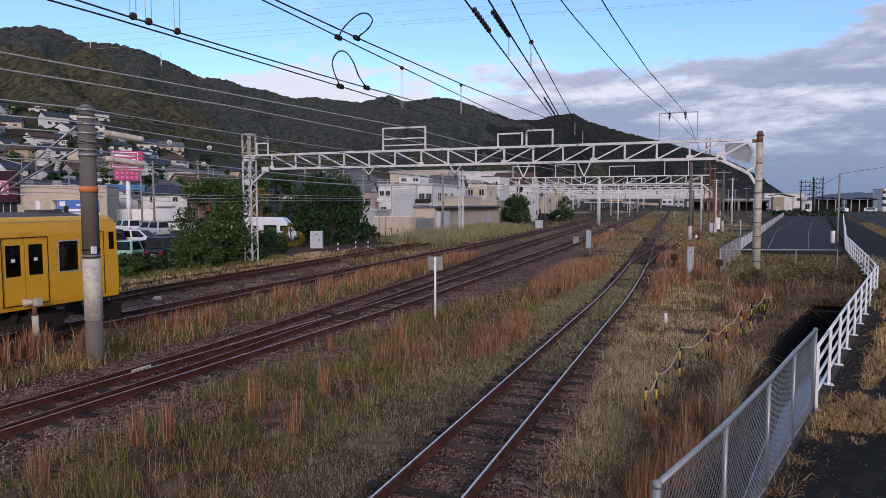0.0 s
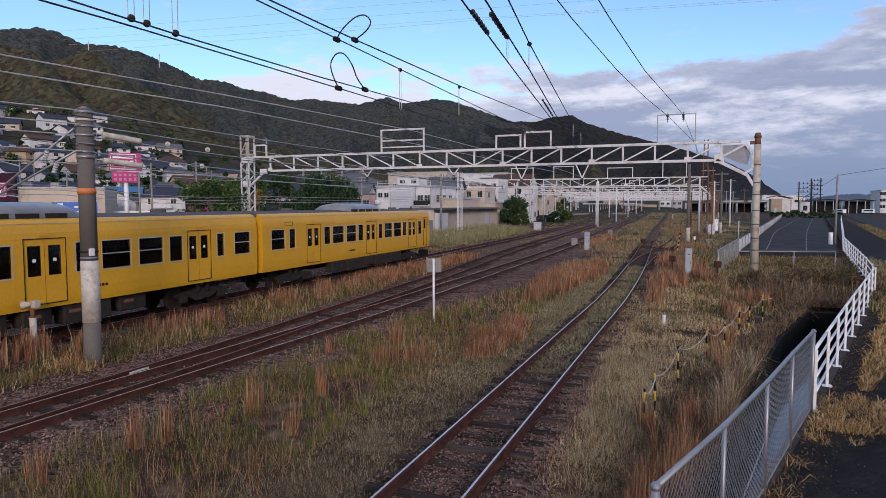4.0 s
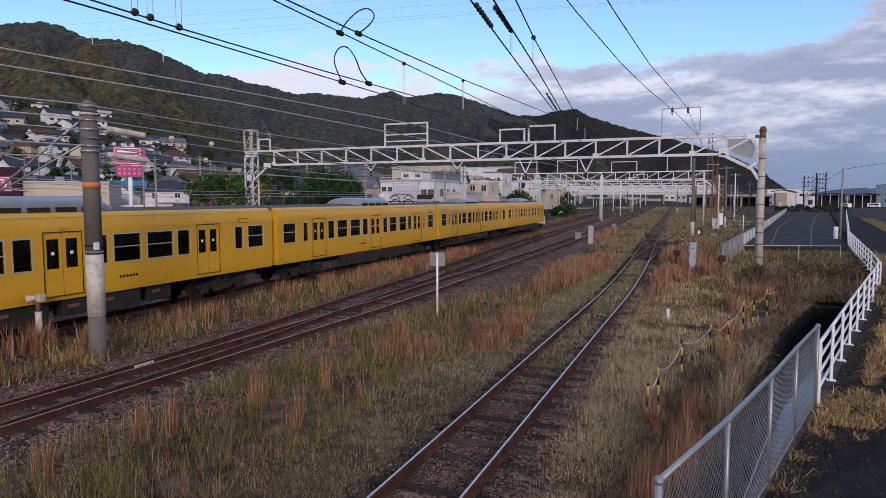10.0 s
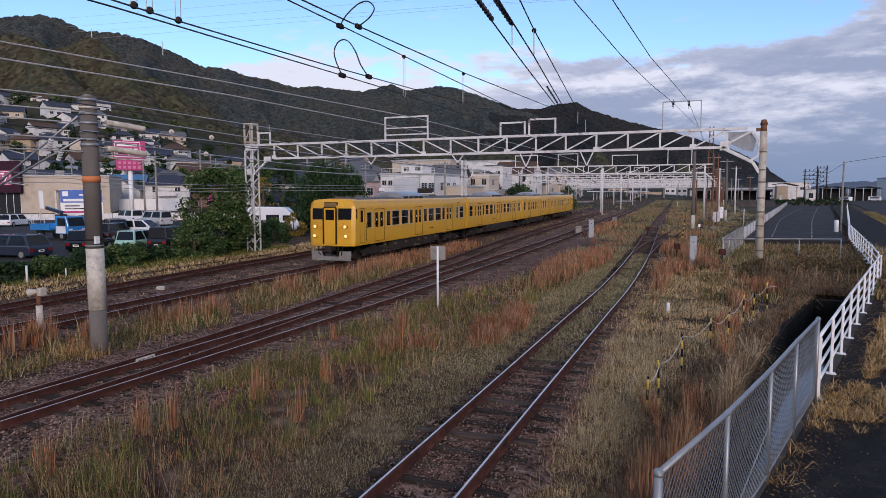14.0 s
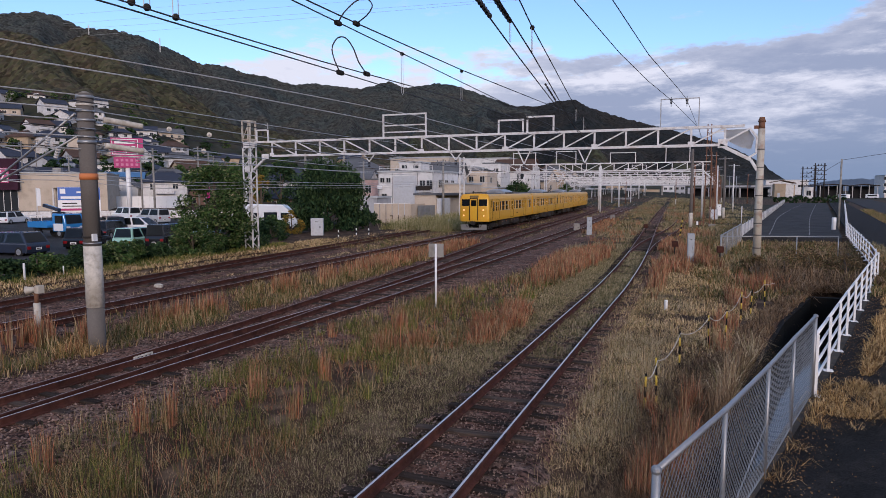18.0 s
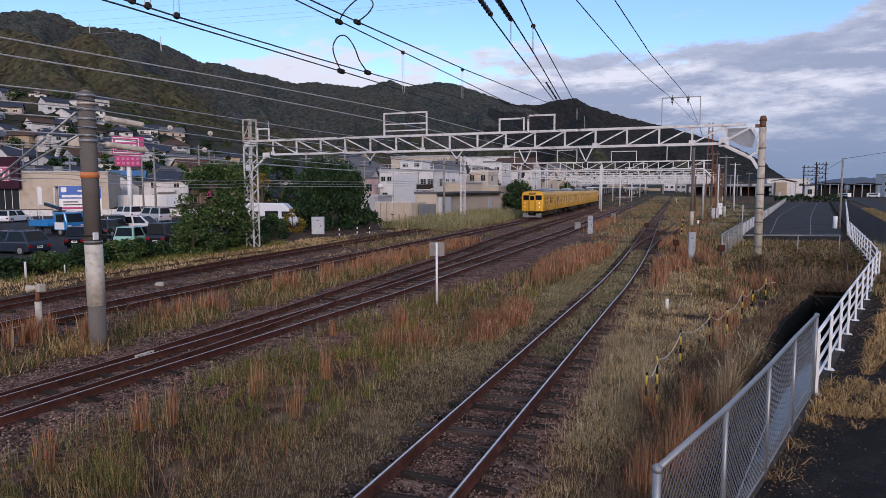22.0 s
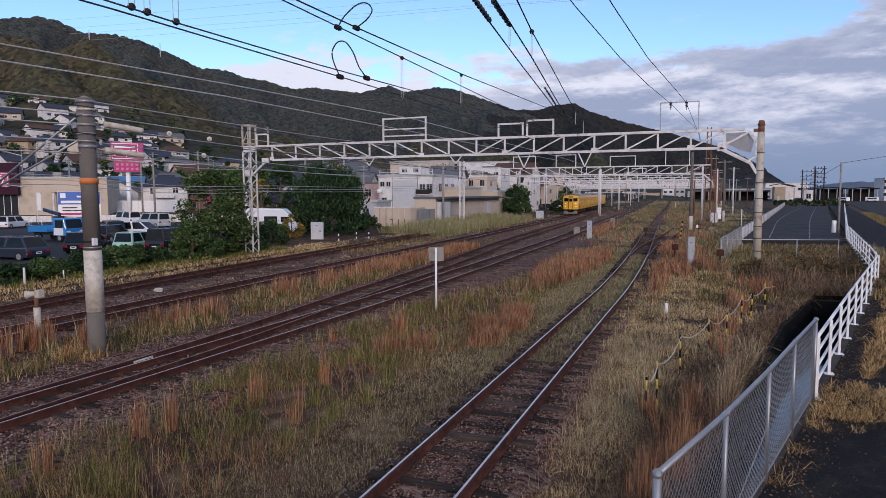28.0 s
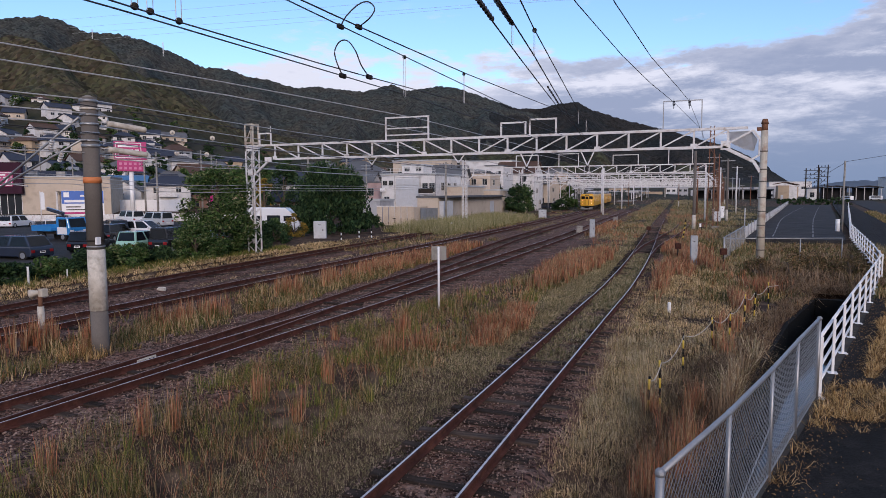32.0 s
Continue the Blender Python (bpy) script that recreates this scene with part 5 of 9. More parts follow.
def near_pole():
    p = thing("catenary_pole", "grey concrete pole with a white painted lower part and orange band", "pole", pose(-13.9, 12.0, 0))
    r = 0.20
    for name, z0, z1, mat, lab, grow in (("foot", -0.5, 1.0, M_POLE_DK, "bare dark concrete foot", 0.012), ("white_part", 1.0, 2.55, M_POLE_WH, "white painted band", 0.016),
                                         ("shaft", 2.55, 6.3, M_POLE_DK, "", 0.0)):
        bm = bmesh.new()
        tube(bm, [(0, 0, z0), (0, 0, z1)], r + grow, 20, r2=r + grow - 0.008)
        part(name, bm, mat, p, lab)
    for z, h, mat, name in ((4.2, 0.15, M_ORANGE, "orange_band"), (2.75, 0.05, M_DARKMET, "strap"), (2.6, 0.04, M_STEEL, "strap"), (6.18, 0.07, M_STEEL, "strap"), (6.0, 0.05, M_POLE_WH, "strap"),
                            (5.85, 0.05, M_STEEL, "strap"), (5.62, 0.06, M_STEEL, "strap"), (5.4, 0.06, M_STEEL, "strap"), (5.22, 0.05, M_STEEL, "strap"), (5.08, 0.08, M_STEEL, "strap")):
        bm = bmesh.new()
        tube(bm, [(0, 0, z), (0, 0, z + h)], r + 0.012, 20)
        part(name, bm, mat, p)
    bm = bmesh.new()
    tube(bm, [(0, 0, 6.302), (0, 0, 6.36)], r * 0.8, 16, r2=0.05)
    part("cap", bm, M_CONC, p)
    bm = bmesh.new()
    box(bm, 0.17, 0.23, -0.16, -0.04, 2.68, 2.86)
    part("tag_plate", bm, M_STICKER, p)
    for z in (5.72, 5.08):
        bm = bmesh.new()
        tube(bm, [(0.15, 0.1, z), (0.6, 1.06, z - 0.12)], 0.02, 6)
        a = part("arm_rod", bm, M_STEEL, p)
        bm = bmesh.new()
        tube(bm, [(0.24, 0.3, z - 0.03), (0.28, 0.38, z - 0.035), (0.62, 1.1, z - 0.13), (0.64, 1.14, z - 0.135)], 0.075, 10)
        part("insulating_sleeve", bm, M_POLE_WH, a, "grey insulating sleeve")
    # pull-off arms over the platform line
    for (xa, za), (xb, zb) in (((-0.15, 5.34), (-4.6, 3.3)), ((-0.35, 5.84), (-4.6, 3.2))):
        bm = bmesh.new()
        tube(bm, [(xa, 0, za), (xb, 0, zb + 0.35)], 0.03, 8)
        part("pull_off_arm", bm, M_STEEL, p)
    for x, z in ((-1.3, 5.30), (-0.99, 4.98)):
        bm = bmesh.new()
        for k in range(4):
            tube(bm, [(x - 0.03 * k, 0, z - 0.06 * k), (x - 0.03 * k - 0.02, 0, z - 0.06 * k - 0.035)], 0.055, 10)
        part("insulator", bm, M_STEELW, p)
    bm = bmesh.new()
    tube(bm, [(-4.0, 0, 5.3), (-2.3, 0, 4.95)], 0.018, 6)
    tube(bm, [(-4.0, 0, 4.3), (-2.3, 0, 4.15)], 0.018, 6)
    part("steady_arm", bm, M_STEEL, p, "bent steady arms")


near_pole()

# ---- wires ----


def wire(name, label, pts, r=0.012, sag=0.0, mat=None, group="overhead wires"):
    bm = bmesh.new()
    out = []
    for a, b in zip(pts, pts[1:]):
        a, b = Vector(a), Vector(b)
        for k in range(8):
            t = k / 8
            out.append(a.lerp(b, t) - Vector((0, 0, sag * 4 * t * (1 - t))))
    out.append(Vector(pts[-1]))
    tube(bm, out, r, 5)
    return solo(name, bm, mat or M_WIRE, label, "wire", group)


CON = "dark copper overhead wire strung along the tracks"
wire("messenger_wire", CON, [(-6.45, -2, 7.2), (-6.5, 36.1, 7.2), (-6.6, 80, 7.0), (-7.5, 121, 7.0), (-9, 205, 7)], 0.013)
wire("contact_wire", CON, [(-6.57, -2, 5.9), (-6.57, 6.13, 6.17), (-6.57, 11.7, 6.28), (-6.57, 14.67, 6.33), (-6.57, 27.6, 6.41), (-6.57, 36.1, 6.35), (-6.8, 80, 6.1), (-7.6, 121, 6.1)], 0.012)
wire("messenger_wire", CON, [(-6.45, -2, 6.1), (-6.45, 7.07, 6.22), (-6.45, 10.54, 6.32), (-6.45, 12.63, 6.4), (-6.45, 18.84, 6.65), (-6.6, 36.1, 7.1)], 0.012)
wire("messenger_wire", CON, [(-6.5, -2, 7.1), (-6.35, 12.0, 7.3), (-6.35, 18.76, 7.5), (-5.91, 36.1, 8.06)], 0.015)
wire("messenger_wire", CON, [(-1.4, -2, 7.25), (-2.98, 13.05, 7.2), (-4.04, 24.64, 7.2), (-5.1, 36.1, 7.15)], 0.013)
wire("contact_wire", CON, [(-1.6, -2, 6.75), (-3.06, 13.44, 6.75), (-4.31, 25.68, 6.7), (-5.11, 36.1, 6.3)], 0.014)
wire("contact_wire", CON, [(-1.9, -2, 6.75), (-3.4, 13.61, 6.75), (-4.25, 22.59, 6.8), (-5.28, 36.1, 6.87)], 0.014)
wire("feeder_wire", CON, [(-3.33, -2, 8.2), (-2.27, 14, 7.85), (-1.88, 19.82, 7.87), (-1.44, 26.54, 8.09), (-0.81, 36.1, 8.57), (0.86, 51.4, 8.4), (1.6, 80, 8.2)], 0.012)
wire("feeder_wire", CON, [(-2.56, -2, 8.1), (-1.51, 14.22, 7.83), (-1.11, 20.21, 7.86), (-0.46, 30.13, 8.35), (-0.07, 36.1, 8.6), (1.0, 55, 8.3), (2.2, 80, 8.1)], 0.012)
for x, y, w in ((-12.7, 36.1, 5.3), (-18.4, 36.1, 5.3)):
    wire("contact_wire", CON, [(x + 0.2, -6, w), (x, 36.1, w), (x - 0.4, 80, w), (x - 1.8, 121, w), (x - 5, 205, w)], 0.011)
    wire("messenger_wire", CON, [(x + 0.2, -6, 6.25), (x, 36.1, 6.2), (x - 0.4, 80, 6.2), (x - 1.8, 121, 6.2), (x - 5, 205, 6.2)], 0.011, 0.35)
PALE = "pale aluminium power line crossing above the yard"
wire("power_line", PALE, [(-24.5, -6, 8.75), (-18.31, 22.72, 8.6), (-15.4, 36.1, 8.42), (-14.5, 80, 8.4), (-15.5, 121, 8.4)], 0.024, 0, M_WIREL)
wire("power_line", PALE, [(-23.0, -6, 7.95), (-17.08, 21.16, 7.8), (-15.85, 36.1, 7.75), (-14.8, 80, 8.0)], 0.024, 0, M_WIREL)
for dz, dx, y2, z2 in ((6.25, 0.0, 50, 7.7), (5.9, 0.1, 60, 6.6), (5.65, -0.1, 50, 6.3), (5.25, 0.1, 44, 5.5), (4.95, 0, 50, 5.2)):
    wire("pole_line", "thin pale line made fast to the concrete pole", [(-19.5, -8, dz + 0.3), (-13.9 + dx, 12.0 - 0.21, dz), (-21.0, y2, z2)], 0.015, 0.12, M_WIREL)
for dz in (4.55, 4.35, 4.15, 5.6):
    wire("service_line", "thin grey cable along the yard's edge", [(-22.5, -8, dz + 1.0), (-25.6, 21, dz + 0.25), (-27.0, 36.1, dz), (-28, 80, dz + 0.7), (-30, 121, dz + 1)], 0.015, 0.25, M_WIREL)
wire("service_line", "thin cable from the street pole across the path", [(14.36, 73.6, 6.8), (30.0, 92, 9.4)], 0.02)
wire("service_line", "thin cable from the street pole to the switch tower", [(14.36, 73.6, 6.7), (44.6, 296, 9.0)], 0.02, 0.8)
HV = "faint high-voltage line far overhead"
for z0, z1, x1 in ((289, 274, -434), (275, 258, -367), (266, 243, -288), (253, 238, -213)):
    wire("high_line", HV, [(-980, 800, z0 + 4), (x1, 800, z1), (x1 + 500, 800, z1 - 18)], 0.14, 1, M_WIREL)


def jumper(a, b, bends):
    """A looped jumper clamped to two wires; the bends are (across, up) from its first clamp."""
    j = thing("jumper_loop", "dark looped jumper cable clamped between overhead wires", "cable", group="jumper loops")
    a, b = Vector(a), Vector(b)
    side = Vector((0.936, 0.352, 0))
    knots = [a] + [a + side * u + Vector((0, 0, w)) for u, w in bends] + [b]
    pts = []
    for i in range(len(knots) - 1):
        p0, p1, p2, p3 = knots[max(i - 1, 0)], knots[i], knots[i + 1], knots[min(i + 2, len(knots) - 1)]
        for k in range(5):
            t = k / 5
            pts.append(0.5 * (2 * p1 + (p2 - p0) * t + (2 * p0 - 5 * p1 + 4 * p2 - p3) * t * t + (3 * p1 - p0 - 3 * p2 + p3) * t ** 3))
    pts.append(b)
    bm = bmesh.new()
    tube(bm, pts, 0.014, 6)
    part("cable", bm, M_WIRE, j)
    for q in (a, b):
        bm = bmesh.new()
        box(bm, q.x - 0.04, q.x + 0.04, q.y - 0.1, q.y + 0.1, q.z - 0.045, q.z + 0.045)
        rounded(bm, 0.015, 1)
        part("clamp", bm, M_DARKMET, j)


jumper((-6.5, 11.48, 7.2), (-6.35, 11.96, 7.29), ((0.12, 0.2), (0.36, 0.42), (0.56, 0.47), (0.68, 0.34), (0.58, 0.16)))
jumper((-6.57, 11.66, 6.28), (-6.45, 12.59, 6.4), ((-0.12, 0.28), (-0.15, 0.5), (-0.04, 0.68), (0.12, 0.68), (0.27, 0.48), (0.38, 0.2)))


def dropper(x, y, z0, z1, ball=True):
    d = thing("dropper", "double hanger wire with a dark clamp", "cable", pose(x, y, 0), group="wire hangers")
    bm = bmesh.new()
    tube(bm, [(0, -0.05, z0), (0, -0.06, z1), (0, 0, z1 - 0.03), (0, 0.06, z1), (0, 0.05, z0)], 0.006, 5)
    part("hanger", bm, M_WIREL, d)
    if ball:
        bm = bmesh.new()
        bmesh.ops.create_icosphere(bm, subdivisions=2, radius=0.05, matrix=Matrix.Translation((0, 0, z0)))
        part("clamp", bm, M_DARKMET, d)


dropper(-6.5, 14.56, 7.2, 6.27)
dropper(-6.4, 18.7, 7.48, 6.64)
dropper(-3.0, 13.2, 7.2, 6.75)
dropper(-3.2, 12.2, 7.1, 6.75, False)
dropper(-4.2, 26.5, 7.2, 6.7)
for y in (6.35, 6.6, 7.1):
    dropper(-6.5, y, 6.25, 7.1)
dropper(-4.4, 30.0, 7.2, 6.6)


def strain_insulator(a, b, r, label):
    s = thing("strain_insulator", label, "insulator", group="strain insulators")
    a, b = Vector(a), Vector(b)
    n = 7
    bm = bmesh.new()
    tube(bm, [a, b], r * 0.35, 6)
    rod = part("rod", bm, M_DARKMET, s)
    for k in range(n):
        bm = bmesh.new()
        p, q = a.lerp(b, (k + 0.2) / n), a.lerp(b, (k + 0.65) / n)
        tube(bm, [p, q], r, 8, r2=r * 0.75)
        part("shed", bm, M_INSUL, rod)


INS = "dark ribbed strain insulator in an overhead wire"
strain_insulator((-2.95, 9.2, 6.75), (-3.08, 10.5, 6.75), 0.045, INS)
strain_insulator((-2.72, 9.4, 6.75), (-2.85, 10.9, 6.75), 0.045, INS)
strain_insulator((-3.55, 17.2, 6.72), (-3.9, 20.6, 6.72), 0.03, INS)

# ---- small lineside things ----


def marker_board():
    p = thing("marker_board", "grey square board on a white post beside the main line", "sign", pose(-8.1, 20.9, 0, 0, 0, 8))
    bm = bmesh.new()
    tube(bm, [(0, 0, -0.35), (0, 0, 2.05)], 0.038, 10)
    part("post", bm, M_WHITE, p)
    bm = bmesh.new()
    box(bm, -0.27, 0.27, 0.042, 0.062, 1.58, 2.06)
    rounded(bm, 0.008, 1)
    part("board", bm, M_CONC, p, "plain grey back of the board")


def horn_post():
    p = thing("yard_loudspeaker", "white horn loudspeaker on a short white post", "loudspeaker", pose(-16.65, 12.5, 0))
    bm = bmesh.new()
    tube(bm, [(0, 0, -0.35), (0, 0, 0.85)], 0.085, 10)
    part("post", bm, M_POLE_WH, p)
    bm = bmesh.new()
    tube(bm, [(0, 0, 0.85), (0, 0, 1.15)], 0.06, 8)
    part("bracket", bm, M_RUST, p)
    bm = bmesh.new()
    tube(bm, [(-0.20, -0.14, 1.2), (-0.10, -0.08, 1.22), (0.06, 0.01, 1.25)], 0.125, 16, r2=0.04)
    h = part("horn", bm, M_POLE_WH, p)
    bm = bmesh.new()
    tube(bm, [(-0.208, -0.146, 1.199), (-0.195, -0.138, 1.2)], 0.095, 14)
    part("mouth", bm, M_BLACK, h)
    bm = bmesh.new()
    box(bm, 0.02, 0.18, -0.08, 0.12, 1.12, 1.34)
    rounded(bm, 0.03, 2)
    part("driver_box", bm, M_CREAM, h)


def cabinet(name, label, x, y, w, d, h, turn=0, mat=None, z0=-0.3):
    c = thing(name, label, "cabinet", pose(x, y, z0, 0, 0, turn), group="lineside cabinets")
    bm = bmesh.new()
    box(bm, -w / 2, w / 2, -d / 2, d / 2, 0.1, h)
    rounded(bm, 0.015, 2)
    part("case", bm, mat or M_GREYBOX, c)
    bm = bmesh.new()
    box(bm, -w / 2 + 0.05, w / 2 - 0.05, -d / 2 - 0.014, -d / 2 - 0.002, 0.2, h - 0.06)
    rounded(bm, 0.004, 1)
    dr = part("door", bm, mat or M_GREYBOX, c)
    bm = bmesh.new()
    box(bm, w * 0.22, w * 0.30, -d / 2 - 0.03, -d / 2 - 0.016, h * 0.5, h * 0.58)
    part("handle", bm, M_DARKMET, dr)
    bm = bmesh.new()
    box(bm, -w * 0.12, w * 0.12, -d / 2 - 0.02, -d / 2 - 0.016, h * 0.80, h * 0.83)
    part("label_bar", bm, M_DARKMET, dr)
    bm = bmesh.new()
    box(bm, -w / 2 - 0.06, w / 2 + 0.06, -d / 2 - 0.06, d / 2 + 0.06, -0.15, 0.1)
    part("plinth", bm, M_CONC, c)
    return c


marker_board()
horn_post()
cabinet("relay_cabinet", "tall pale grey relay cabinet among red grass", 0.4, 39.0, 0.36, 0.4, 1.75, 4, M_CASE)
cabinet("relay_cabinet", "pale grey relay cabinet beside the main line", -8.1, 59.8, 0.46, 0.45, 1.75, 8, M_CASE)
cabinet("relay_cabinet", "wide grey relay cabinet near the dark tree", -31.0, 50.4, 1.1, 0.5, 1.75, 22)
cabinet("switch_box", "small grey switch box far along the track", -9.3, 92, 0.6, 0.5, 0.8, 0, M_CONC)
cabinet("switch_box", "small grey switch box far along the track", -22.5, 106, 1.2, 0.6, 1.4, 0)
cabinet("switch_box", "low grey box between the tracks", -10.2, 66.0, 0.6, 0.3, 0.85, 5, M_CONC)
cabinet("switch_box", "low pale box beside the yard fence", 3.9, 97, 0.9, 0.6, 1.5, 0)
cabinet("switch_box", "low pale box beside the yard fence", 5.2, 112, 0.6, 0.6, 1.9, 0, M_WHITE)


def small_post(name, label, cat, x, y, h, r, mat, group="", z0=-0.35):
    bm = bmesh.new()
    tube(bm, [(0, 0, 0), (0, 0, h - z0 - 0.02), (0, 0, h - z0)], r, 8, r2=r * 0.9)
    return solo(name, bm, mat, label, cat, group, m=pose(x, y, z0))


small_post("white_marker", "short white marker post in dry grass", "post", -0.5, 23.3, 0.12, 0.06, M_WHITE)
small_post("white_marker", "tall thin white post beside the yard fence", "post", 6.3, 83, 2.0, 0.05, M_WHITE)
small_post("white_marker", "white post at the lot's edge", "post", 13.2, 69.5, 1.3, 0.2, M_WHITE)


def ground_signal(x, y, turn):
    s = thing("ground_signal", "small dark shunting signal box in the grass", "signal", pose(x, y, -0.3, 0, 0, turn), group="shunting signals")
    bm = bmesh.new()
    tube(bm, [(0, 0, 0), (0, 0, 0.6)], 0.04, 8)
    part("stem", bm, M_DARKMET, s)
    bm = bmesh.new()
    box(bm, -0.19, 0.19, -0.1, 0.1, 0.6, 0.98)
    rounded(bm, 0.05, 2)
    part("head", bm, M_RAIL, s)


ground_signal(2.0, 40.2, 10)
ground_signal(-0.5, 43.5, 0)
ground_signal(-3.4, 64, 0)


def turnout_marker(x, y, turn):
    s = thing("turnout_marker", "dark turnout marker with a red and white lozenge", "sign", pose(x, y, -0.3, 0, 0, turn), group="turnout markers")
    bm = bmesh.new()
    tube(bm, [(0, 0, 0), (0, 0, 0.9)], 0.035, 8)
    part("stem", bm, M_DARKMET, s)
    bm = bmesh.new()
    box(bm, -0.26, 0.26, -0.12, 0.12, 0.62, 1.12)
    rounded(bm, 0.02, 1)
    b = part("lamp_case", bm, M_DARKMET, s)
    for x0, x1, mat, lab in ((-0.21, -0.02, M_WHITE, "white half of the lozenge"), (0.02, 0.21, M_RUST, "red half of the lozenge")):
        bm = bmesh.new()
        box(bm, x0, x1, -0.14, -0.122, 0.7, 1.04)
        part("lens", bm, mat, b, lab)


turnout_marker(1.37, 70.0, 0)


def guy_guard(x, y):
    g = thing("guy_guard", "leaning black and yellow banded guard on a guy wire", "pole guard", pose(x, y, -0.3, -4, 7, 0))
    for k in range(9):
        bm = bmesh.new()
        tube(bm, [(0, 0, k * 0.2), (0, 0, k * 0.2 + 0.2)], 0.055, 8)
        part("band", bm, M_YELLOW if k % 2 else M_BLACK, g, "yellow band" if k % 2 else "black band")
    bm = bmesh.new()
    tube(bm, [(0, 0, 1.8), (0, 0, 7.4)], 0.012, 5)
    part("guy_wire", bm, M_DARKMET, g)


guy_guard(-0.33, 60.0)


def stake(x, y, h, band):
    s = thing("rope_stake", "black and yellow banded rope stake in dry grass", "stake", pose(x, y, -0.3, random.uniform(-4, 4), random.uniform(-4, 4), 0), group="rope stakes")
    z, k = 0.0, band
    while z < h:
        bm = bmesh.new()
        tube(bm, [(0, 0, z), (0, 0, min(z + 0.2, h))], 0.021, 8)
        part("band", bm, M_YELLOW if k % 2 else M_BLACK, s, "yellow band" if k % 2 else "black band")
        z += 0.2
        k += 1


STAKES = ((-0.6, 12.2, 0.85), (-0.4, 13.0, 0.95), (0.0, 15.7, 0.95), (0.7, 18.0, 0.95), (1.2, 19.6, 0.85), (1.8, 22.5, 0.95), (2.1, 22.8, 1.0), (2.8, 25.4, 1.0))
for k, (x, y, h) in enumerate(STAKES):
    stake(x, y, h, k)
bm = bmesh.new()
rope = []
for (x0, y0, h0), (x1, y1, h1) in zip(STAKES, STAKES[1:]):
    for k in range(8):
        t = k / 8
        rope.append((x0 + (x1 - x0) * t, y0 + (y1 - y0) * t, -0.35 + h0 + (h1 - h0) * t - 0.7 * t * (1 - t)))
tube(bm, rope + [(3.4, 28, 0.25)], 0.009, 5)
solo("barrier_rope", bm, M_POLE_WH, "slack pale rope strung between the stakes", "rope")

# ---- path, fences and lot to the right ----


def strip(name, label, cat, left, right, ys, z, mat, thick=0.12):
    """A level slab between two lines."""
    bm = bmesh.new()
    rows = [[bm.verts.new((float(e(y)), y, h)) for e, h in ((left, z), (right, z), (right, z - thick), (left, z - thick))] for y in ys]
    for p, q in zip(rows, rows[1:]):
        for k in range(4):
            bm.faces.new((p[k], p[(k + 1) % 4], q[(k + 1) % 4], q[k]))
    bm.faces.new(rows[0])
    bm.faces.new(rows[-1][::-1])
    return solo(name, bm, mat, label, cat, kind="structure")


PATH_YS = [-20, -10, 0, 4, 8, 13, 18, 24, 31.5, 40, 55, 75, 100, 140, 200, 300]
strip("path", "dark old asphalt path along the railing", "path", lambda y: path_left(y) + 0.08, lambda y: path_left(y) + 4.2, PATH_YS, 0.15, M_ASPHALT, 0.2)
strip("kerb", "low concrete kerb under the fence", "kerb", lambda y: path_left(y) - 0.1, lambda y: path_left(y) + 0.08, [-6, 0, 4, 8, 13, 18, 24, 31.5], 0.158, M_KERB, 0.4)
strip("ditch_wall", "retaining wall of the ditch, coloured near-black for shade", "wall", lambda y: path_left(y) - 0.08, lambda y: path_left(y) + 0.25, [-2, 4, 8, 13, 18, 24, 29.5], -0.24, M_DITCHSHADE, 3.3)
strip("ditch_bed", "wet bed of the ditch, coloured near-black for shade", "ditch", lambda y: ditch_left(y) + 0.3, lambda y: path_left(y), [2, 8, 13, 18, 24, 29.5], -2.95, M_DITCHSHADE, 0.1)
# dark slab added along the bank where only shade lies
strip("ditch_bank_wall", "near-black slab standing in for shade on the ditch bank", "wall", lambda y: ditch_left(y) - 0.03, lambda y: ditch_left(y) + 0.12, [2, 5, 8.6, 12, 15, 19, 23, 26, 28.8], -0.36, M_DITCHSHADE, 3.0)
strip("ditch_water", "still dark water in the ditch", "water", lambda y: ditch_left(y) + 0.06, lambda y: path_left(y) - 0.05, [2, 8, 13, 18, 24, 28.7], -1.6, M_WATER, 0.05)
# the culvert head where the ditch runs under the path
bm = bmesh.new()
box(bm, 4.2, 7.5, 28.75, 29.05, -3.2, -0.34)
solo("culvert_head", bm, M_DITCHSHADE, "concrete head wall of a culvert, coloured near-black for shade", "wall", kind="structure")
strip("lot", "worn asphalt car park behind a pipe fence", "car park", lambda y: 4.4 + (y - 57) * 0.150, lambda y: path_left(y) - 0.6, [57, 66, 75, 90, 120, 160, 205], 0.17, M_LOT, 0.35)
strip("road", "grey asphalt road beyond the path's verge", "road", lambda y: path_left(y) + 6.2, lambda y: path_left(y) + 14.0, [20, 31.5, 40, 60, 90, 140, 200, 300], 0.12, M_LOT, 0.2)
for line in (((59.5, 9.6), (100.5, 16.2), (191, 32.0)), ((62, 7.0), (103.6, 12.9), (190, 28.6))):
    y = 60.0
    while y < 188:
        d = 3.0 + 0.02 * y
        bm = bmesh.new()
        bar(bm, (along(line, y), y, 0.176), (along(line, y + d), y + d, 0.176), 0.09, 0.008)
        solo("lane_line", bm, M_LINE, "worn white line on dark lot asphalt", "marking", "lot lines", "structure")
        y += d * 1.35


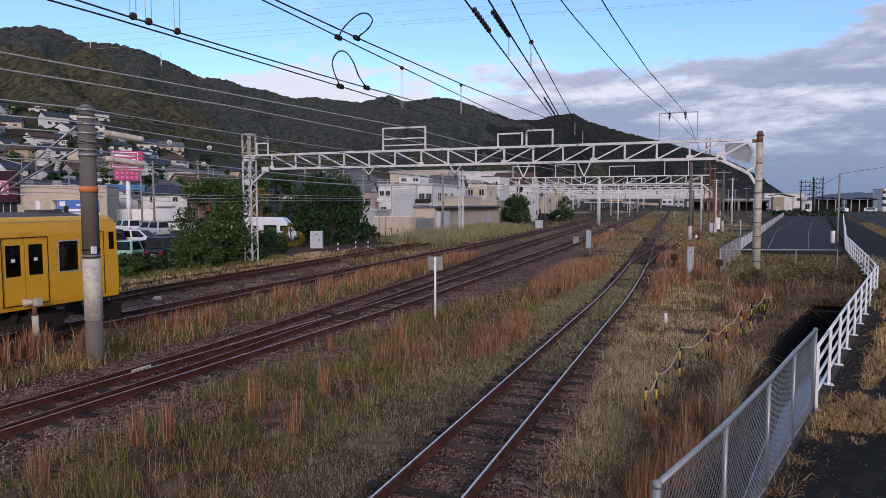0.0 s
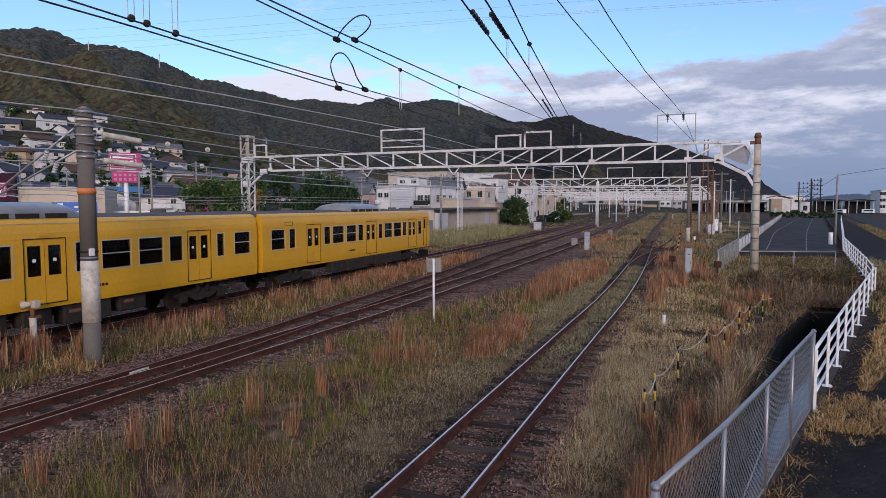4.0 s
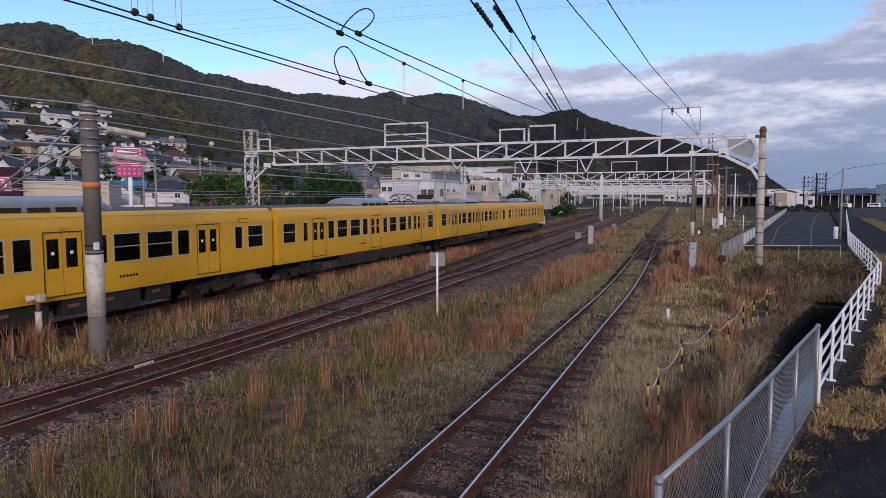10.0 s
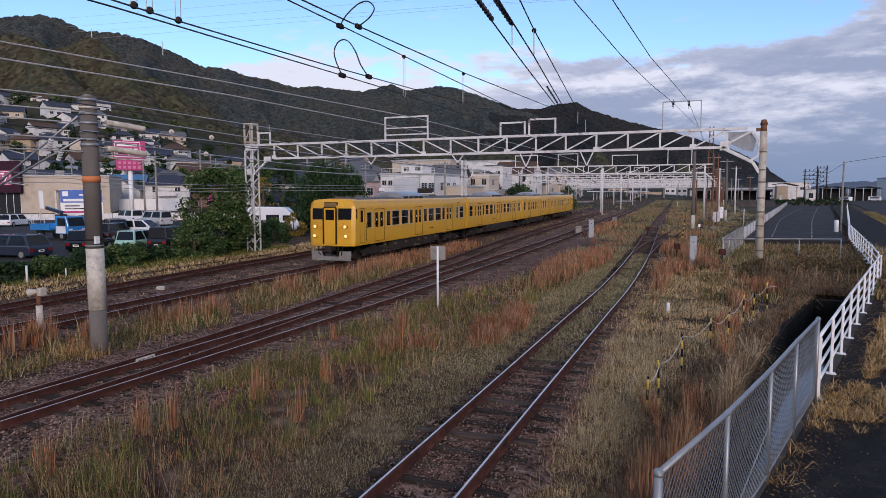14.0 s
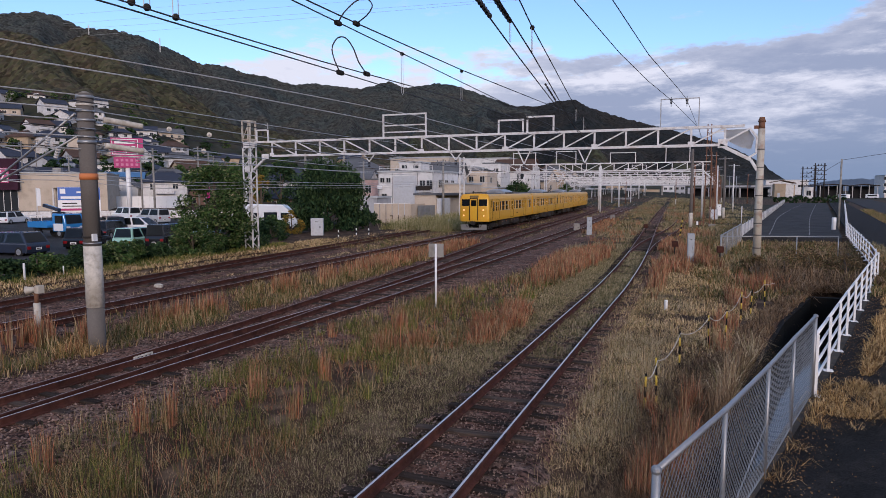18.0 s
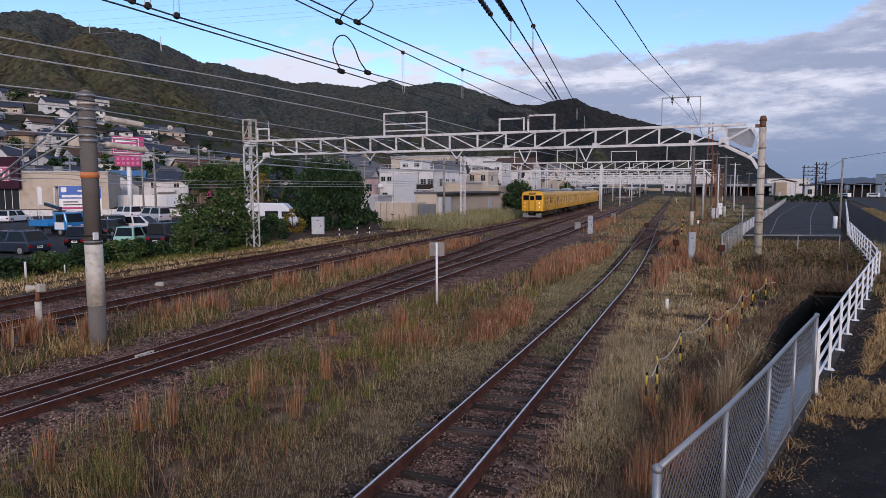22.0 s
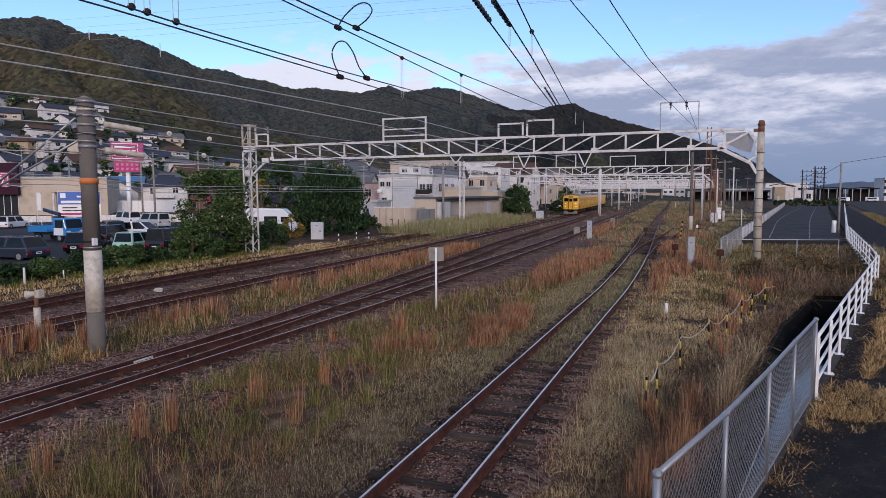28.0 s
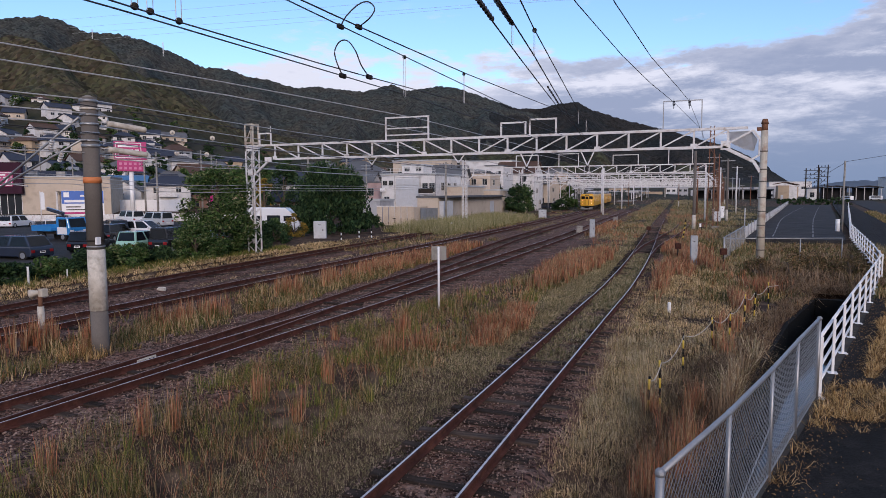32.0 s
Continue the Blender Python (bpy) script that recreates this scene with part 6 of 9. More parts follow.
def chain_fence():
    """Grey net fence along the near end of the path."""
    f = thing("chain_link_fence", "galvanised chain-link fence with a pipe top rail", "fence")
    tops = [(-0.15, 5.32), (0.46, 7.09), (1.08, 9.07), (1.64, 10.97), (2.26, 13.0)]
    z0, z1 = 0.16, 1.65
    for k, (x, y) in enumerate(tops):
        bm = bmesh.new()
        tube(bm, [(x, y, z0 - 0.05), (x, y, z1)], 0.036 if k in (0, 4) else 0.026, 10)
        p = part("post", bm, M_STEEL, f)
        bm = bmesh.new()
        bmesh.ops.create_icosphere(bm, subdivisions=2, radius=0.046 if k in (0, 4) else 0.036, matrix=Matrix.Translation((x, y, z1)))
        part("post_cap", bm, M_STEEL, p)
    bm = bmesh.new()
    tube(bm, [(x, y, z1) for x, y in tops], 0.028, 10)
    part("top_rail", bm, M_STEEL, f)
    bm = bmesh.new()
    tube(bm, [(x, y, z0 + 0.08) for x, y in tops], 0.012, 6)
    part("bottom_rail", bm, M_STEEL, f)
    bm = bmesh.new()
    (xa, ya), (xb, yb) = tops[1], tops[2]
    tube(bm, [(xa, ya, z0 + 0.1), (xb, yb, z1 - 0.75)], 0.008, 5)
    part("brace_wire", bm, M_STEEL, f)
    # woven net: two families of slanting wires as thin flat strips
    for (xa, ya), (xb, yb) in zip(tops, tops[1:]):
        a, b = np.array((xa, ya)), np.array((xb, yb))
        L = float(np.hypot(*(b - a)))
        d = (b - a) / L
        side = np.array((d[1], -d[0]))
        step, w = 0.105, 0.0032
        H = z1 - z0 - 0.1
        vs, fs = [], []
        for fam in (1, -1):
            n = int((L + H) / step)
            for k in range(n):
                u0 = k * step - (H if fam > 0 else 0)
                lo, hi = 0.0, H
                if fam > 0:
                    lo, hi = max(0, -u0), min(H, L - u0)
                else:
                    lo, hi = max(0, u0 - L), min(H, u0)
                if hi <= lo:
                    continue
                for off in ((side * w, 0), (d * w * 1.4, 1)):
                    base = len(vs)
                    for h in (lo, hi):
                        p = a + d * (u0 + fam * h) + side * (0.004 * fam)
                        vs.append((*(p - off[0]), z0 + 0.09 + h))
                        vs.append((*(p + off[0]), z0 + 0.09 + h))
                    fs.append((base, base + 1, base + 3, base + 2))
        ob = mesh_from_arrays("net", np.array(vs), np.array(fs), M_STEEL)
        ob.parent = f
        tagged(ob, "woven wire net")


chain_fence()


def white_railing(name, label, pts, h, rails, z0=0.15):
    f = thing(name, label, "railing", group="white railings")
    for k, (x, y) in enumerate(pts):
        bm = bmesh.new()
        box(bm, x - 0.025, x + 0.025, y - 0.03, y + 0.03, z0 - 0.02, z0 + h + 0.04)
        p = part("post", bm, M_WHITE, f)
        bm = bmesh.new()
        box(bm, x - 0.09, x + 0.09, y - 0.09, y + 0.09, z0 - 0.01, z0 + 0.02)
        part("foot_plate", bm, M_WHITE, p)
    for i in range(rails):
        z = z0 + h - i * (h - 0.22) / (rails - 1)
        for (xa, ya), (xb, yb) in zip(pts, pts[1:]):
            bm = bmesh.new()
            tube(bm, [(xa - 0.05, ya, z), (xb - 0.05, yb, z)], 0.027 if i else 0.034, 8)
            part("rail", bm, M_WHITE, f)


def railing_line(a, b, step):
    n = max(1, round(math.dist(a, b) / step))
    return [(a[0] + (b[0] - a[0]) * k / n, a[1] + (b[1] - a[1]) * k / n) for k in range(n + 1)]


white_railing("white_railing", "white pipe railing with four rails beside the ditch",
              railing_line((2.34, 13.15), (4.03, 19.03), 2.0) + railing_line((4.03, 19.03), (7.67, 31.5), 2.05)[1:] + railing_line((7.67, 31.5), (8.4, 35.5), 2.0)[1:], 1.1, 4)
white_railing("white_railing", "white pipe railing along the farther path",
              railing_line((8.4, 35.5), (12.54, 61), 2.2) + railing_line((12.54, 61), (18, 88.3), 3.0)[1:], 1.1, 4)
white_railing("white_railing", "white pipe railing far along the path", railing_line((18, 88.3), (38, 189), 6.0), 1.05, 2)


white_railing("white_railing", "white pipe barrier along the car park road", railing_line((-88, 60.2), (-71, 57.5), 2.6), 0.95, 2, -0.1)


def pipe_fence():
    f = thing("pipe_fence", "low grey pipe fence in front of the car park", "fence")
    pts = [(2.1, 41.5), (4.0, 42.3), (6.3, 43.0), (8.6, 43.8)]
    bm = bmesh.new()
    tube(bm, [(x, y, 1.15) for x, y in pts], 0.035, 8)
    part("top_rail", bm, M_STEEL, f)
    for x, y in pts:
        bm = bmesh.new()
        tube(bm, [(x, y, -0.3), (x, y, 1.15)], 0.03, 8)
        part("post", bm, M_STEEL, f)


pipe_fence()


def lot_fence():
    """Pale sheet fence between the yard and the lot."""
    f = thing("sheet_fence", "pale grey sheet fence between yard and lot", "fence")
    a, b = (2.05, 41.5), (27.5, 212)
    n = 46
    for k in range(n):
        p = (a[0] + (b[0] - a[0]) * k / n, a[1] + (b[1] - a[1]) * k / n)
        q = (a[0] + (b[0] - a[0]) * (k + 0.985) / n, a[1] + (b[1] - a[1]) * (k + 0.985) / n)
        bm = bmesh.new()
        if k < 4:
            for j in range(14):
                t = j / 13
                x, y = p[0] + (q[0] - p[0]) * t, p[1] + (q[1] - p[1]) * t
                bar(bm, (x, y, -0.2), (x, y, 1.2), 0.012)
            bar(bm, (*p, 1.2), (*q, 1.2), 0.05)
            part("panel", bm, M_STEEL, f)
        else:
            bar(bm, (p[0], p[1], 0.45), (q[0], q[1], 0.45), 0.03, 1.3)
            part("panel", bm, M_STEELW, f)
        bm = bmesh.new()
        tube(bm, [(p[0] + 0.04, p[1], -0.25), (p[0] + 0.04, p[1], 1.25)], 0.035, 6)
        part("post", bm, M_STEEL, f)


lot_fence()

# ---- grass: blades in tufts, thicker near the eye ----
M_OLIVE = plants("olive and straw grass", [(0.075, 0.09, 0.024), (0.22, 0.175, 0.07), (0.40, 0.29, 0.15), (0.09, 0.10, 0.028), (0.05, 0.062, 0.02), (0.50, 0.37, 0.21), (0.28, 0.14, 0.065), (0.13, 0.11, 0.05)])
M_GREENB = plants("yellow-green grass blades", [(0.12, 0.145, 0.03), (0.20, 0.20, 0.045), (0.08, 0.105, 0.022), (0.33, 0.27, 0.09), (0.15, 0.16, 0.04)])
M_RED = plants("red-brown autumn grass", [(0.36, 0.135, 0.072), (0.48, 0.20, 0.105), (0.20, 0.085, 0.05), (0.48, 0.27, 0.15), (0.33, 0.21, 0.11), (0.10, 0.058, 0.036), (0.50, 0.36, 0.21), (0.24, 0.18, 0.085), (0.28, 0.13, 0.08)])
M_STRAW = plants("dry straw grass", [(0.58, 0.41, 0.21), (0.22, 0.14, 0.07), (0.85, 0.65, 0.38), (0.05, 0.032, 0.018), (0.66, 0.48, 0.27), (0.30, 0.25, 0.09)])
M_PALESTRAW = plants("pale straw", [(0.52, 0.42, 0.26), (0.70, 0.58, 0.39), (0.32, 0.25, 0.14), (0.60, 0.48, 0.31), (0.16, 0.12, 0.07), (0.26, 0.23, 0.10)])
M_TANGLE = plants("dark brown dead stalks", [(0.10, 0.065, 0.04), (0.20, 0.13, 0.08), (0.05, 0.034, 0.022), (0.30, 0.21, 0.13)])
M_THATCH = plants("short brown thatch", [(0.12, 0.08, 0.045), (0.36, 0.26, 0.155), (0.08, 0.07, 0.03), (0.48, 0.35, 0.22), (0.16, 0.14, 0.055)])
M_TURF = plants("short grey-green turf", [(0.16, 0.145, 0.065), (0.36, 0.29, 0.17), (0.09, 0.09, 0.038), (0.48, 0.39, 0.25), (0.23, 0.20, 0.10)])
M_GOLD = plants("golden dead grass", [(0.60, 0.40, 0.17), (0.30, 0.18, 0.075), (0.70, 0.50, 0.26), (0.12, 0.07, 0.03)])
M_WEED = plants("brown and green weeds", [(0.06, 0.062, 0.020), (0.12, 0.10, 0.035), (0.22, 0.155, 0.075), (0.05, 0.04, 0.02), (0.16, 0.10, 0.05)])
M_FLUFF = plants("yellow-green seeding weeds", [(0.26, 0.235, 0.10), (0.19, 0.19, 0.075), (0.38, 0.33, 0.18), (0.13, 0.14, 0.05), (0.46, 0.40, 0.25)])
M_STEM = plants("grey dead stems", [(0.18, 0.12, 0.072), (0.34, 0.245, 0.155), (0.08, 0.055, 0.036), (0.26, 0.17, 0.10)])


def clear_of_tracks(x, y):
    """False on the beds of the lines that are kept clean."""
    ok = np.ones(len(x), bool)
    for line, a, b, y0 in ((MAIN, 2.3, 1.45, -9), (LOOP, 1.3, 1.2, 20)):
        cx = np.array([along(line, v) for v in np.linspace(0, 200, 101)])
        c = np.interp(y, np.linspace(0, 200, 101), cx)
        wide = np.clip((y - 20) * 0.16, 0, 1.7) * np.clip((58 - y) / 18, 0, 1) if line is MAIN else 0.0
        ok &= ~((x > c - a) & (x < c + b + wide) & (y > y0))
    c = np.interp(y, np.linspace(0, 200, 101), np.array([train_line(v) for v in np.linspace(0, 200, 101)]))
    ok &= ~((x > c - 1.5) & (x < c + 1.35))
    c = np.interp(y, np.linspace(0, 300, 151), np.array([along(SIDING, v) for v in np.linspace(0, 300, 151)]))
    ok &= ~((x > c - 0.68) & (x < c + 1.05 - np.clip((y - 16) / 20, 0, 0.4)) & ((y < 26 + 8 * (vnoise(x, y, 1.5, 77) - 0.5)) | (y > 40)))
    c = np.interp(y, np.linspace(0, 300, 151), np.array([along(SPUR, v) for v in np.linspace(0, 300, 151)]))
    ok &= ~((np.abs(x - c) < 0.95) & (y > 46) & (y < 66))
    return ok


def grass(name, label, spots, per, height, spread, material, seed, lean=0.35, droop=0.25, width=1.0, near=6.0, simple=False):
    """Tufts of bent blades at spots (x, y, scale)."""
    rng = np.random.default_rng(seed)
    n = len(spots)
    if not n:
        return None
    c = np.repeat(spots, per, axis=0)
    k = len(c)
    ang = rng.uniform(0, 2 * np.pi, k)
    rad = spread * np.sqrt(rng.random(k)) * c[:, 2]
    bx, by = c[:, 0] + rad * np.cos(ang), c[:, 1] + rad * np.sin(ang)
    bz = ground_height(bx, by) - 0.02
    pl = path_left(by)
    bz = np.where((bx > pl + 0.05) & (bx < pl + 4.2) & (by < 300), 0.145, bz)
    h = height * c[:, 2] * rng.uniform(0.45, 1.15, k)
    d = np.maximum(np.hypot(bx, by), near)
    w = np.clip(0.00075 * d, 0.005, 0.06) * width * rng.uniform(0.7, 1.3, k)
    tilt = lean * rng.normal(0.6, 0.5, k)
    ta = ang + rng.normal(0, 0.7, k)
    ox, oy = np.cos(ta) * tilt * h, np.sin(ta) * tilt * h
    if height < 0.2 or spread > 0.28:
        simple = True
    # the flat of the blade faces anywhere
    fa = rng.uniform(0, np.pi, k)
    wx, wy = np.cos(fa) * w / 2, np.sin(fa) * w / 2
    if simple:
        # short or far growth: one pointed blade each
        v = np.empty((k, 3, 3))
        v[:, 0] = np.stack([bx - wx * 0.8, by - wy * 0.8, bz], -1)
        v[:, 1] = np.stack([bx + wx * 0.8, by + wy * 0.8, bz], -1)
        v[:, 2] = np.stack([bx + ox, by + oy, bz + h * (1 - droop * np.abs(tilt))], -1)
        return tagged(mesh_from_arrays(name, v.reshape(-1, 3), np.arange(3 * k).reshape(k, 3), material), label, "grass", kind="stuff")
    v = np.empty((k, 5, 3))
    v[:, 0] = np.stack([bx - wx, by - wy, bz], -1)
    v[:, 1] = np.stack([bx + wx, by + wy, bz], -1)
    mx, my, mz = bx + ox * 0.4, by + oy * 0.4, bz + h * 0.62
    v[:, 2] = np.stack([mx + wx * 0.8, my + wy * 0.8, mz], -1)
    v[:, 3] = np.stack([mx - wx * 0.8, my - wy * 0.8, mz], -1)
    v[:, 4] = np.stack([bx + ox, by + oy, bz + h * (1 - droop * np.abs(tilt))], -1)
    tri = np.array([(0, 1, 2), (0, 2, 3), (3, 2, 4)])
    f = (tri[None] + 5 * np.arange(k)[:, None, None]).reshape(-1, 3)
    return tagged(mesh_from_arrays(name, v.reshape(-1, 3), f, material), label, "grass", kind="stuff")


def strew(n, x0, x1, y0, y1, seed, power=1.6, patch=2.0, keep=0.5, low=0.6, high=1.2, clear=True):
    """Spots over a stretch of ground, denser towards the eye, in patches."""
    rng = np.random.default_rng(seed)
    y = y0 + (y1 - y0) * rng.random(n) ** power
    x = rng.uniform(x0, x1, n) if not callable(x0) else x0(y) + (x1(y) - x0(y)) * rng.random(n)
    ok = vnoise(x, y, patch, seed) * 0.6 + vnoise(x, y, patch * 0.35, seed + 1) * 0.4 > 1 - keep
    if clear:
        ok &= clear_of_tracks(x, y)
    return np.stack([x, y, rng.uniform(low, high, n)], -1)[ok]


def patches(n, spots, seed, low=0.7, high=1.15):
    """Spots gathered round (x, y, rx, ry)."""
    rng = np.random.default_rng(seed)
    out = []
    area = sum(r * q for _, _, r, q in spots)
    for x, y, rx, ry in spots:
        m = max(3, int(n * rx * ry / area))
        out.append(np.stack([x + rng.normal(0, rx * 0.5, m), y + rng.normal(0, ry * 0.5, m), rng.uniform(low, high, m)], -1))
    out = np.concatenate(out)
    return out[clear_of_tracks(out[:, 0], out[:, 1])]


# between the siding and the main line: tall mixed growth, thinning towards the rails
grass("tall_grass", "tall olive and straw grass between siding and main line", strew(6400, lambda y: -9.6 + 0.0 * y, lambda y: -6.1 + 0.035 * y, 3.6, 40, 21, 1.6, 0.7, 0.46, 0.3, 1.25), 8, 0.54, 0.14, M_OLIVE, 22, 0.6, 0.3, 0.65)
grass("tall_grass", "fresh yellow-green grass tufts between siding and main line", strew(2600, lambda y: -9.5 + 0.0 * y, lambda y: -6.2 + 0.035 * y, 3.6, 34, 121, 1.6, 0.6, 0.34, 0.4, 1.2), 13, 0.46, 0.08, M_GREENB, 122, 0.5, 0.3, 0.8)
grass("tall_grass", "tall green and straw grass at the edge of the main line's ballast", strew(1500, lambda y: -10.1 - 0.02 * (y - 11), lambda y: -8.0 + 0.0 * y, 11.0, 25, 125, 1.2, 0.8, 0.5, 0.4, 1.2), 9, 0.5, 0.13, M_OLIVE, 126, 0.55, 0.3, 0.75)
grass("tall_grass", "fresh green tufts at the edge of the main line's ballast", strew(700, lambda y: -10.0 - 0.02 * (y - 11), lambda y: -7.6 + 0.0 * y, 10.0, 24, 127, 1.2, 0.7, 0.42, 0.4, 1.2), 13, 0.44, 0.08, M_GREENB, 128, 0.5, 0.3, 0.85)
grass("tall_grass", "fallen red and straw stalks among the grass", strew(1500, -9.6, -5.4, 3.6, 40, 123, 1.6, 1.0, 0.5, 0.4, 1.2), 5, 0.55, 0.16, M_RED, 124, 1.0, 0.5, 0.8)
grass("tall_grass", "tall olive and straw grass beside the platform line", strew(4200, -17.0, -13.0, 5, 48, 23, 1.6, 1.4, 0.55), 10, 0.55, 0.15, M_OLIVE, 24, 0.5, 0.3, 0.9)
grass("red_grass", "upright red-brown autumn grass in drifts",
      patches(1150, [(-6.1, 31, 0.8, 3.6), (-5.4, 40, 0.9, 5), (-5.9, 36, 1.1, 5), (-15.6, 31, 1.0, 3.5), (-15.2, 37, 1.1, 4), (-15.0, 43, 1.0, 4)], 25), 20, 0.72, 0.12, M_RED, 26, 0.22)
grass("red_grass", "upright red-brown tufts beside the platform line",
      patches(150, [(-14.35, 11.75, 0.16, 0.2), (-15.5, 13.1, 0.3, 0.4), (-15.1, 12.8, 0.2, 0.3), (-15.6, 15.6, 0.35, 0.5), (-15.2, 16.5, 0.3, 0.5), (-15.0, 17.4, 0.3, 0.5), (-15.4, 22.5, 0.4, 0.8), (-16.6, 12.2, 0.5, 0.8), (-15.3, 25.5, 0.4, 0.8)], 251), 24, 0.85, 0.09, M_RED, 252, 0.14)
grass("red_grass", "fallen red-brown grass beside the siding",
      patches(230, [(-4.9, 19.0, 0.35, 0.8), (-5.2, 17.3, 0.4, 0.7), (-5.3, 21.2, 0.5, 0.9), (-7.3, 15.0, 0.3, 0.4), (-6.6, 15.8, 0.3, 0.5), (-5.7, 18.6, 0.35, 0.6)], 253), 20, 0.62, 0.13, M_RED, 254, 0.6, 0.4)
grass("red_grass", "red-brown autumn grass near the path and relay cabinet",
      patches(900, [(-0.5, 37, 0.9, 3), (0.9, 38.5, 0.9, 2.5), (0.2, 46, 1.2, 5), (-1.3, 50, 0.8, 5), (-1.1, 31, 0.35, 4), (-0.1, 9.9, 0.3, 0.7), (0.0, 10.9, 0.3, 0.6), (-0.35, 9.0, 0.25, 0.5), (0.3, 12.6, 0.25, 0.5), (-0.5, 12.2, 0.15, 0.3), (2.0, 26, 0.6, 1.6), (2.9, 30.5, 0.9, 2.2), (1.2, 21, 0.4, 1.2), (-9.2, 75, 1.2, 12), (-11.8, 84, 0.8, 10)], 27),
      26, 0.66, 0.12, M_RED, 28, 0.35)
grass("red_grass", "slim red-brown grass tufts standing in the dry growth",
      patches(74, [(-0.1, 9.9, 0.25, 0.5), (0.0, 10.9, 0.25, 0.5), (-0.4, 8.9, 0.2, 0.4), (0.25, 12.6, 0.2, 0.4), (-0.55, 12.2, 0.12, 0.2), (1.0, 17.5, 0.2, 0.4)], 201), 22, 0.78, 0.09, M_RED, 202, 0.2)
grass("red_grass", "slim red-brown grass tufts in the field",
      patches(34, [(-8.74, 8.3, 0.07, 0.08), (-8.38, 8.72, 0.08, 0.09), (-8.87, 6.61, 0.1, 0.1), (-7.08, 14.9, 0.14, 0.2), (-7.3, 12.1, 0.12, 0.15), (-9.1, 15.5, 0.12, 0.2), (-6.6, 9.8, 0.1, 0.1), (-8.0, 10.6, 0.1, 0.15), (-7.7, 17.0, 0.15, 0.3)], 203), 24, 0.86, 0.075, M_RED, 204, 0.14)
# right of the siding: pale dry clumps
grass("dry_grass", "pale dry grass clumps beside the siding", strew(4600, lambda y: np.full_like(y, -2.1) - 0.0 * y, lambda y: np.minimum(ditch_left(y) - 0.1, 2.5 + 0.0 * y), 4.5, 40, 31, 1.7, 0.9, 0.66, 0.4, 1.5), 62, 0.25, 0.2, M_STRAW, 32, 1.9, 0.75, 0.95, simple=True)
grass("dry_grass", "pale fluffy straw mounds beside the siding",
      np.concatenate([strew(950, -1.9, -0.5, 10.4, 18.5, 331, 1.2, 0.7, 0.56, 0.5, 1.3), strew(500, -1.9, 0.4, 16.0, 26, 332, 1.2, 0.9, 0.5, 0.5, 1.2)]), 46, 0.30, 0.2, M_PALESTRAW, 333, 1.6, 0.8, 0.8, simple=True)
grass("bank_grass", "dark brown tangled stalks near the ditch", strew(900, lambda y: ditch_left(y) - 1.15, lambda y: ditch_left(y) - 0.1, 7.5, 17, 334, 1.2, 0.7, 0.7, 0.5, 1.3), 14, 0.42, 0.16, M_TANGLE, 335, 1.5, 0.6, 0.8)
grass("dead_stems", "pale arching dead stems over the ditch edge", patches(70, [(1.0, 14.6, 0.25, 0.7), (1.35, 15.8, 0.2, 0.6), (1.7, 17.2, 0.2, 0.6), (0.85, 13.4, 0.2, 0.5)], 336), 9, 0.85, 0.12, M_PALESTRAW, 337, 0.8, 0.5, 0.9)
grass("dry_grass", "pale dry grass before the car park", strew(1700, 0.5, 11, 26, 56, 33, 1.2, 1.5, 0.55, clear=False), 18, 0.42, 0.2, M_OLIVE, 34, 0.7, 0.4)
grass("bank_grass", "dark tangled grass hanging over the ditch bank", strew(1300, lambda y: ditch_left(y) - 0.7, lambda y: ditch_left(y) - 0.04, 7, 31, 35, 1.4, 1.0, 0.75), 20, 0.30, 0.10, M_STEM, 36, 0.9, 0.5)
grass("bank_weeds", "brown and green weeds on the bank below the car park", strew(1500, lambda y: 3.0 + 0.1 * (y - 25), lambda y: 9.4 + 0.12 * (y - 36), 30.3, 56, 37, 1.4, 1.4, 0.5, clear=False), 20, 0.36, 0.25, M_WEED, 38, 0.8, 0.5)
grass("bank_weeds", "brown dry weeds on the bank below the car park", strew(2600, lambda y: 3.0 + 0.1 * (y - 25), lambda y: 9.4 + 0.12 * (y - 36), 30.1, 56, 39, 1.3, 1.4, 0.55, clear=False), 14, 0.40, 0.2, M_STEM, 40, 0.8, 0.5)
grass("bank_weeds", "dark dead weed stalks beside the ditch", patches(130, [(4.4, 31.2, 0.8, 1.2), (5.4, 33.0, 1.0, 1.4), (3.9, 33.5, 0.7, 1.5), (6.4, 31.2, 0.9, 0.7)], 141), 10, 1.1, 0.25, M_STEM, 142, 0.9, 0.5)
grass("bank_grass", "dead grass hanging over the end of the ditch", strew(420, 4.1, 7.3, 29.05, 30.5, 171, 1.0, 1.0, 0.95, clear=False), 24, 0.5, 0.15, M_STEM, 172, 1.2, 0.6)
grass("dead_stems", "tall grey dead stems standing in the ditch", patches(60, [(0.75, 12.2, 0.2, 0.8), (1.0, 13.8, 0.2, 0.8), (1.25, 15.2, 0.15, 0.7)], 41), 14, 0.95, 0.12, M_STEM, 42, 0.4)
SY = np.linspace(0, 60, 61)
SX = np.array([along(SIDING, v) for v in SY])
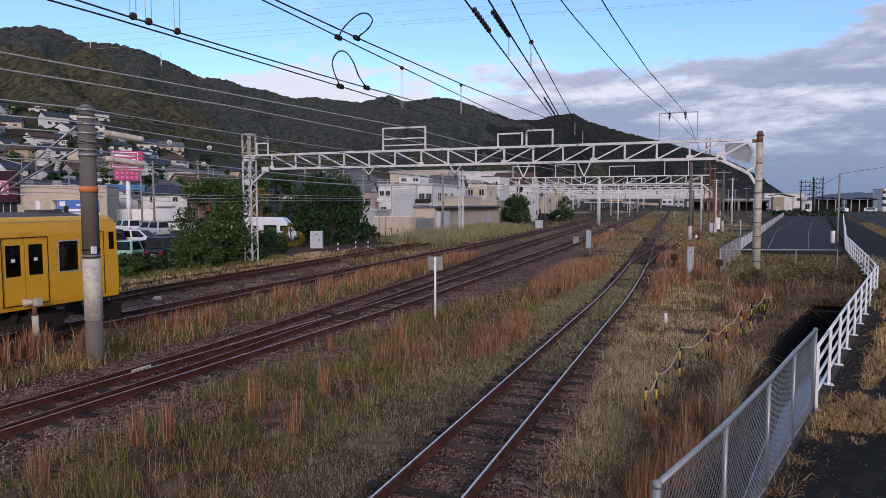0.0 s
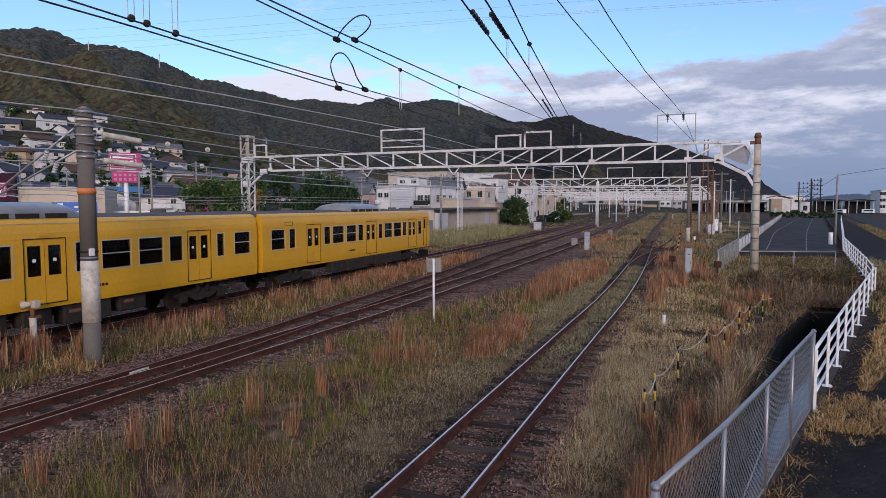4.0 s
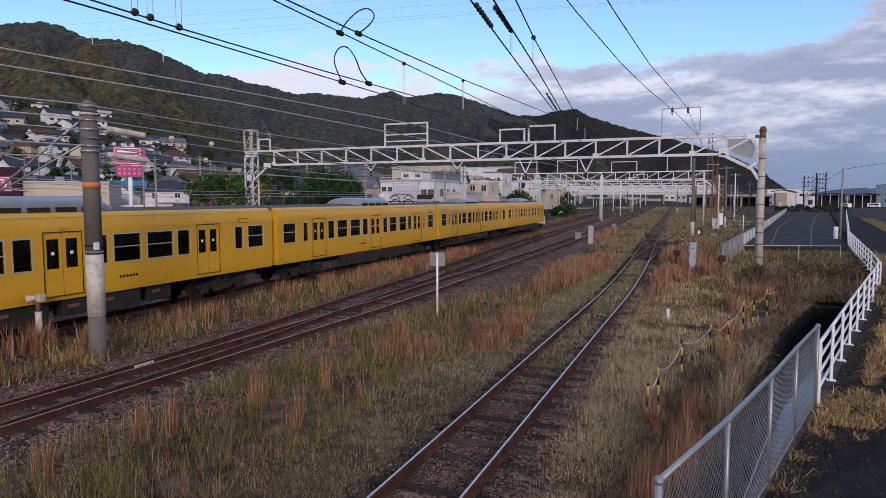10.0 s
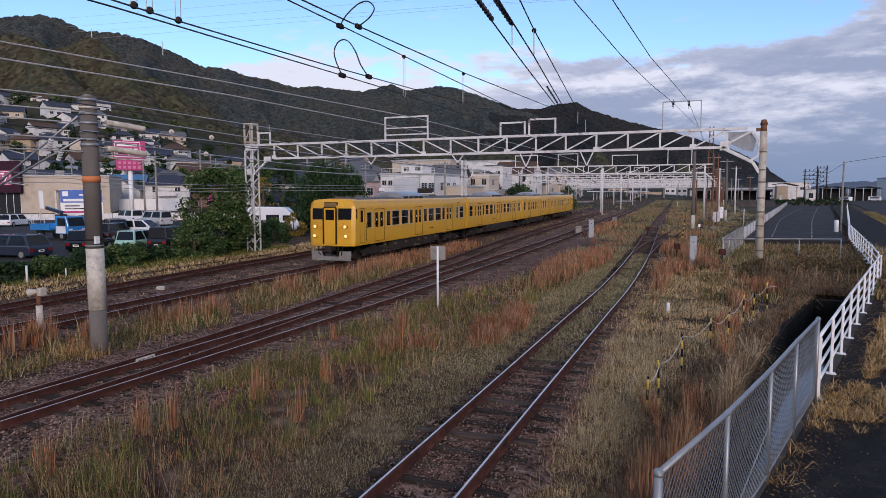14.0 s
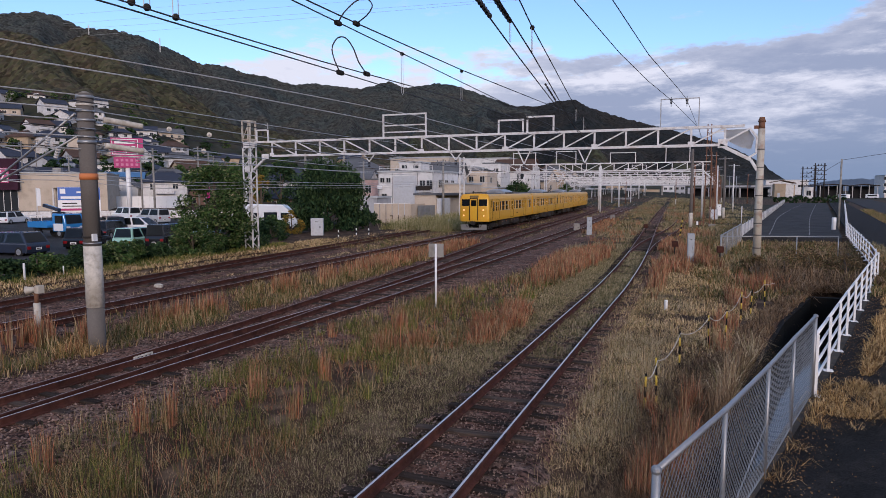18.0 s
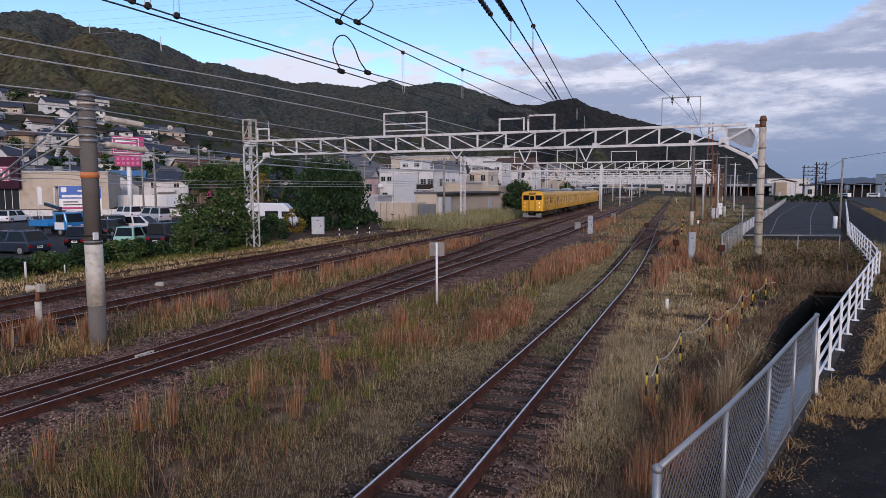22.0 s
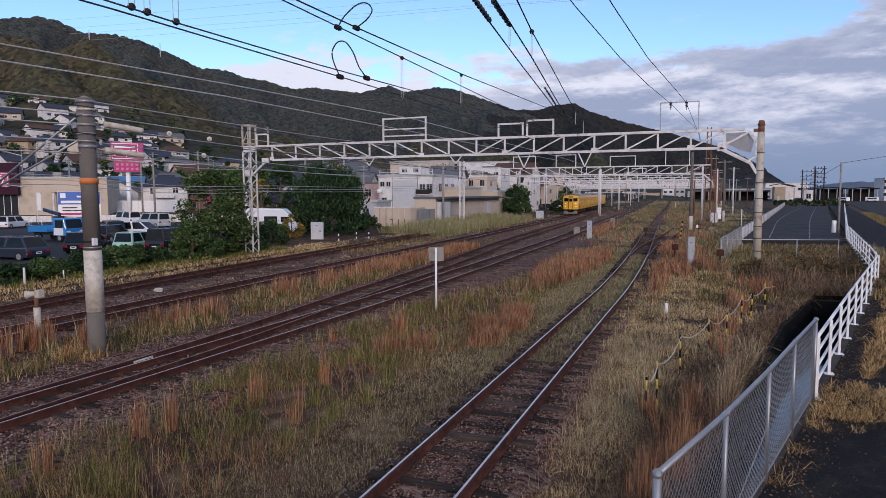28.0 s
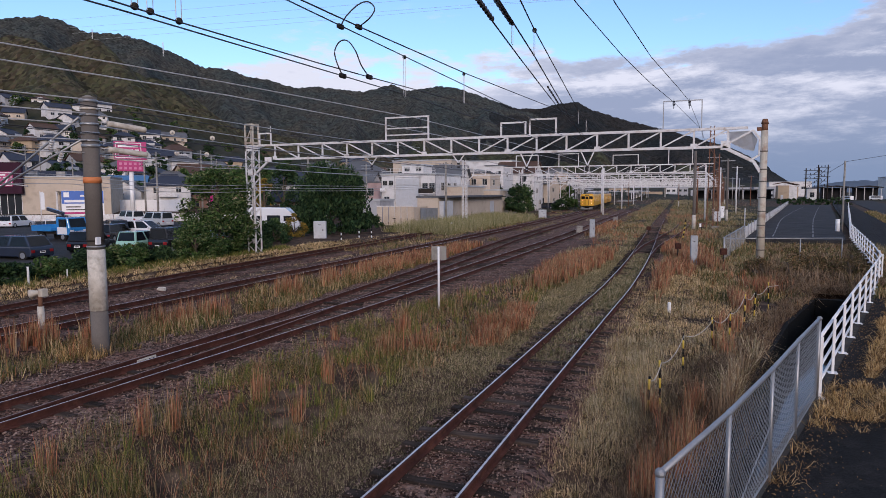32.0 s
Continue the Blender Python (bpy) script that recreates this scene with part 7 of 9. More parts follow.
# low growth over everything
grass("thatch", "short brown thatch over the yard soil", strew(15000, -9.8, 1.0, 3.6, 36, 43, 1.75, 1.2, 0.7, 0.5, 1.4), 12, 0.10, 0.15, M_THATCH, 44, 1.5, 0.6)
grass("thatch", "short dead growth along the edge of the siding", strew(3200, lambda y: -2.6 + 0.0286 * y, lambda y: -1.6 + 0.0286 * y, 4.5, 28, 181, 1.6, 0.6, 0.75, 0.5, 1.4, clear=False), 12, 0.09, 0.12, M_THATCH, 182, 1.5, 0.6)
grass("turf", "short grey-green turf along the siding", strew(26000, lambda y: -6.7 + 0.035 * y, lambda y: -3.7 + 0.02 * y, 3.6, 46, 143, 1.7, 1.2, 0.92, 0.5, 1.4), 12, 0.135, 0.14, M_TURF, 144, 1.7, 0.65, 1.2)
grass("thatch", "short brown thatch beyond the main line", strew(6000, -17.5, -12.9, 5, 50, 45, 1.5, 2.2, 0.8), 10, 0.15, 0.15, M_THATCH, 46, 1.0, 0.5)
grass("low_green", "low green growth along the siding", strew(7000, -6.6, -0.6, 14, 64, 47, 1.3, 3.0, 0.62), 12, 0.17, 0.16, M_TURF, 48, 0.9, 0.5)
# farther off: broader tufts
far_a = strew(16000, -14, 12, 40, 270, 49, 1.5, 7, 0.6)
grass("far_grass", "straw and olive grass across the far yard", far_a, 9, 0.38, 0.35, M_TURF, 50, 0.5, 0.3, 1.2)
grass("far_grass", "olive grass across the far yard", strew(9000, -26, 6, 40, 210, 51, 1.4, 6, 0.5), 9, 0.45, 0.35, M_OLIVE, 52, 0.5, 0.3, 1.2)
grass("far_red", "red-brown grass across the far yard", strew(3400, -10, 3, 42, 170, 53, 1.2, 8, 0.33), 10, 0.6, 0.3, M_RED, 54, 0.3, 0.3, 1.2)
grass("back_grass", "dry grass along the back siding", strew(5000, -27.5, -19.9, 8, 70, 55, 1.3, 2.0, 0.5), 10, 0.17, 0.2, M_STRAW, 56, 0.9, 0.5)
grass("thatch", "short brown thatch round the back siding", strew(7000, -27.8, -19.9, 8, 60, 155, 1.3, 2.0, 0.8), 10, 0.08, 0.2, M_THATCH, 156, 1.3, 0.6)
grass("bed_weeds", "low weeds between the rails of the far siding", strew(15000, -5.2, 1.0, 24, 150, 157, 1.5, 1.6, 0.72, clear=False), 9, 0.14, 0.2, M_TURF, 158, 1.2, 0.6)
grass("bed_weeds", "low dry weeds between the rails of the siding", strew(5200, lambda y: np.interp(y, SY, SX) - 0.5, lambda y: np.interp(y, SY, SX) + 0.5, 15, 44, 161, 0.8, 0.9, 0.6, clear=False), 9, 0.28, 0.14, M_TURF, 162, 1.4, 0.6)
grass("golden_grass", "golden dead grass tufts round the foot of the concrete pole", strew(60, -14.7, -13.62, 11.2, 12.1, 163, 1.0, 0.4, 0.75, 0.5, 1.1, clear=False), 16, 0.62, 0.12, M_GOLD, 164, 0.35, 0.3, 0.8)
grass("tall_weeds", "tall yellow-green weeds beside the warehouse", strew(2600, -29.5, -22.0, 60, 100, 57, 1.0, 4, 0.85, 0.5, 1.3), 18, 1.15, 0.4, M_FLUFF, 59, 0.5, 0.3, 1.2)
grass("far_thatch", "low brown growth over the far yard and its tracks", strew(22000, lambda y: -16 - 0.10 * y, lambda y: 2 + 0.09 * y, 45, 330, 161, 1.3, 5.0, 0.8, clear=False), 7, 0.09, 0.4, M_THATCH, 162, 1.2, 0.5, 1.6)
# golden tufts along the path
grass("golden_grass", "golden dead weeds sprawled at the foot of the fence",
      np.concatenate([strew(520, 2.35, 3.75, 12.0, 14.0, 61, 1.0, 0.35, 0.55, 0.3, 1.2, clear=False), strew(160, lambda y: path_left(y) + 0.08, lambda y: path_left(y) + 0.4, 8.6, 13.4, 67, 1.0, 0.4, 0.5, 0.3, 1.0, clear=False),
                      strew(60, 2.2, 4.6, 11.2, 14.2, 68, 1.0, 0.5, 0.6, 0.3, 0.8, clear=False)]), 9, 0.24, 0.11, M_GOLD, 62, 1.7, 0.6)
grass("golden_grass", "golden and green grass strip along a crack in the path",
      strew(1900, lambda y: path_left(y) + 0.62 + 0.09 * np.sin(y * 1.7), lambda y: path_left(y) + 0.86 + 0.12 * np.sin(y * 1.1 + 1), 13.8, 46, 63, 1.2, 0.7, 0.66, 0.3, 1.2, clear=False), 8, 0.24, 0.10, M_GOLD, 64, 1.2, 0.5)
grass("verge_grass", "green and dry grass at the path's far edge",
      strew(900, lambda y: path_left(y) + 4.5, lambda y: path_left(y) + 6.2, 40, 140, 65, 1.5, 2.0, 0.8, clear=False), 20, 0.5, 0.3, M_OLIVE, 66, 0.6, 0.4)

M_LITTER = surface("dry brown leaf litter", (0.22, 0.135, 0.065), 0.9, island=0.6, scale=5, fine=60)
rng_l = np.random.default_rng(71)
y_l = 5 + 22 * rng_l.random(1500) ** 1.3
x_l = path_left(y_l) + 0.1 + np.abs(rng_l.normal(0, 0.35, 1500)) + (rng_l.random(1500) < 0.12) * rng_l.uniform(0, 1.8, 1500)
stones("path_litter", "dry leaves and grit blown along the path's edge", np.stack([x_l, y_l, np.full(1500, 0.157)], -1), 0.014, 72, M_LITTER)

# ---- trees and bushes ----
M_BARK = surface("grey-brown bark", (0.10, 0.08, 0.06), 0.95, scale=4, fine=30, bump=0.5)
M_LEAF = plants("mid green leaves", [(0.038, 0.082, 0.022), (0.09, 0.145, 0.042), (0.022, 0.045, 0.014), (0.17, 0.20, 0.085), (0.055, 0.10, 0.028)])
M_LEAFD = plants("dark green leaves", [(0.018, 0.042, 0.018), (0.036, 0.072, 0.028), (0.065, 0.105, 0.04), (0.012, 0.028, 0.013)])
M_LEAFY = plants("yellow autumn leaves", [(0.30, 0.19, 0.03), (0.22, 0.16, 0.03), (0.10, 0.10, 0.03), (0.36, 0.24, 0.05)])


def leaf_cloud(clumps, per, size, seed, hang=0.0):
    """Small leaves round clump centres (x, y, z, r)."""
    rng = np.random.default_rng(seed)
    c = np.repeat(np.array(clumps, float), per, axis=0)
    k = len(c)
    d = rng.normal(size=(k, 3))
    d /= np.linalg.norm(d, axis=1, keepdims=True)
    r = c[:, 3] * rng.random(k) ** 0.45
    p = c[:, :3] + d * r[:, None] * (1, 1, 0.8)
    p[:, 2] -= hang * rng.random(k) ** 2 * c[:, 3]
    a = rng.normal(size=(k, 3))
    a[:, 2] *= 0.6 if not hang else 1.0
    a /= np.linalg.norm(a, axis=1, keepdims=True)
    if hang:
        a[:, 2] -= 1.2
        a /= np.linalg.norm(a, axis=1, keepdims=True)
    b = np.cross(a, rng.normal(size=(k, 3)))
    b /= np.linalg.norm(b, axis=1, keepdims=True)
    s = size * rng.uniform(0.6, 1.4, (k, 1))
    v = np.stack([p - a * s, p + b * s * 0.45, p + a * s, p - b * s * 0.45], 1)
    v[:, :, 2] = np.maximum(v[:, :, 2], 0.0)
    return v.reshape(-1, 3), (np.arange(4)[None] + 4 * np.arange(k)[:, None])


def tree(name, label, x, y, z, height, radius, seed, leaf, per=130, size=0.10, clumps=40, hang=0.0, low=0.25, squash=1.0, category="tree", shape=0, limbs=9):
    rng = random.Random(seed)
    t = thing(name, label, category, pose(x, y, z))
    bm = bmesh.new()
    tube(bm, [(0, 0, -0.3), (0.05, 0.05, height * 0.25), (0.1, -0.05, height * 0.5), (0.0, 0.05, height * 0.85)], 0.04 * height * 0.5 + 0.04, 8, r2=0.03)
    trunk = part("trunk", bm, M_BARK, t)
    centres = []
    for k in range(clumps):
        a = rng.uniform(0, 6.283)
        u = rng.uniform(low, 1.0)
        prof = math.sin(math.pi * min(1, 0.12 + 0.88 * (u - low) / (1 - low)) ** 0.8) ** 0.7 if not (hang or shape) else math.sqrt(max(0.05, 1 - (u * 0.95) ** 3))
        r = radius * prof * rng.uniform(0.45, 1.0)
        centres.append((r * math.cos(a), r * math.sin(a) * squash, height * u * 0.93, radius * rng.uniform(0.2, 0.36)))
    for k in range(limbs):
        cx, cy, cz, _ = centres[k * len(centres) // limbs]
        bm = bmesh.new()
        z0 = max(0.1, cz * 0.45)
        tube(bm, [(0.03, 0, z0), (cx * 0.5, cy * 0.5, (z0 + cz) / 2 + 0.15), (cx, cy, cz)], 0.012 * height, 5, r2=0.012)
        part("limb", bm, M_BARK, trunk)
    v, f = leaf_cloud(centres, per, size, seed, hang)
    ob = mesh_from_arrays("crown", v, f, leaf)
    ob.parent = t
    return t


M_WITHERED = plants("withered brown leaves", [(0.10, 0.07, 0.035), (0.17, 0.11, 0.055), (0.055, 0.042, 0.022), (0.25, 0.17, 0.09), (0.09, 0.085, 0.03)])
for k, (x, y, h, r) in enumerate(((4.4, 33.5, 1.1, 1.0), (5.6, 34.8, 1.3, 1.2), (6.9, 33.8, 1.2, 1.0), (7.6, 36.5, 1.3, 1.1), (3.4, 35.5, 0.9, 0.9), (6.0, 38.5, 1.1, 1.2))):
    tree("dead_shrub", "brown withered shrub on the ditch bank", x, y, -0.3, h, r, 640 + k, M_WITHERED, 60, 0.06, 16, 0.0, 0.08, category="shrub", limbs=8)
tree("broadleaf_tree", "bushy green tree with pale seed heads beside the back siding", -28.4, 33.8, -0.2, 5.9, 2.55, 3, M_LEAF, 200, 0.11, 62, 0.0, 0.05, shape=1)
tree("seed_shrub", "shrub with pale seed heads beside the back siding", -28.2, 31.4, -0.2, 2.6, 1.6, 4, M_LEAF, 160, 0.09, 22, 0.0, 0.05, category="shrub")
tree("creeper_bush", "green creeper bush climbing a gantry post", -28.2, 36.6, -0.2, 2.0, 1.4, 5, M_LEAFD, 170, 0.10, 24, 0.0, 0.05, category="shrub")
tree("weeping_tree", "dark weeping evergreen tree behind a cabinet", -34.6, 58.0, -0.1, 7.3, 3.9, 6, M_LEAFD, 190, 0.19, 80, 0.9, 0.05)
tree("green_bush", "dark green bush by a wall", -36.0, 66.5, -0.1, 2.4, 1.7, 7, M_LEAFD, 130, 0.12, 22, 0.0, 0.05, category="shrub")
tree("green_bush", "dark green bush by a wall", -33.4, 64.5, -0.1, 1.9, 1.5, 8, M_LEAFD, 130, 0.12, 20, 0.0, 0.05, category="shrub")
tree("yellow_bush", "yellowing shrub beside a van", -34.2, 51.0, -0.1, 2.2, 1.2, 9, M_LEAFY, 120, 0.09, 18, 0.0, 0.05, category="shrub")
for k, (x, y, h, r) in enumerate(((-58, 84, 8.5, 3.6), (-66, 88, 9.5, 4.2), (-52, 86, 7.0, 3.2), (-74, 94, 9.0, 4.0))):
    tree("broadleaf_tree", "tall dark green tree behind the old wooden house", x, y, -0.1, h, r, 610 + k, M_LEAFD if k % 2 == 0 else M_LEAF, 110, 0.24, 34, 0.0, 0.12, limbs=5)
tree("yellow_tree", "slim yellowing tree behind the gantry post", -44.0, 60.0, 0, 6.0, 1.3, 10, M_LEAFY, 110, 0.13, 16, 0.0, 0.3)
for k, (x, y, h, r) in enumerate(((-46, 56, 4.5, 2.4), (-37.2, 51.5, 1.5, 1.5), (-35.4, 48, 1.5, 1.4), (-31.5, 44, 1.6, 1.5), (-33, 46.5, 1.8, 1.6))):
    tree("green_bush", "dark green shrub along the car park edge", x, y, -0.1, h, r, 20 + k, M_LEAFD if k % 2 else M_LEAF, 110, 0.11, 20, 0.0, 0.05, category="shrub")
rb = random.Random(5)
for k in range(19):
    y = 9 + k * 1.45
    tree("hedge_bush", "thick green bank bush below the car park", -28.2 - 0.9 * rb.random() - 0.03 * k, y, -0.25, rb.uniform(0.95, 1.4) * (0.55 if k in (10, 15) else 1), rb.uniform(1.1, 1.6), 40 + k, M_LEAFD if k % 3 else M_LEAF, 130, 0.095, 22, 0.0, 0.03, category="shrub", shape=1, limbs=5)
grass("bank_grass", "dry grass along the foot of the bank", strew(2400, -28.0, -25.4, 7, 46, 191, 1.3, 1.2, 0.75), 12, 0.26, 0.2, M_STRAW, 192, 1.0, 0.5, 1.0)
grass("bank_grass", "green weeds along the foot of the bank", strew(1500, -28.6, -26.6, 7, 40, 193, 1.3, 1.2, 0.6), 12, 0.4, 0.2, M_GREENB, 194, 0.8, 0.4, 1.0)
# a clipped hedge closes the far end of the right-hand lot
for k in range(10):
    tree("lot_hedge", "dark clipped hedge bush behind the empty lot", 25.5 + k * 1.95, 212 + k * 0.6, 0.0, rb.uniform(1.7, 2.2), rb.uniform(1.3, 1.6), 300 + k, M_LEAFD, 60, 0.2, 12, 0.0, 0.05, category="hedge", shape=1, limbs=3)
for k, (x, y, h, r) in enumerate(((-32.8, 131, 6.2, 3.4), (-34.5, 139, 5.2, 3.0), (-37, 128, 6.0, 3), (-33, 190, 6.0, 3.2), (-28.3, 113, 5.6, 2.5), (-28.8, 119, 5.0, 2.4), (-27.5, 150, 2.2, 2.2), (-29, 170, 2.4, 2.4))):
    tree("broadleaf_tree" if h > 4 else "green_bush", "dark green tree behind the warehouse" if h > 4 else "green bush beside the line", x, y, -0.1, h, r, 70 + k, M_LEAFD if k % 2 == 0 else M_LEAF, 120, 0.2, 26, 0.0, 0.08, category="tree" if h > 4 else "shrub")

# ---- vehicles in the car park ----
M_TYRE = surface("tyre rubber", (0.02, 0.02, 0.02), 0.85)
M_RIM = surface("alloy rim", (0.45, 0.45, 0.46), 0.35, 0.8, mottle=0.1)
M_CARGLASS = surface("dark car glass", (0.02, 0.024, 0.028), 0.08, mottle=0.2, bump=0)
M_TAIL = surface("red tail lamp glass", (0.22, 0.01, 0.012), 0.2, mottle=0.1)
M_HEAD = surface("headlamp glass", (0.65, 0.66, 0.68), 0.12, mottle=0.1)


def paint(name, c):
    m = surface(name, c, 0.22, other=tuple(v * 0.92 for v in c), mottle=0.15, scale=1, fine=40, bump=0.0)
    m.node_tree.nodes["Principled BSDF"].inputs["Coat Weight"].default_value = 0.6
    return m


def car(label, x, y, turn, colour, L=3.6, w=1.55, h=1.5, hood=0.8, boot=0.25, roof_in=0.35, z=-0.08, name="parked_car"):
    """A car along local y, nose to +y."""
    c = thing(name, label, "car", pose(x, y, z, 0, 0, turn), group="parked cars")
    belt, sill = h * 0.56, 0.22
    y0, y1 = -L / 2, L / 2
    bm = bmesh.new()
    low = [(y0 + 0.03, sill), (y1 - 0.03, sill), (y1, sill + 0.25), (y1 - 0.06, belt - 0.14), (y1 - hood, belt), (y0 + 0.05, belt), (y0, belt - 0.2), (y0, sill + 0.2)]
    prism(bm, low, -w / 2, w / 2, axis="x")
    rounded(bm, 0.07, 3)
    part("body", bm, colour, c)
    cab = [(y0 + 0.06, belt - 0.02), (y1 - hood, belt - 0.02), (y1 - hood - roof_in - 0.35, h), (y0 + boot, h)]
    bm = bmesh.new()
    a = [bm.verts.new((-w / 2 + (0.03 if zz < h else 0.16), yy, zz)) for yy, zz in cab]
    b = [bm.verts.new((w / 2 - (0.03 if zz < h else 0.16), yy, zz)) for yy, zz in cab]
    for i in range(4):
        bm.faces.new((a[i], a[(i + 1) % 4], b[(i + 1) % 4], b[i]))
    bm.faces.new(a[::-1])
    bm.faces.new(b)
    rounded(bm, 0.05, 2)
    part("cabin", bm, colour, c)

    def lerp_pane(q, push):
        bm2 = bmesh.new()
        v = [bm2.verts.new(p) for p in q]
        f = bm2.faces.new(v)
        n = (v[1].co - v[0].co).cross(v[2].co - v[0].co).normalized()
        mid = sum((p.co for p in v), Vector()) / 4
        if n.dot(mid - Vector((0, 0, belt))) < 0:
            n = -n
        for p in v:
            p.co = mid + (p.co - mid) * 0.86 + n * push
        bmesh.ops.solidify(bm2, geom=[f], thickness=0.006)
        return bm2
    xw, xr = w / 2 - 0.03, w / 2 - 0.16
    for name2, q in (("windscreen", [(-xw, cab[1][0], belt), (xw, cab[1][0], belt), (xr, cab[2][0], h), (-xr, cab[2][0], h)]),
                     ("rear_window", [(-xw, cab[0][0], belt), (xw, cab[0][0], belt), (xr, cab[3][0], h), (-xr, cab[3][0], h)])):
        part(name2, lerp_pane(q, 0.012), M_CARGLASS, c)
    ym = (cab[0][0] + cab[1][0]) / 2 + 0.05
    yt = (cab[3][0] + cab[2][0]) / 2
    for s in (-1, 1):
        for q in ([(s * xw, cab[0][0] + 0.05, belt), (s * xw, ym, belt), (s * xr, yt, h), (s * xr, cab[3][0] + 0.05, h)],
                  [(s * xw, ym, belt), (s * xw, cab[1][0] - 0.1, belt), (s * xr, cab[2][0], h), (s * xr, yt, h)]):
            part("side_window", lerp_pane(q, 0.012), M_CARGLASS, c)
        for yy, mat, nm in ((y0 - 0.004, M_TAIL, "tail_lamp"), (y1 + 0.004, M_HEAD, "headlamp")):
            bm = bmesh.new()
            xx = s * (w / 2 - 0.2)
            dz = belt - 0.28
            box(bm, xx - 0.13, xx + 0.13, yy - (0.02 if yy > 0 else 0.01), yy + (0.01 if yy > 0 else 0.02), dz - 0.09, dz + 0.09)
            rounded(bm, 0.008, 1)
            part(nm, bm, mat, c)
        bm = bmesh.new()
        box(bm, s * w / 2 - 0.0 if s < 0 else s * w / 2, s * w / 2 + s * 0.16 if s > 0 else s * w / 2, cab[1][0] - 0.35, cab[1][0] - 0.25, belt + 0.02, belt + 0.16) if s > 0 else box(
            bm, s * w / 2 - 0.16, s * w / 2, cab[1][0] - 0.35, cab[1][0] - 0.25, belt + 0.02, belt + 0.16)
        part("door_mirror", bm, colour, c)
        for yy in (y0 + 0.62, y1 - 0.68):
            bm = bmesh.new()
            tube(bm, [(s * (w / 2 - 0.19), yy, 0.3), (s * (w / 2 + 0.012), yy, 0.3)], 0.3, 18)
            t = part("tyre", bm, M_TYRE, c)
            bm = bmesh.new()
            tube(bm, [(s * (w / 2 - 0.0), yy, 0.3), (s * (w / 2 + 0.02), yy, 0.3)], 0.19, 12)
            part("rim", bm, M_RIM, t)
    for yy in (y0 - 0.012, y1 + 0.012):
        bm = bmesh.new()
        box(bm, -0.2, 0.2, yy - 0.006, yy + 0.006, 0.42, 0.56)
        p = part("number_plate", bm, M_STICKER, c)
        bm = bmesh.new()
        box(bm, -0.14, 0.14, yy - 0.009 if yy < 0 else yy + 0.005, yy - 0.005 if yy < 0 else yy + 0.009, 0.46, 0.52)
        part("plate_bar", bm, M_DARKMET, p)
    return c


P_MINT, P_BLACK, P_WHITE = paint("mint green paint", (0.30, 0.52, 0.44)), paint("black paint", (0.008, 0.008, 0.010)), paint("white car paint", (0.72, 0.73, 0.75))
P_NAVY, P_SKY, P_SILVER = paint("dark navy paint", (0.02, 0.028, 0.05)), paint("light blue paint", (0.30, 0.42, 0.55)), paint("silver paint", (0.42, 0.44, 0.46))
for m in (P_BLACK, P_NAVY):
    m.node_tree.nodes["Principled BSDF"].inputs["Coat Weight"].default_value = 0.15
P_BLUE = paint("bright blue truck paint", (0.03, 0.20, 0.50))
car("mint green small hatchback parked tail to the line", -35.7, 34.4, 15, P_MINT, 3.4, 1.48, 1.5, 0.7)
car("black boxy small car parked tail to the line", -34.0, 35.6, 12, P_BLACK, 3.4, 1.48, 1.72, 0.6, 0.12, 0.2)
car("black small car parked tail to the line", -39.3, 33.6, 20, P_BLACK, 3.6, 1.5, 1.5, 0.7)
car("dark navy estate car parked beside the bank", -39.6, 28.2, 95, P_NAVY, 4.5, 1.72, 1.48, 1.1, 0.5)
car("white coupe-like hatchback in the car park", -46.9, 46.0, -76, P_WHITE, 4.4, 1.8, 1.6, 1.1, 0.7, 0.6)
car("light blue small car partly behind a tree", -36.5, 41.2, 95, P_SKY, 3.6, 1.5, 1.5, 0.8)
car("black car behind a white hatchback", -46.5, 42.0, 20, P_BLACK, 4.2, 1.7, 1.5)
car("silver minivan far in the car park", -62, 62.5, 80, P_SILVER, 4.5, 1.7, 1.8, 0.7, 0.15, 0.2)
car("white minivan far in the car park", -70, 66, 75, P_WHITE, 4.5, 1.7, 1.85, 0.7, 0.15, 0.2)
car("white car by the shop", -78, 56, 20, P_WHITE, 4.2, 1.7, 1.5)
car("dark car by the shop", -66, 56, 60, P_BLACK, 4.2, 1.7, 1.5)
car("black minivan under the billboard", -49.3, 44.8, 55, P_BLACK, 4.4, 1.7, 1.7, 0.7, 0.2, 0.2)
car("white van-like car by the far road", -31.5, 168, 80, P_WHITE, 4.4, 1.7, 1.8, 0.6, 0.2, 0.2)
car("dark car by the far road", -33, 160, 80, P_NAVY, 4.2, 1.7, 1.5)


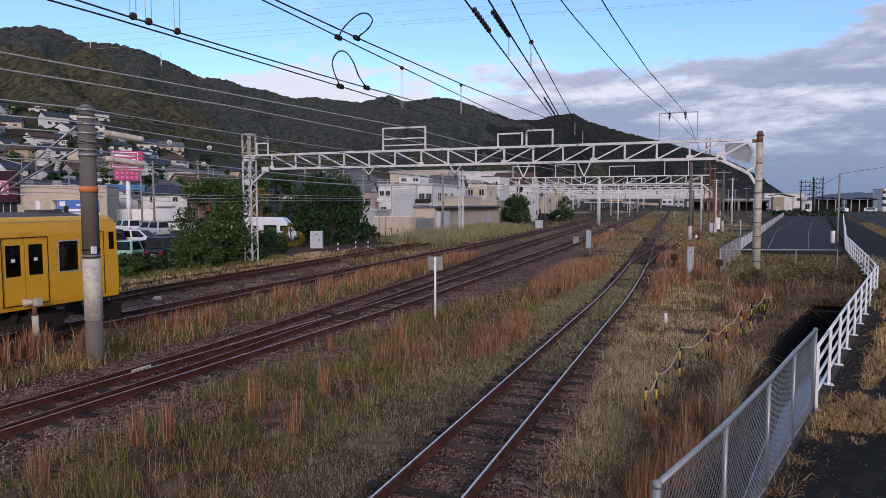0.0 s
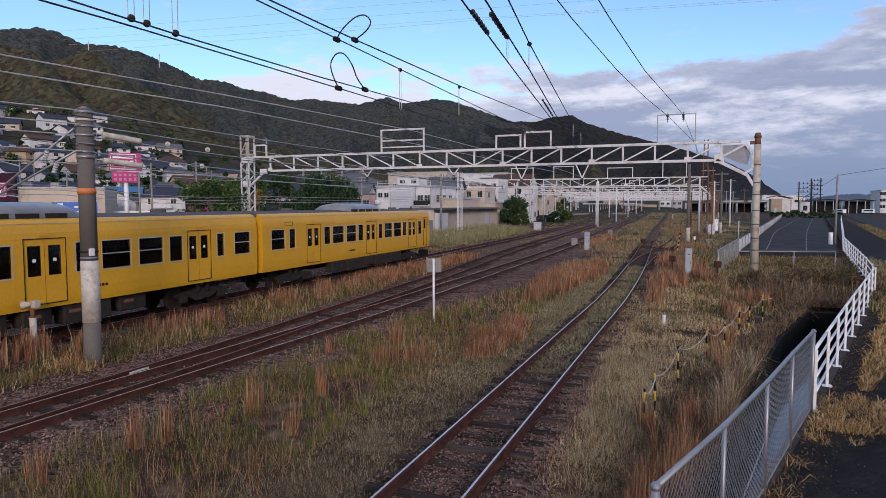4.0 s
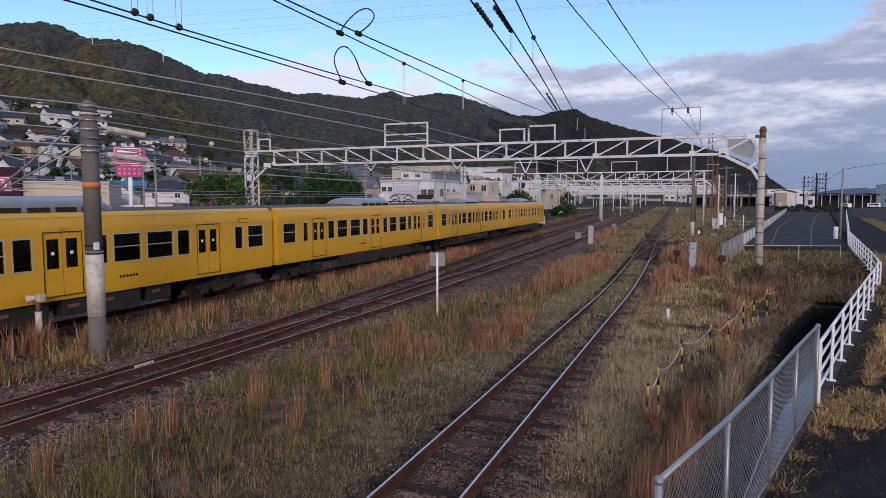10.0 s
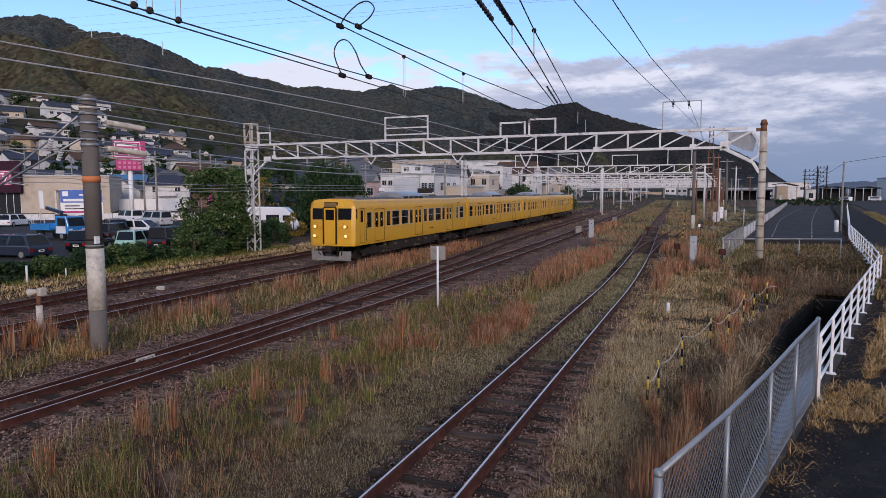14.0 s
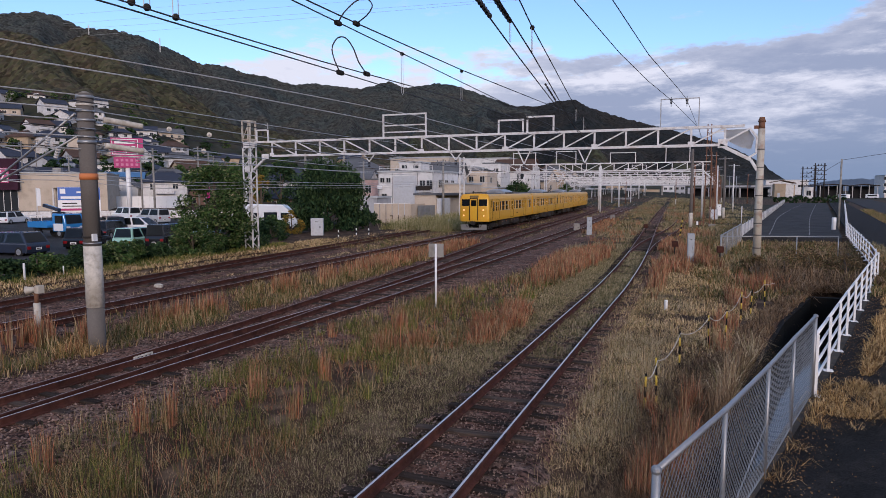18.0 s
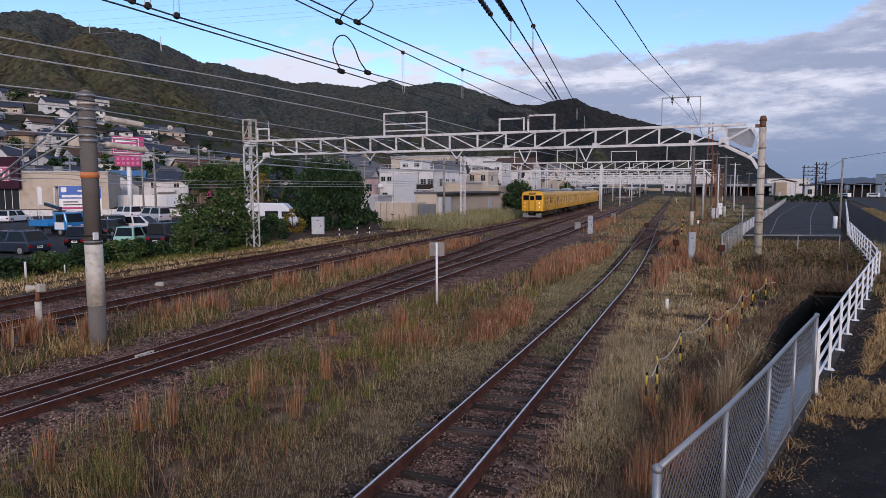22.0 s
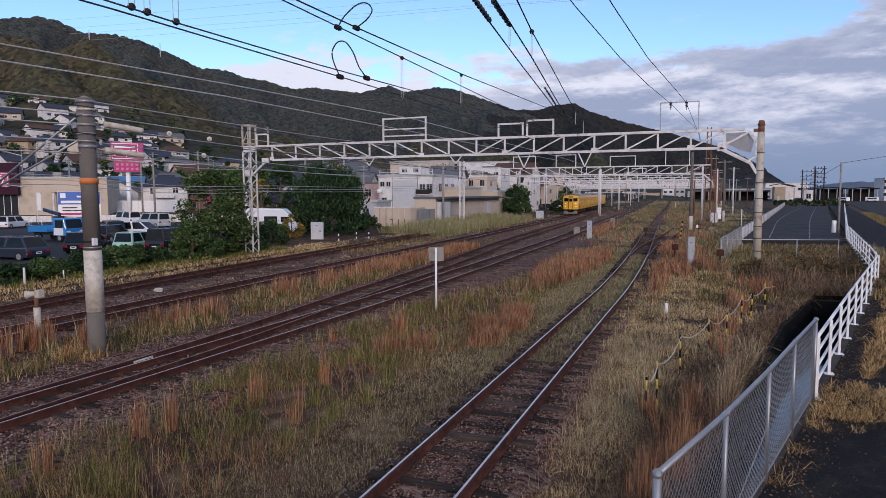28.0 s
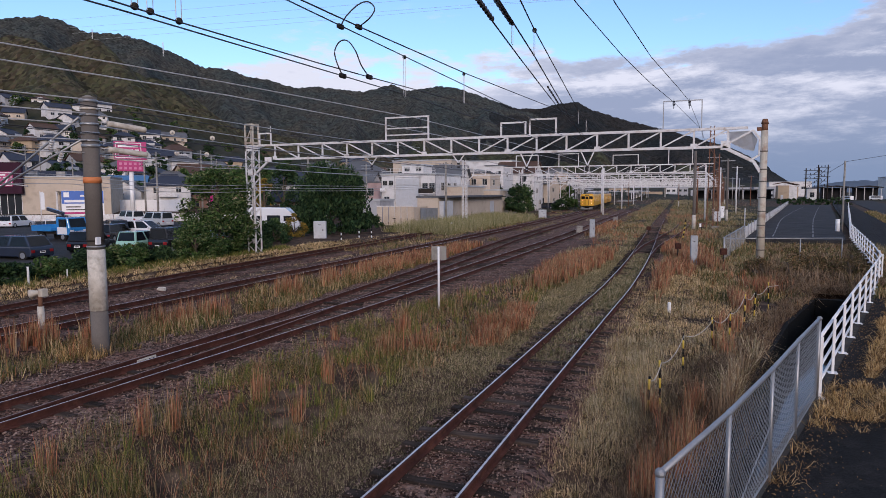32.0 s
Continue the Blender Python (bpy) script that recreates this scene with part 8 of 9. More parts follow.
def flatbed_truck():
    t = thing("crane_truck", "bright blue small truck with a folded crane and low bed", "truck", pose(-51.6, 40.6, -0.05, 0, 0, -92))
    # nose to +y
    bm = bmesh.new()
    prism(bm, [(1.2, 0.55), (2.75, 0.55), (2.8, 1.15), (2.55, 2.05), (1.3, 2.1), (1.2, 2.0)], -0.88, 0.88, axis="x")
    rounded(bm, 0.08, 3)
    part("cab", bm, P_BLUE, t)
    bm = bmesh.new()
    v = [(-0.76, 2.815, 1.22), (0.76, 2.815, 1.22), (0.72, 2.58, 1.95), (-0.72, 2.58, 1.95)]
    bm.faces.new([bm.verts.new(p) for p in v])
    bmesh.ops.solidify(bm, geom=bm.faces[:], thickness=0.01)
    part("windscreen", bm, M_CARGLASS, t)
    for s in (-1, 1):
        bm = bmesh.new()
        box(bm, s * 0.884 - 0.005, s * 0.884 + 0.005, 1.35, 2.5, 0.62, 1.22)
        part("door_panel", bm, P_WHITE, t, "white lower door panel")
        bm = bmesh.new()
        box(bm, s * 0.885 - 0.006, s * 0.885 + 0.006, 1.55, 2.45, 1.25, 1.9)
        part("side_window", bm, M_CARGLASS, t)
        bm = bmesh.new()
        box(bm, s * 0.62 - 0.16, s * 0.62 + 0.16, 2.79, 2.83, 0.78, 1.0)
        part("headlamp", bm, M_HEAD, t)
        bm = bmesh.new()
        box(bm, s * 1.05 - 0.06, s * 1.05 + 0.06, 2.5, 2.58, 1.4, 1.85)
        part("door_mirror", bm, M_BLACK, t)
        for yy in (1.95, -0.8):
            bm = bmesh.new()
            tube(bm, [(s * 0.6, yy, 0.38), (s * 0.86, yy, 0.38)], 0.38, 18)
            tt = part("tyre", bm, M_TYRE, t)
            bm = bmesh.new()
            tube(bm, [(s * 0.85, yy, 0.38), (s * 0.875, yy, 0.38)], 0.2, 12)
            part("rim", bm, M_RIM, tt)
    bm = bmesh.new()
    box(bm, -0.9, 0.9, 2.76, 2.86, 0.42, 0.66)
    b = part("bumper", bm, M_BLACK, t)
    for k in range(8):
        bm = bmesh.new()
        x = -0.86 + k * 0.22
        prism(bm, [(x, 0.44), (x + 0.11, 0.44), (x + 0.2, 0.64), (x + 0.09, 0.64)], 2.862, 2.868)
        part("hazard_stripe", bm, M_YELLOW, b, "yellow hazard stripe")
    bm = bmesh.new()
    box(bm, -0.9, 0.9, -1.9, 0.55, 0.85, 1.0)
    bed = part("bed", bm, P_BLUE, t)
    for x0, x1, y0, y1 in ((-0.9, -0.86, -1.9, 0.55), (0.86, 0.9, -1.9, 0.55), (-0.86, 0.86, -1.9, -1.86)):
        bm = bmesh.new()
        box(bm, x0, x1, y0, y1, 1.0, 1.36)
        part("side_board", bm, P_BLUE, bed)
    bm = bmesh.new()
    bar(bm, (-0.4, 2.6, 0.7), (-0.4, -1.8, 0.7), 0.12, 0.2)
    bar(bm, (0.4, 2.6, 0.7), (0.4, -1.8, 0.7), 0.12, 0.2)
    part("chassis", bm, M_DARKMET, t)
    bm = bmesh.new()
    box(bm, -0.4, 0.4, 0.6, 1.1, 0.9, 2.2)
    cr = part("crane_column", bm, M_DARKMET, t)
    bm = bmesh.new()
    bar(bm, (0.0, 1.0, 2.35), (-0.2, -1.2, 2.75), 0.24, 0.28)
    part("crane_boom", bm, P_NAVY, cr, "folded dark blue crane boom")


flatbed_truck()


def motor_home():
    v = thing("camper_van", "white camper van with a high roof behind the bushes", "van", pose(-38.6, 54.6, -0.1, 0, 0, -70))
    bm = bmesh.new()
    prism(bm, [(-2.6, 0.35), (2.2, 0.35), (2.6, 0.8), (2.5, 1.2), (1.9, 1.95), (1.1, 2.65), (-2.3, 2.72), (-2.6, 2.4)], -0.95, 0.95, axis="x")
    rounded(bm, 0.12, 3)
    part("body", bm, P_WHITE, v)
    for s in (-1, 1):
        for y0, y1, z0, z1 in ((-2.0, -1.2, 1.35, 1.85), (-0.7, 0.6, 1.35, 1.9), (0.95, 1.75, 1.3, 1.85)):
            bm = bmesh.new()
            box(bm, s * 0.955 - 0.006, s * 0.955 + 0.006, y0, y1, z0, z1)
            part("side_window", bm, M_CARGLASS, v)
        for yy in (-1.6, 1.6):
            bm = bmesh.new()
            tube(bm, [(s * 0.75, yy, 0.34), (s * 0.965, yy, 0.34)], 0.34, 16)
            part("tyre", bm, M_TYRE, v)
    bm = bmesh.new()
    q = [(-0.8, 2.46, 1.28), (0.8, 2.46, 1.28), (0.75, 1.98, 1.9), (-0.75, 1.98, 1.9)]
    bm.faces.new([bm.verts.new(p) for p in q])
    bmesh.ops.solidify(bm, geom=bm.faces[:], thickness=0.01)
    part("windscreen", bm, M_CARGLASS, v)
    bm = bmesh.new()
    box(bm, -0.4, 0.4, -1.0, 0.2, 2.72, 2.86)
    part("roof_vent", bm, M_DARKMET, v)


motor_home()

# ---- buildings ----


def wall_paint(name, c, dirt=0.5):
    return surface(name, c, 0.85, other=tuple(v * 0.86 for v in c), mottle=0.3, scale=0.35, fine=6, bump=0.05, dirt=tuple(v * 0.55 for v in c), dirt_amount=dirt)


W_CREAM, W_WHITE, W_GREY = wall_paint("cream wall", (0.54, 0.46, 0.37)), wall_paint("white wall", (0.68, 0.67, 0.66), 0.7), wall_paint("grey wall", (0.40, 0.41, 0.43))
W_PINK, W_TAN, W_BROWN = wall_paint("faded pink wall", (0.50, 0.36, 0.34), 0.8), wall_paint("tan wall", (0.46, 0.36, 0.25)), wall_paint("brown wall", (0.20, 0.13, 0.10))
W_PURPLE = wall_paint("dark purple fascia", (0.05, 0.02, 0.035))
R_BLUE = surface("dark blue-grey roof tiles", (0.040, 0.050, 0.078), 0.7, other=(0.04, 0.045, 0.06), scale=0.5, fine=5, bump=0.4, stretch=(1, 1, 3))
R_BROWN = surface("brown roof tiles", (0.10, 0.062, 0.047), 0.75, scale=0.5, fine=5, bump=0.4)
R_GREY = surface("grey roof sheet", (0.13, 0.135, 0.145), 0.7, scale=0.5, fine=5, bump=0.2)
R_LIGHT = surface("pale roof sheet", (0.45, 0.47, 0.48), 0.55, scale=0.5, fine=5, bump=0.2)
R_TARP = surface("blue roof sheet", (0.05, 0.16, 0.33), 0.5, scale=0.5, fine=5, bump=0.2)
M_PINKSIGN = surface("magenta sign face", (0.40, 0.010, 0.14), 0.4, mottle=0.1, bump=0)
M_BLUESIGN = surface("blue sign face", (0.03, 0.12, 0.45), 0.5, mottle=0.1, bump=0)
M_SIGNPALE = surface("faded pink sign lettering", (0.55, 0.16, 0.32), 0.5, mottle=0.1, bump=0)
M_SIGNWHITE = surface("white sign lettering", (0.8, 0.8, 0.8), 0.5, mottle=0.1, bump=0)


def window_parts(parent, spots, frame_mat=None):
    """Windows (face, u, z, w, h): face 0 looks to -y, 1 to +x, 2 to -x; given by centre x or y, and the wall's plane."""
    for face, plane, u, z, w, h in spots:
        bm, bp = bmesh.new(), bmesh.new()
        t = 0.06
        for u0, u1, z0, z1 in ((u - w / 2 - t, u + w / 2 + t, z + h / 2, z + h / 2 + t), (u - w / 2 - t, u + w / 2 + t, z - h / 2 - t, z - h / 2),
                               (u - w / 2 - t, u - w / 2, z - h / 2, z + h / 2), (u + w / 2, u + w / 2 + t, z - h / 2, z + h / 2), (u - 0.03, u + 0.03, z - h / 2, z + h / 2)):
            if face == 0:
                box(bm, u0, u1, plane - 0.07, plane, z0, z1)
            else:
                s = 1 if face == 1 else -1
                box(bm, min(plane, plane + s * 0.07), max(plane, plane + s * 0.07), u0, u1, z0, z1)
        if face == 0:
            box(bp, u - w / 2, u + w / 2, plane - 0.03, plane - 0.005, z - h / 2, z + h / 2)
        else:
            s = 1 if face == 1 else -1
            box(bp, min(plane + s * 0.005, plane + s * 0.03), max(plane + s * 0.005, plane + s * 0.03), u - w / 2, u + w / 2, z - h / 2, z + h / 2)
        fr = part("window", bm, frame_mat or M_TRIM, parent)
        part("pane", bp, M_DARKWIN, fr)


def house(label, x, y, z, w, d, h, turn, wall, roof, seed=0, hip=False, category="house", storeys=2):
    r = random.Random(seed)
    b = thing("house", label, category, pose(x, y, z, 0, 0, turn), group="houses on the slope")
    bm = bmesh.new()
    o, rise = 0.8, d * 0.30
    if hip:
        box(bm, -w / 2, w / 2, -d / 2, d / 2, -4.0, h)
    else:
        prism(bm, [(-d / 2, -4.0), (d / 2, -4.0), (d / 2, h - 0.02), (0, h + rise - 0.02), (-d / 2, h - 0.02)], -w / 2, w / 2, axis="x")
    part("wall", bm, wall, b)
    bm = bmesh.new()
    if hip:
        e = [(-w / 2 - o, -d / 2 - o, h), (w / 2 + o, -d / 2 - o, h), (w / 2 + o, d / 2 + o, h), (-w / 2 - o, d / 2 + o, h)]
        t = [(-w / 2 + d * 0.35, 0, h + rise), (w / 2 - d * 0.35, 0, h + rise)]
        ev, tv = [bm.verts.new(p) for p in e], [bm.verts.new(p) for p in t]
        for q in ((ev[0], ev[1], tv[1], tv[0]), (ev[1], ev[2], tv[1]), (ev[2], ev[3], tv[0], tv[1]), (ev[3], ev[0], tv[0]), (ev[3], ev[2], ev[1], ev[0])):
            bm.faces.new(q)
    else:
        prism(bm, [(-d / 2 - o, h - 0.12), (-d / 2 - o, h + 0.05), (0, h + rise + 0.17), (d / 2 + o, h + 0.05), (d / 2 + o, h - 0.12), (0, h + rise)], -w / 2 - o * 0.6, w / 2 + o * 0.6, axis="x")
    part("roof", bm, roof, b)
    bm = bmesh.new()
    bar(bm, (-w / 2 + (d * 0.35 if hip else -0.3), 0, h + rise + 0.2), (w / 2 - (d * 0.35 if hip else -0.3), 0, h + rise + 0.2), 0.3, 0.22)
    part("ridge", bm, roof, b)
    spots = []
    for s in range(storeys):
        zz = 1.6 + s * 2.8
        if zz + 0.8 > h:
            break
        n = max(2, int(w / 3.3))
        for k in range(n):
            u = -w / 2 + w * (k + 0.5) / n + r.uniform(-0.3, 0.3)
            spots.append((0, -d / 2, u, zz, r.choice((1.1, 1.6, 1.8)), r.choice((1.0, 1.2, 1.4))))
        spots.append((1, w / 2, r.uniform(-d / 4, d / 4), zz, 1.4, 1.1))
    window_parts(b, spots)
    if r.random() < 0.5:
        bm = bmesh.new()
        ww = w * r.uniform(0.3, 0.6)
        box(bm, -ww / 2, ww / 2, -d / 2 - 1.1, -d / 2, 2.75, 2.9)
        bal = part("balcony", bm, wall, b)
        bm = bmesh.new()
        box(bm, -ww / 2, ww / 2, -d / 2 - 1.1, -d / 2 - 1.04, 2.9, 3.8)
        part("parapet", bm, M_STEELW if r.random() < 0.5 else wall, bal)
    return b


WALLS = (W_CREAM, W_WHITE, W_WHITE, W_GREY, W_TAN, W_WHITE, W_WHITE, W_CREAM, W_GREY)
ROOFS = (R_BLUE, R_BLUE, R_BLUE, R_BROWN, R_GREY, R_BLUE)
NAMES = {"cream wall": "cream", "white wall": "white", "grey wall": "grey", "tan wall": "tan", "brown wall": "brown"}
RNAMES = {"dark blue-grey roof tiles": "blue-grey tiled", "brown roof tiles": "brown tiled", "grey roof sheet": "grey sheet", "pale roof sheet": "pale sheet"}
rt = random.Random(12)


def slope_houses():
    """Rows of houses climbing the slope, by bearing and distance."""
    for row, (r0, a0, a1, step) in enumerate(((172, -58, -41, 3.6), (205, -58, -39, 3.2), (240, -58, -37, 2.8), (278, -58, -36, 2.5), (320, -57, -36, 2.3), (365, -57, -42, 2.1), (405, -57, -47, 2.2))):
        a = a0
        while a < a1:
            r = r0 + rt.uniform(-14, 14)
            az = radians(a + rt.uniform(-0.5, 0.5))
            x, y = math.sin(az) * r, math.cos(az) * r
            z = float(ground_height(np.array([x]), np.array([y]))[0])
            wl, rf = rt.choice(WALLS), rt.choice(ROOFS)
            lab = "%s house with a %s roof on the slope" % (NAMES[wl.name], RNAMES[rf.name])
            house(lab, x, y, z - 0.3, rt.uniform(8, 12), rt.uniform(7, 9), rt.choice((3.0, 3.2, 4.8, 5.2, 5.4)), math.degrees(-az) * 0.5 + rt.choice((0, 25, 60)) + 25 + rt.uniform(-8, 8), wl, rf, rt.randrange(9999), rt.random() < 0.4)
            a += step * rt.uniform(0.62, 1.05)


slope_houses()
# trees between the houses of the slope
for k in range(120):
    a, r = radians(rt.uniform(-58, -33)), rt.uniform(165, 430)
    x, y = math.sin(a) * r, math.cos(a) * r
    tree("slope_tree", "dark green tree among the houses of the slope", x, y, float(ground_height(np.array([x]), np.array([y]))[0]) - 0.3, rt.uniform(4, 8), rt.uniform(2.2, 4.2), 300 + k, M_LEAFD if k % 3 else M_LEAF, 30, 0.5, 18, 0.0, 0.06, limbs=3)


def low_town():
    """The flat town beyond the line, towards the station."""
    for k in range(46):
        a = radians(rt.uniform(-33, -4.5))
        r = rt.uniform(150, 420)
        x, y = math.sin(a) * r, math.cos(a) * r
        if x > -34 - 0.10 * max(0, y - 130) or (y < 130 and x > -56):
            continue
        z = float(ground_height(np.array([x]), np.array([y]))[0])
        wl, rf = rt.choice((W_CREAM, W_WHITE, W_WHITE, W_GREY, W_TAN, W_CREAM)), rt.choice((R_BLUE, R_GREY, R_BROWN, R_GREY))
        house("%s building with a %s roof near the station" % (NAMES[wl.name], RNAMES[rf.name]), x, y, z, rt.uniform(9, 18), rt.uniform(8, 12), rt.choice((4, 5.8, 6, 7, 8.6)), rt.uniform(-30, 50), wl, rf, rt.randrange(9999), rt.random() < 0.4, storeys=3)


low_town()
for args in (("dark-roofed brown house behind the sign", -122, 130, 9, 8, 5.6, 30, W_BROWN, R_BLUE), ("dark-roofed brown house behind the sign", -112, 128, 10, 8, 5.6, 20, W_BROWN, R_BLUE),
             ("blue-roofed low house behind the shop", -140, 130, 12, 9, 6.0, 40, W_WHITE, R_TARP), ("tan house with a blue-grey roof", -96, 128, 9, 8, 5.6, 15, W_TAN, R_BLUE),
             ("old dark wooden house by the trees", -61, 92, 7, 5.5, 2.7, 15, W_BROWN, R_BLUE), ("grey house with a blue-grey roof", -78, 110, 11, 8, 5.8, 30, W_GREY, R_BLUE),
             ("white house with a grey roof behind trees", -68, 125, 10, 8, 6, 10, W_WHITE, R_GREY)):
    house(args[0], args[1], args[2], 0.0, args[3], args[4], args[5], args[6], args[7], args[8], int(args[1] * -7), False)


def block(name, label, category, x0, x1, y0, y1, h, mat, roof_mat, windows=(), z0=-0.3, turn=0.0, parapet=0.25):
    """A flat-roofed building given by its plan."""
    cx, cy = (x0 + x1) / 2, (y0 + y1) / 2
    b = thing(name, label, category, pose(cx, cy, 0, 0, 0, turn))
    bm = bmesh.new()
    box(bm, x0 - cx, x1 - cx, y0 - cy, y1 - cy, z0, h)
    part("wall", bm, mat, b)
    bm = bmesh.new()
    box(bm, x0 - cx - 0.15, x1 - cx + 0.15, y0 - cy - 0.15, y1 - cy + 0.15, h, h + parapet)
    part("roof", bm, roof_mat, b)
    window_parts(b, [(f, (y0 - cy if f == 0 else (x1 - cx if f == 1 else x0 - cx)), u, z, w, hh) for f, u, z, w, hh in windows])
    return b


def drug_store():
    b = block("drug_store", "low cream shop with a dark purple sign fascia", "shop", -13, 9.0, -7, 7, 7.4, W_CREAM, R_LIGHT, [(0, 6.5, 3.2, 1.2, 0.8)])
    b.matrix_basis = pose(-122, 97.0, 0, 0, 0, 38)
    bm = bmesh.new()
    box(bm, -12.8, -4.2, -8.4, -7.0, 4.2, 10.2)
    fa = part("fascia", bm, W_PURPLE, b, "dark purple fascia")
    bm = bmesh.new()
    box(bm, -11.6, -5.6, -8.47, -8.42, 5.6, 8.4)
    s = part("sign_panel", bm, M_PINKSIGN, fa, "magenta sign panel with white edging")
    bm = bmesh.new()
    for z in (5.75, 8.15):
        box(bm, -11.4, -5.8, -8.50, -8.475, z, z + 0.1)
    for x in (-11.4, -5.9):
        box(bm, x, x + 0.1, -8.50, -8.475, 5.75, 8.25)
    part("sign_border", bm, M_SIGNWHITE, s)
    for k in range(4):
        bm = bmesh.new()
        x = -11.0 + k * 1.28
        bar(bm, (x, -8.49, 7.3), (x + 0.85, -8.49, 7.3), 0.02, 0.2)
        bar(bm, (x + 0.8, -8.49, 7.3), (x + 0.3, -8.49, 6.15), 0.02, 0.2)
        part("sign_shape", bm, M_SIGNWHITE, s)
    bm = bmesh.new()
    box(bm, -11.0, -6.8, -8.49, -8.475, 7.65, 7.95)
    part("sign_bar", bm, M_SIGNWHITE, s)
    bm = bmesh.new()
    box(bm, -12.0, -4.6, -7.06, -7.01, 0.2, 4.1)
    gl = part("shop_glass", bm, M_DARKWIN, b)
    for k in range(7):
        bm = bmesh.new()
        box(bm, -12.0 + k * 1.22, -11.92 + k * 1.22, -7.12, -7.07, 0.2, 4.1)
        part("mullion", bm, M_WHITE, gl)
    bm = bmesh.new()
    box(bm, 1.5, 9.2, -9.2, -7.15, 4.6, 5.1)
    part("canopy", bm, W_CREAM, b)
    for x in (1.8, 8.8):
        bm = bmesh.new()
        box(bm, x - 0.15, x + 0.15, -9.0, -8.7, -0.3, 4.6)
        part("canopy_post", bm, W_WHITE, b)
    for k in range(3):
        bm = bmesh.new()
        box(bm, -10 + k * 5, -8.4 + k * 5, -1, 0.4, 7.66, 8.7)
        part("roof_unit", bm, M_AC, b)


drug_store()


def sign_tower():
    s = thing("sign_tower", "tall white pole with a magenta two-part sign", "sign", pose(-89.5, 85.1, 0, 0, 0, 46))
    bm = bmesh.new()
    tube(bm, [(0, 0, -0.3), (0, 0, 9.0)], 0.38, 14)
    part("pole", bm, M_WHITE, s)
    bm = bmesh.new()
    box(bm, -2.5, 2.5, -0.6, 0.6, 9.9, 12.9)
    p = part("sign_box", bm, M_PINKSIGN, s)
    bm = bmesh.new()
    box(bm, -2.1, 2.1, -0.55, 0.55, 7.9, 9.7)
    q = part("lower_sign_box", bm, M_PINKSIGN, s)
    bm = bmesh.new()
    for z in (10.1, 12.6):
        box(bm, -2.3, 1.7, -0.64, -0.605, z, z + 0.12)
    for x in (-2.3, 1.6):
        box(bm, x, x + 0.1, -0.64, -0.605, 10.1, 12.7)
    part("sign_border", bm, M_SIGNWHITE, p)
    for k in range(4):
        bm = bmesh.new()
        x = -2.0 + k * 0.9
        bar(bm, (x, -0.63, 11.5), (x + 0.62, -0.63, 11.5), 0.02, 0.17)
        bar(bm, (x + (0.55 if k % 2 else 0.3), -0.63, 11.5), (x + (0.55 if k % 2 else 0.05), -0.63, 10.45), 0.02, 0.17)
        part("sign_shape", bm, M_SIGNWHITE, p)
    bm = bmesh.new()
    box(bm, -1.9, 1.2, -0.63, -0.61, 11.95, 12.3)
    part("sign_bar", bm, M_SIGNWHITE, p)
    for k in range(5):
        for j in range(2):
            bm = bmesh.new()
            x, z = -1.8 + k * 0.75, 8.2 + j * 0.75
            box(bm, x, x + 0.42, -0.58, -0.56, z, z + 0.42)
            part("sign_bar", bm, M_SIGNPALE, q)


sign_tower()


def billboard():
    b = thing("billboard", "blue and white billboard with bars of lettering on steel legs", "sign", pose(-53.0, 44.6, 0, 0, 0, 44))
    bm = bmesh.new()
    box(bm, -1.75, 1.75, -0.06, 0.06, 2.0, 4.3)
    p = part("panel", bm, M_SIGNWHITE, b)
    bm = bmesh.new()
    box(bm, -1.73, 1.73, -0.075, -0.065, 3.1, 4.28)
    part("blue_field", bm, M_BLUESIGN, p)
    for x0, x1, z0, z1, m in ((-1.5, 1.5, 3.22, 3.45, M_SIGNWHITE), (-0.2, 1.0, 3.75, 3.9, M_SIGNWHITE), (-1.55, -1.1, 3.7, 4.15, M_SIGNWHITE), (-1.4, -0.2, 2.75, 2.85, M_DARKMET), (-1.4, 0.6, 2.5, 2.58, M_DARKMET),
                              (-1.55, 0.5, 2.12, 2.32, M_PINKSIGN), (0.7, 1.5, 2.1, 2.7, M_PINKSIGN)):
        bm = bmesh.new()
        box(bm, x0, x1, -0.09, -0.08, z0, z1)
        part("lettering_bar", bm, m, p)
    for x in (-1.2, 1.2):
        bm = bmesh.new()
        tube(bm, [(x, 0.1, -0.3), (x, 0.1, 4.2)], 0.07, 8)
        part("leg", bm, M_STEEL, b)


billboard()


def panel_fence(name, label, a, b, h, n, mat, z0=-0.2):
    f = thing(name, label, "fence")
    for k in range(n):
        p = [a[i] + (b[i] - a[i]) * k / n for i in (0, 1)]
        q = [a[i] + (b[i] - a[i]) * (k + 0.97) / n for i in (0, 1)]
        bm = bmesh.new()
        bar(bm, (*p, z0 + h / 2), (*q, z0 + h / 2), 0.06, h)
        part("panel", bm, mat, f)


panel_fence("white_panel_fence", "white panel fence behind the car park", (-118, 104), (-104, 112), 3.0, 14, M_WHITE)
panel_fence("guard_fence", "white guard rail fence at the car park's far side", (-99, 63), (-74, 83), 1.1, 16, M_STEELW)
panel_fence("guard_fence", "white guard rail fence at the car park's far side", (-78, 72), (-58, 90), 1.0, 12, M_STEELW)
strip("car_park", "grey asphalt car park of the shop", "car park", lambda y: -100 + 0.0 * y, lambda y: -31.2 - 0.12 * abs(y - 30), [10, 20, 30, 40, 50, 60, 72], -0.02, M_LOT, 0.1)


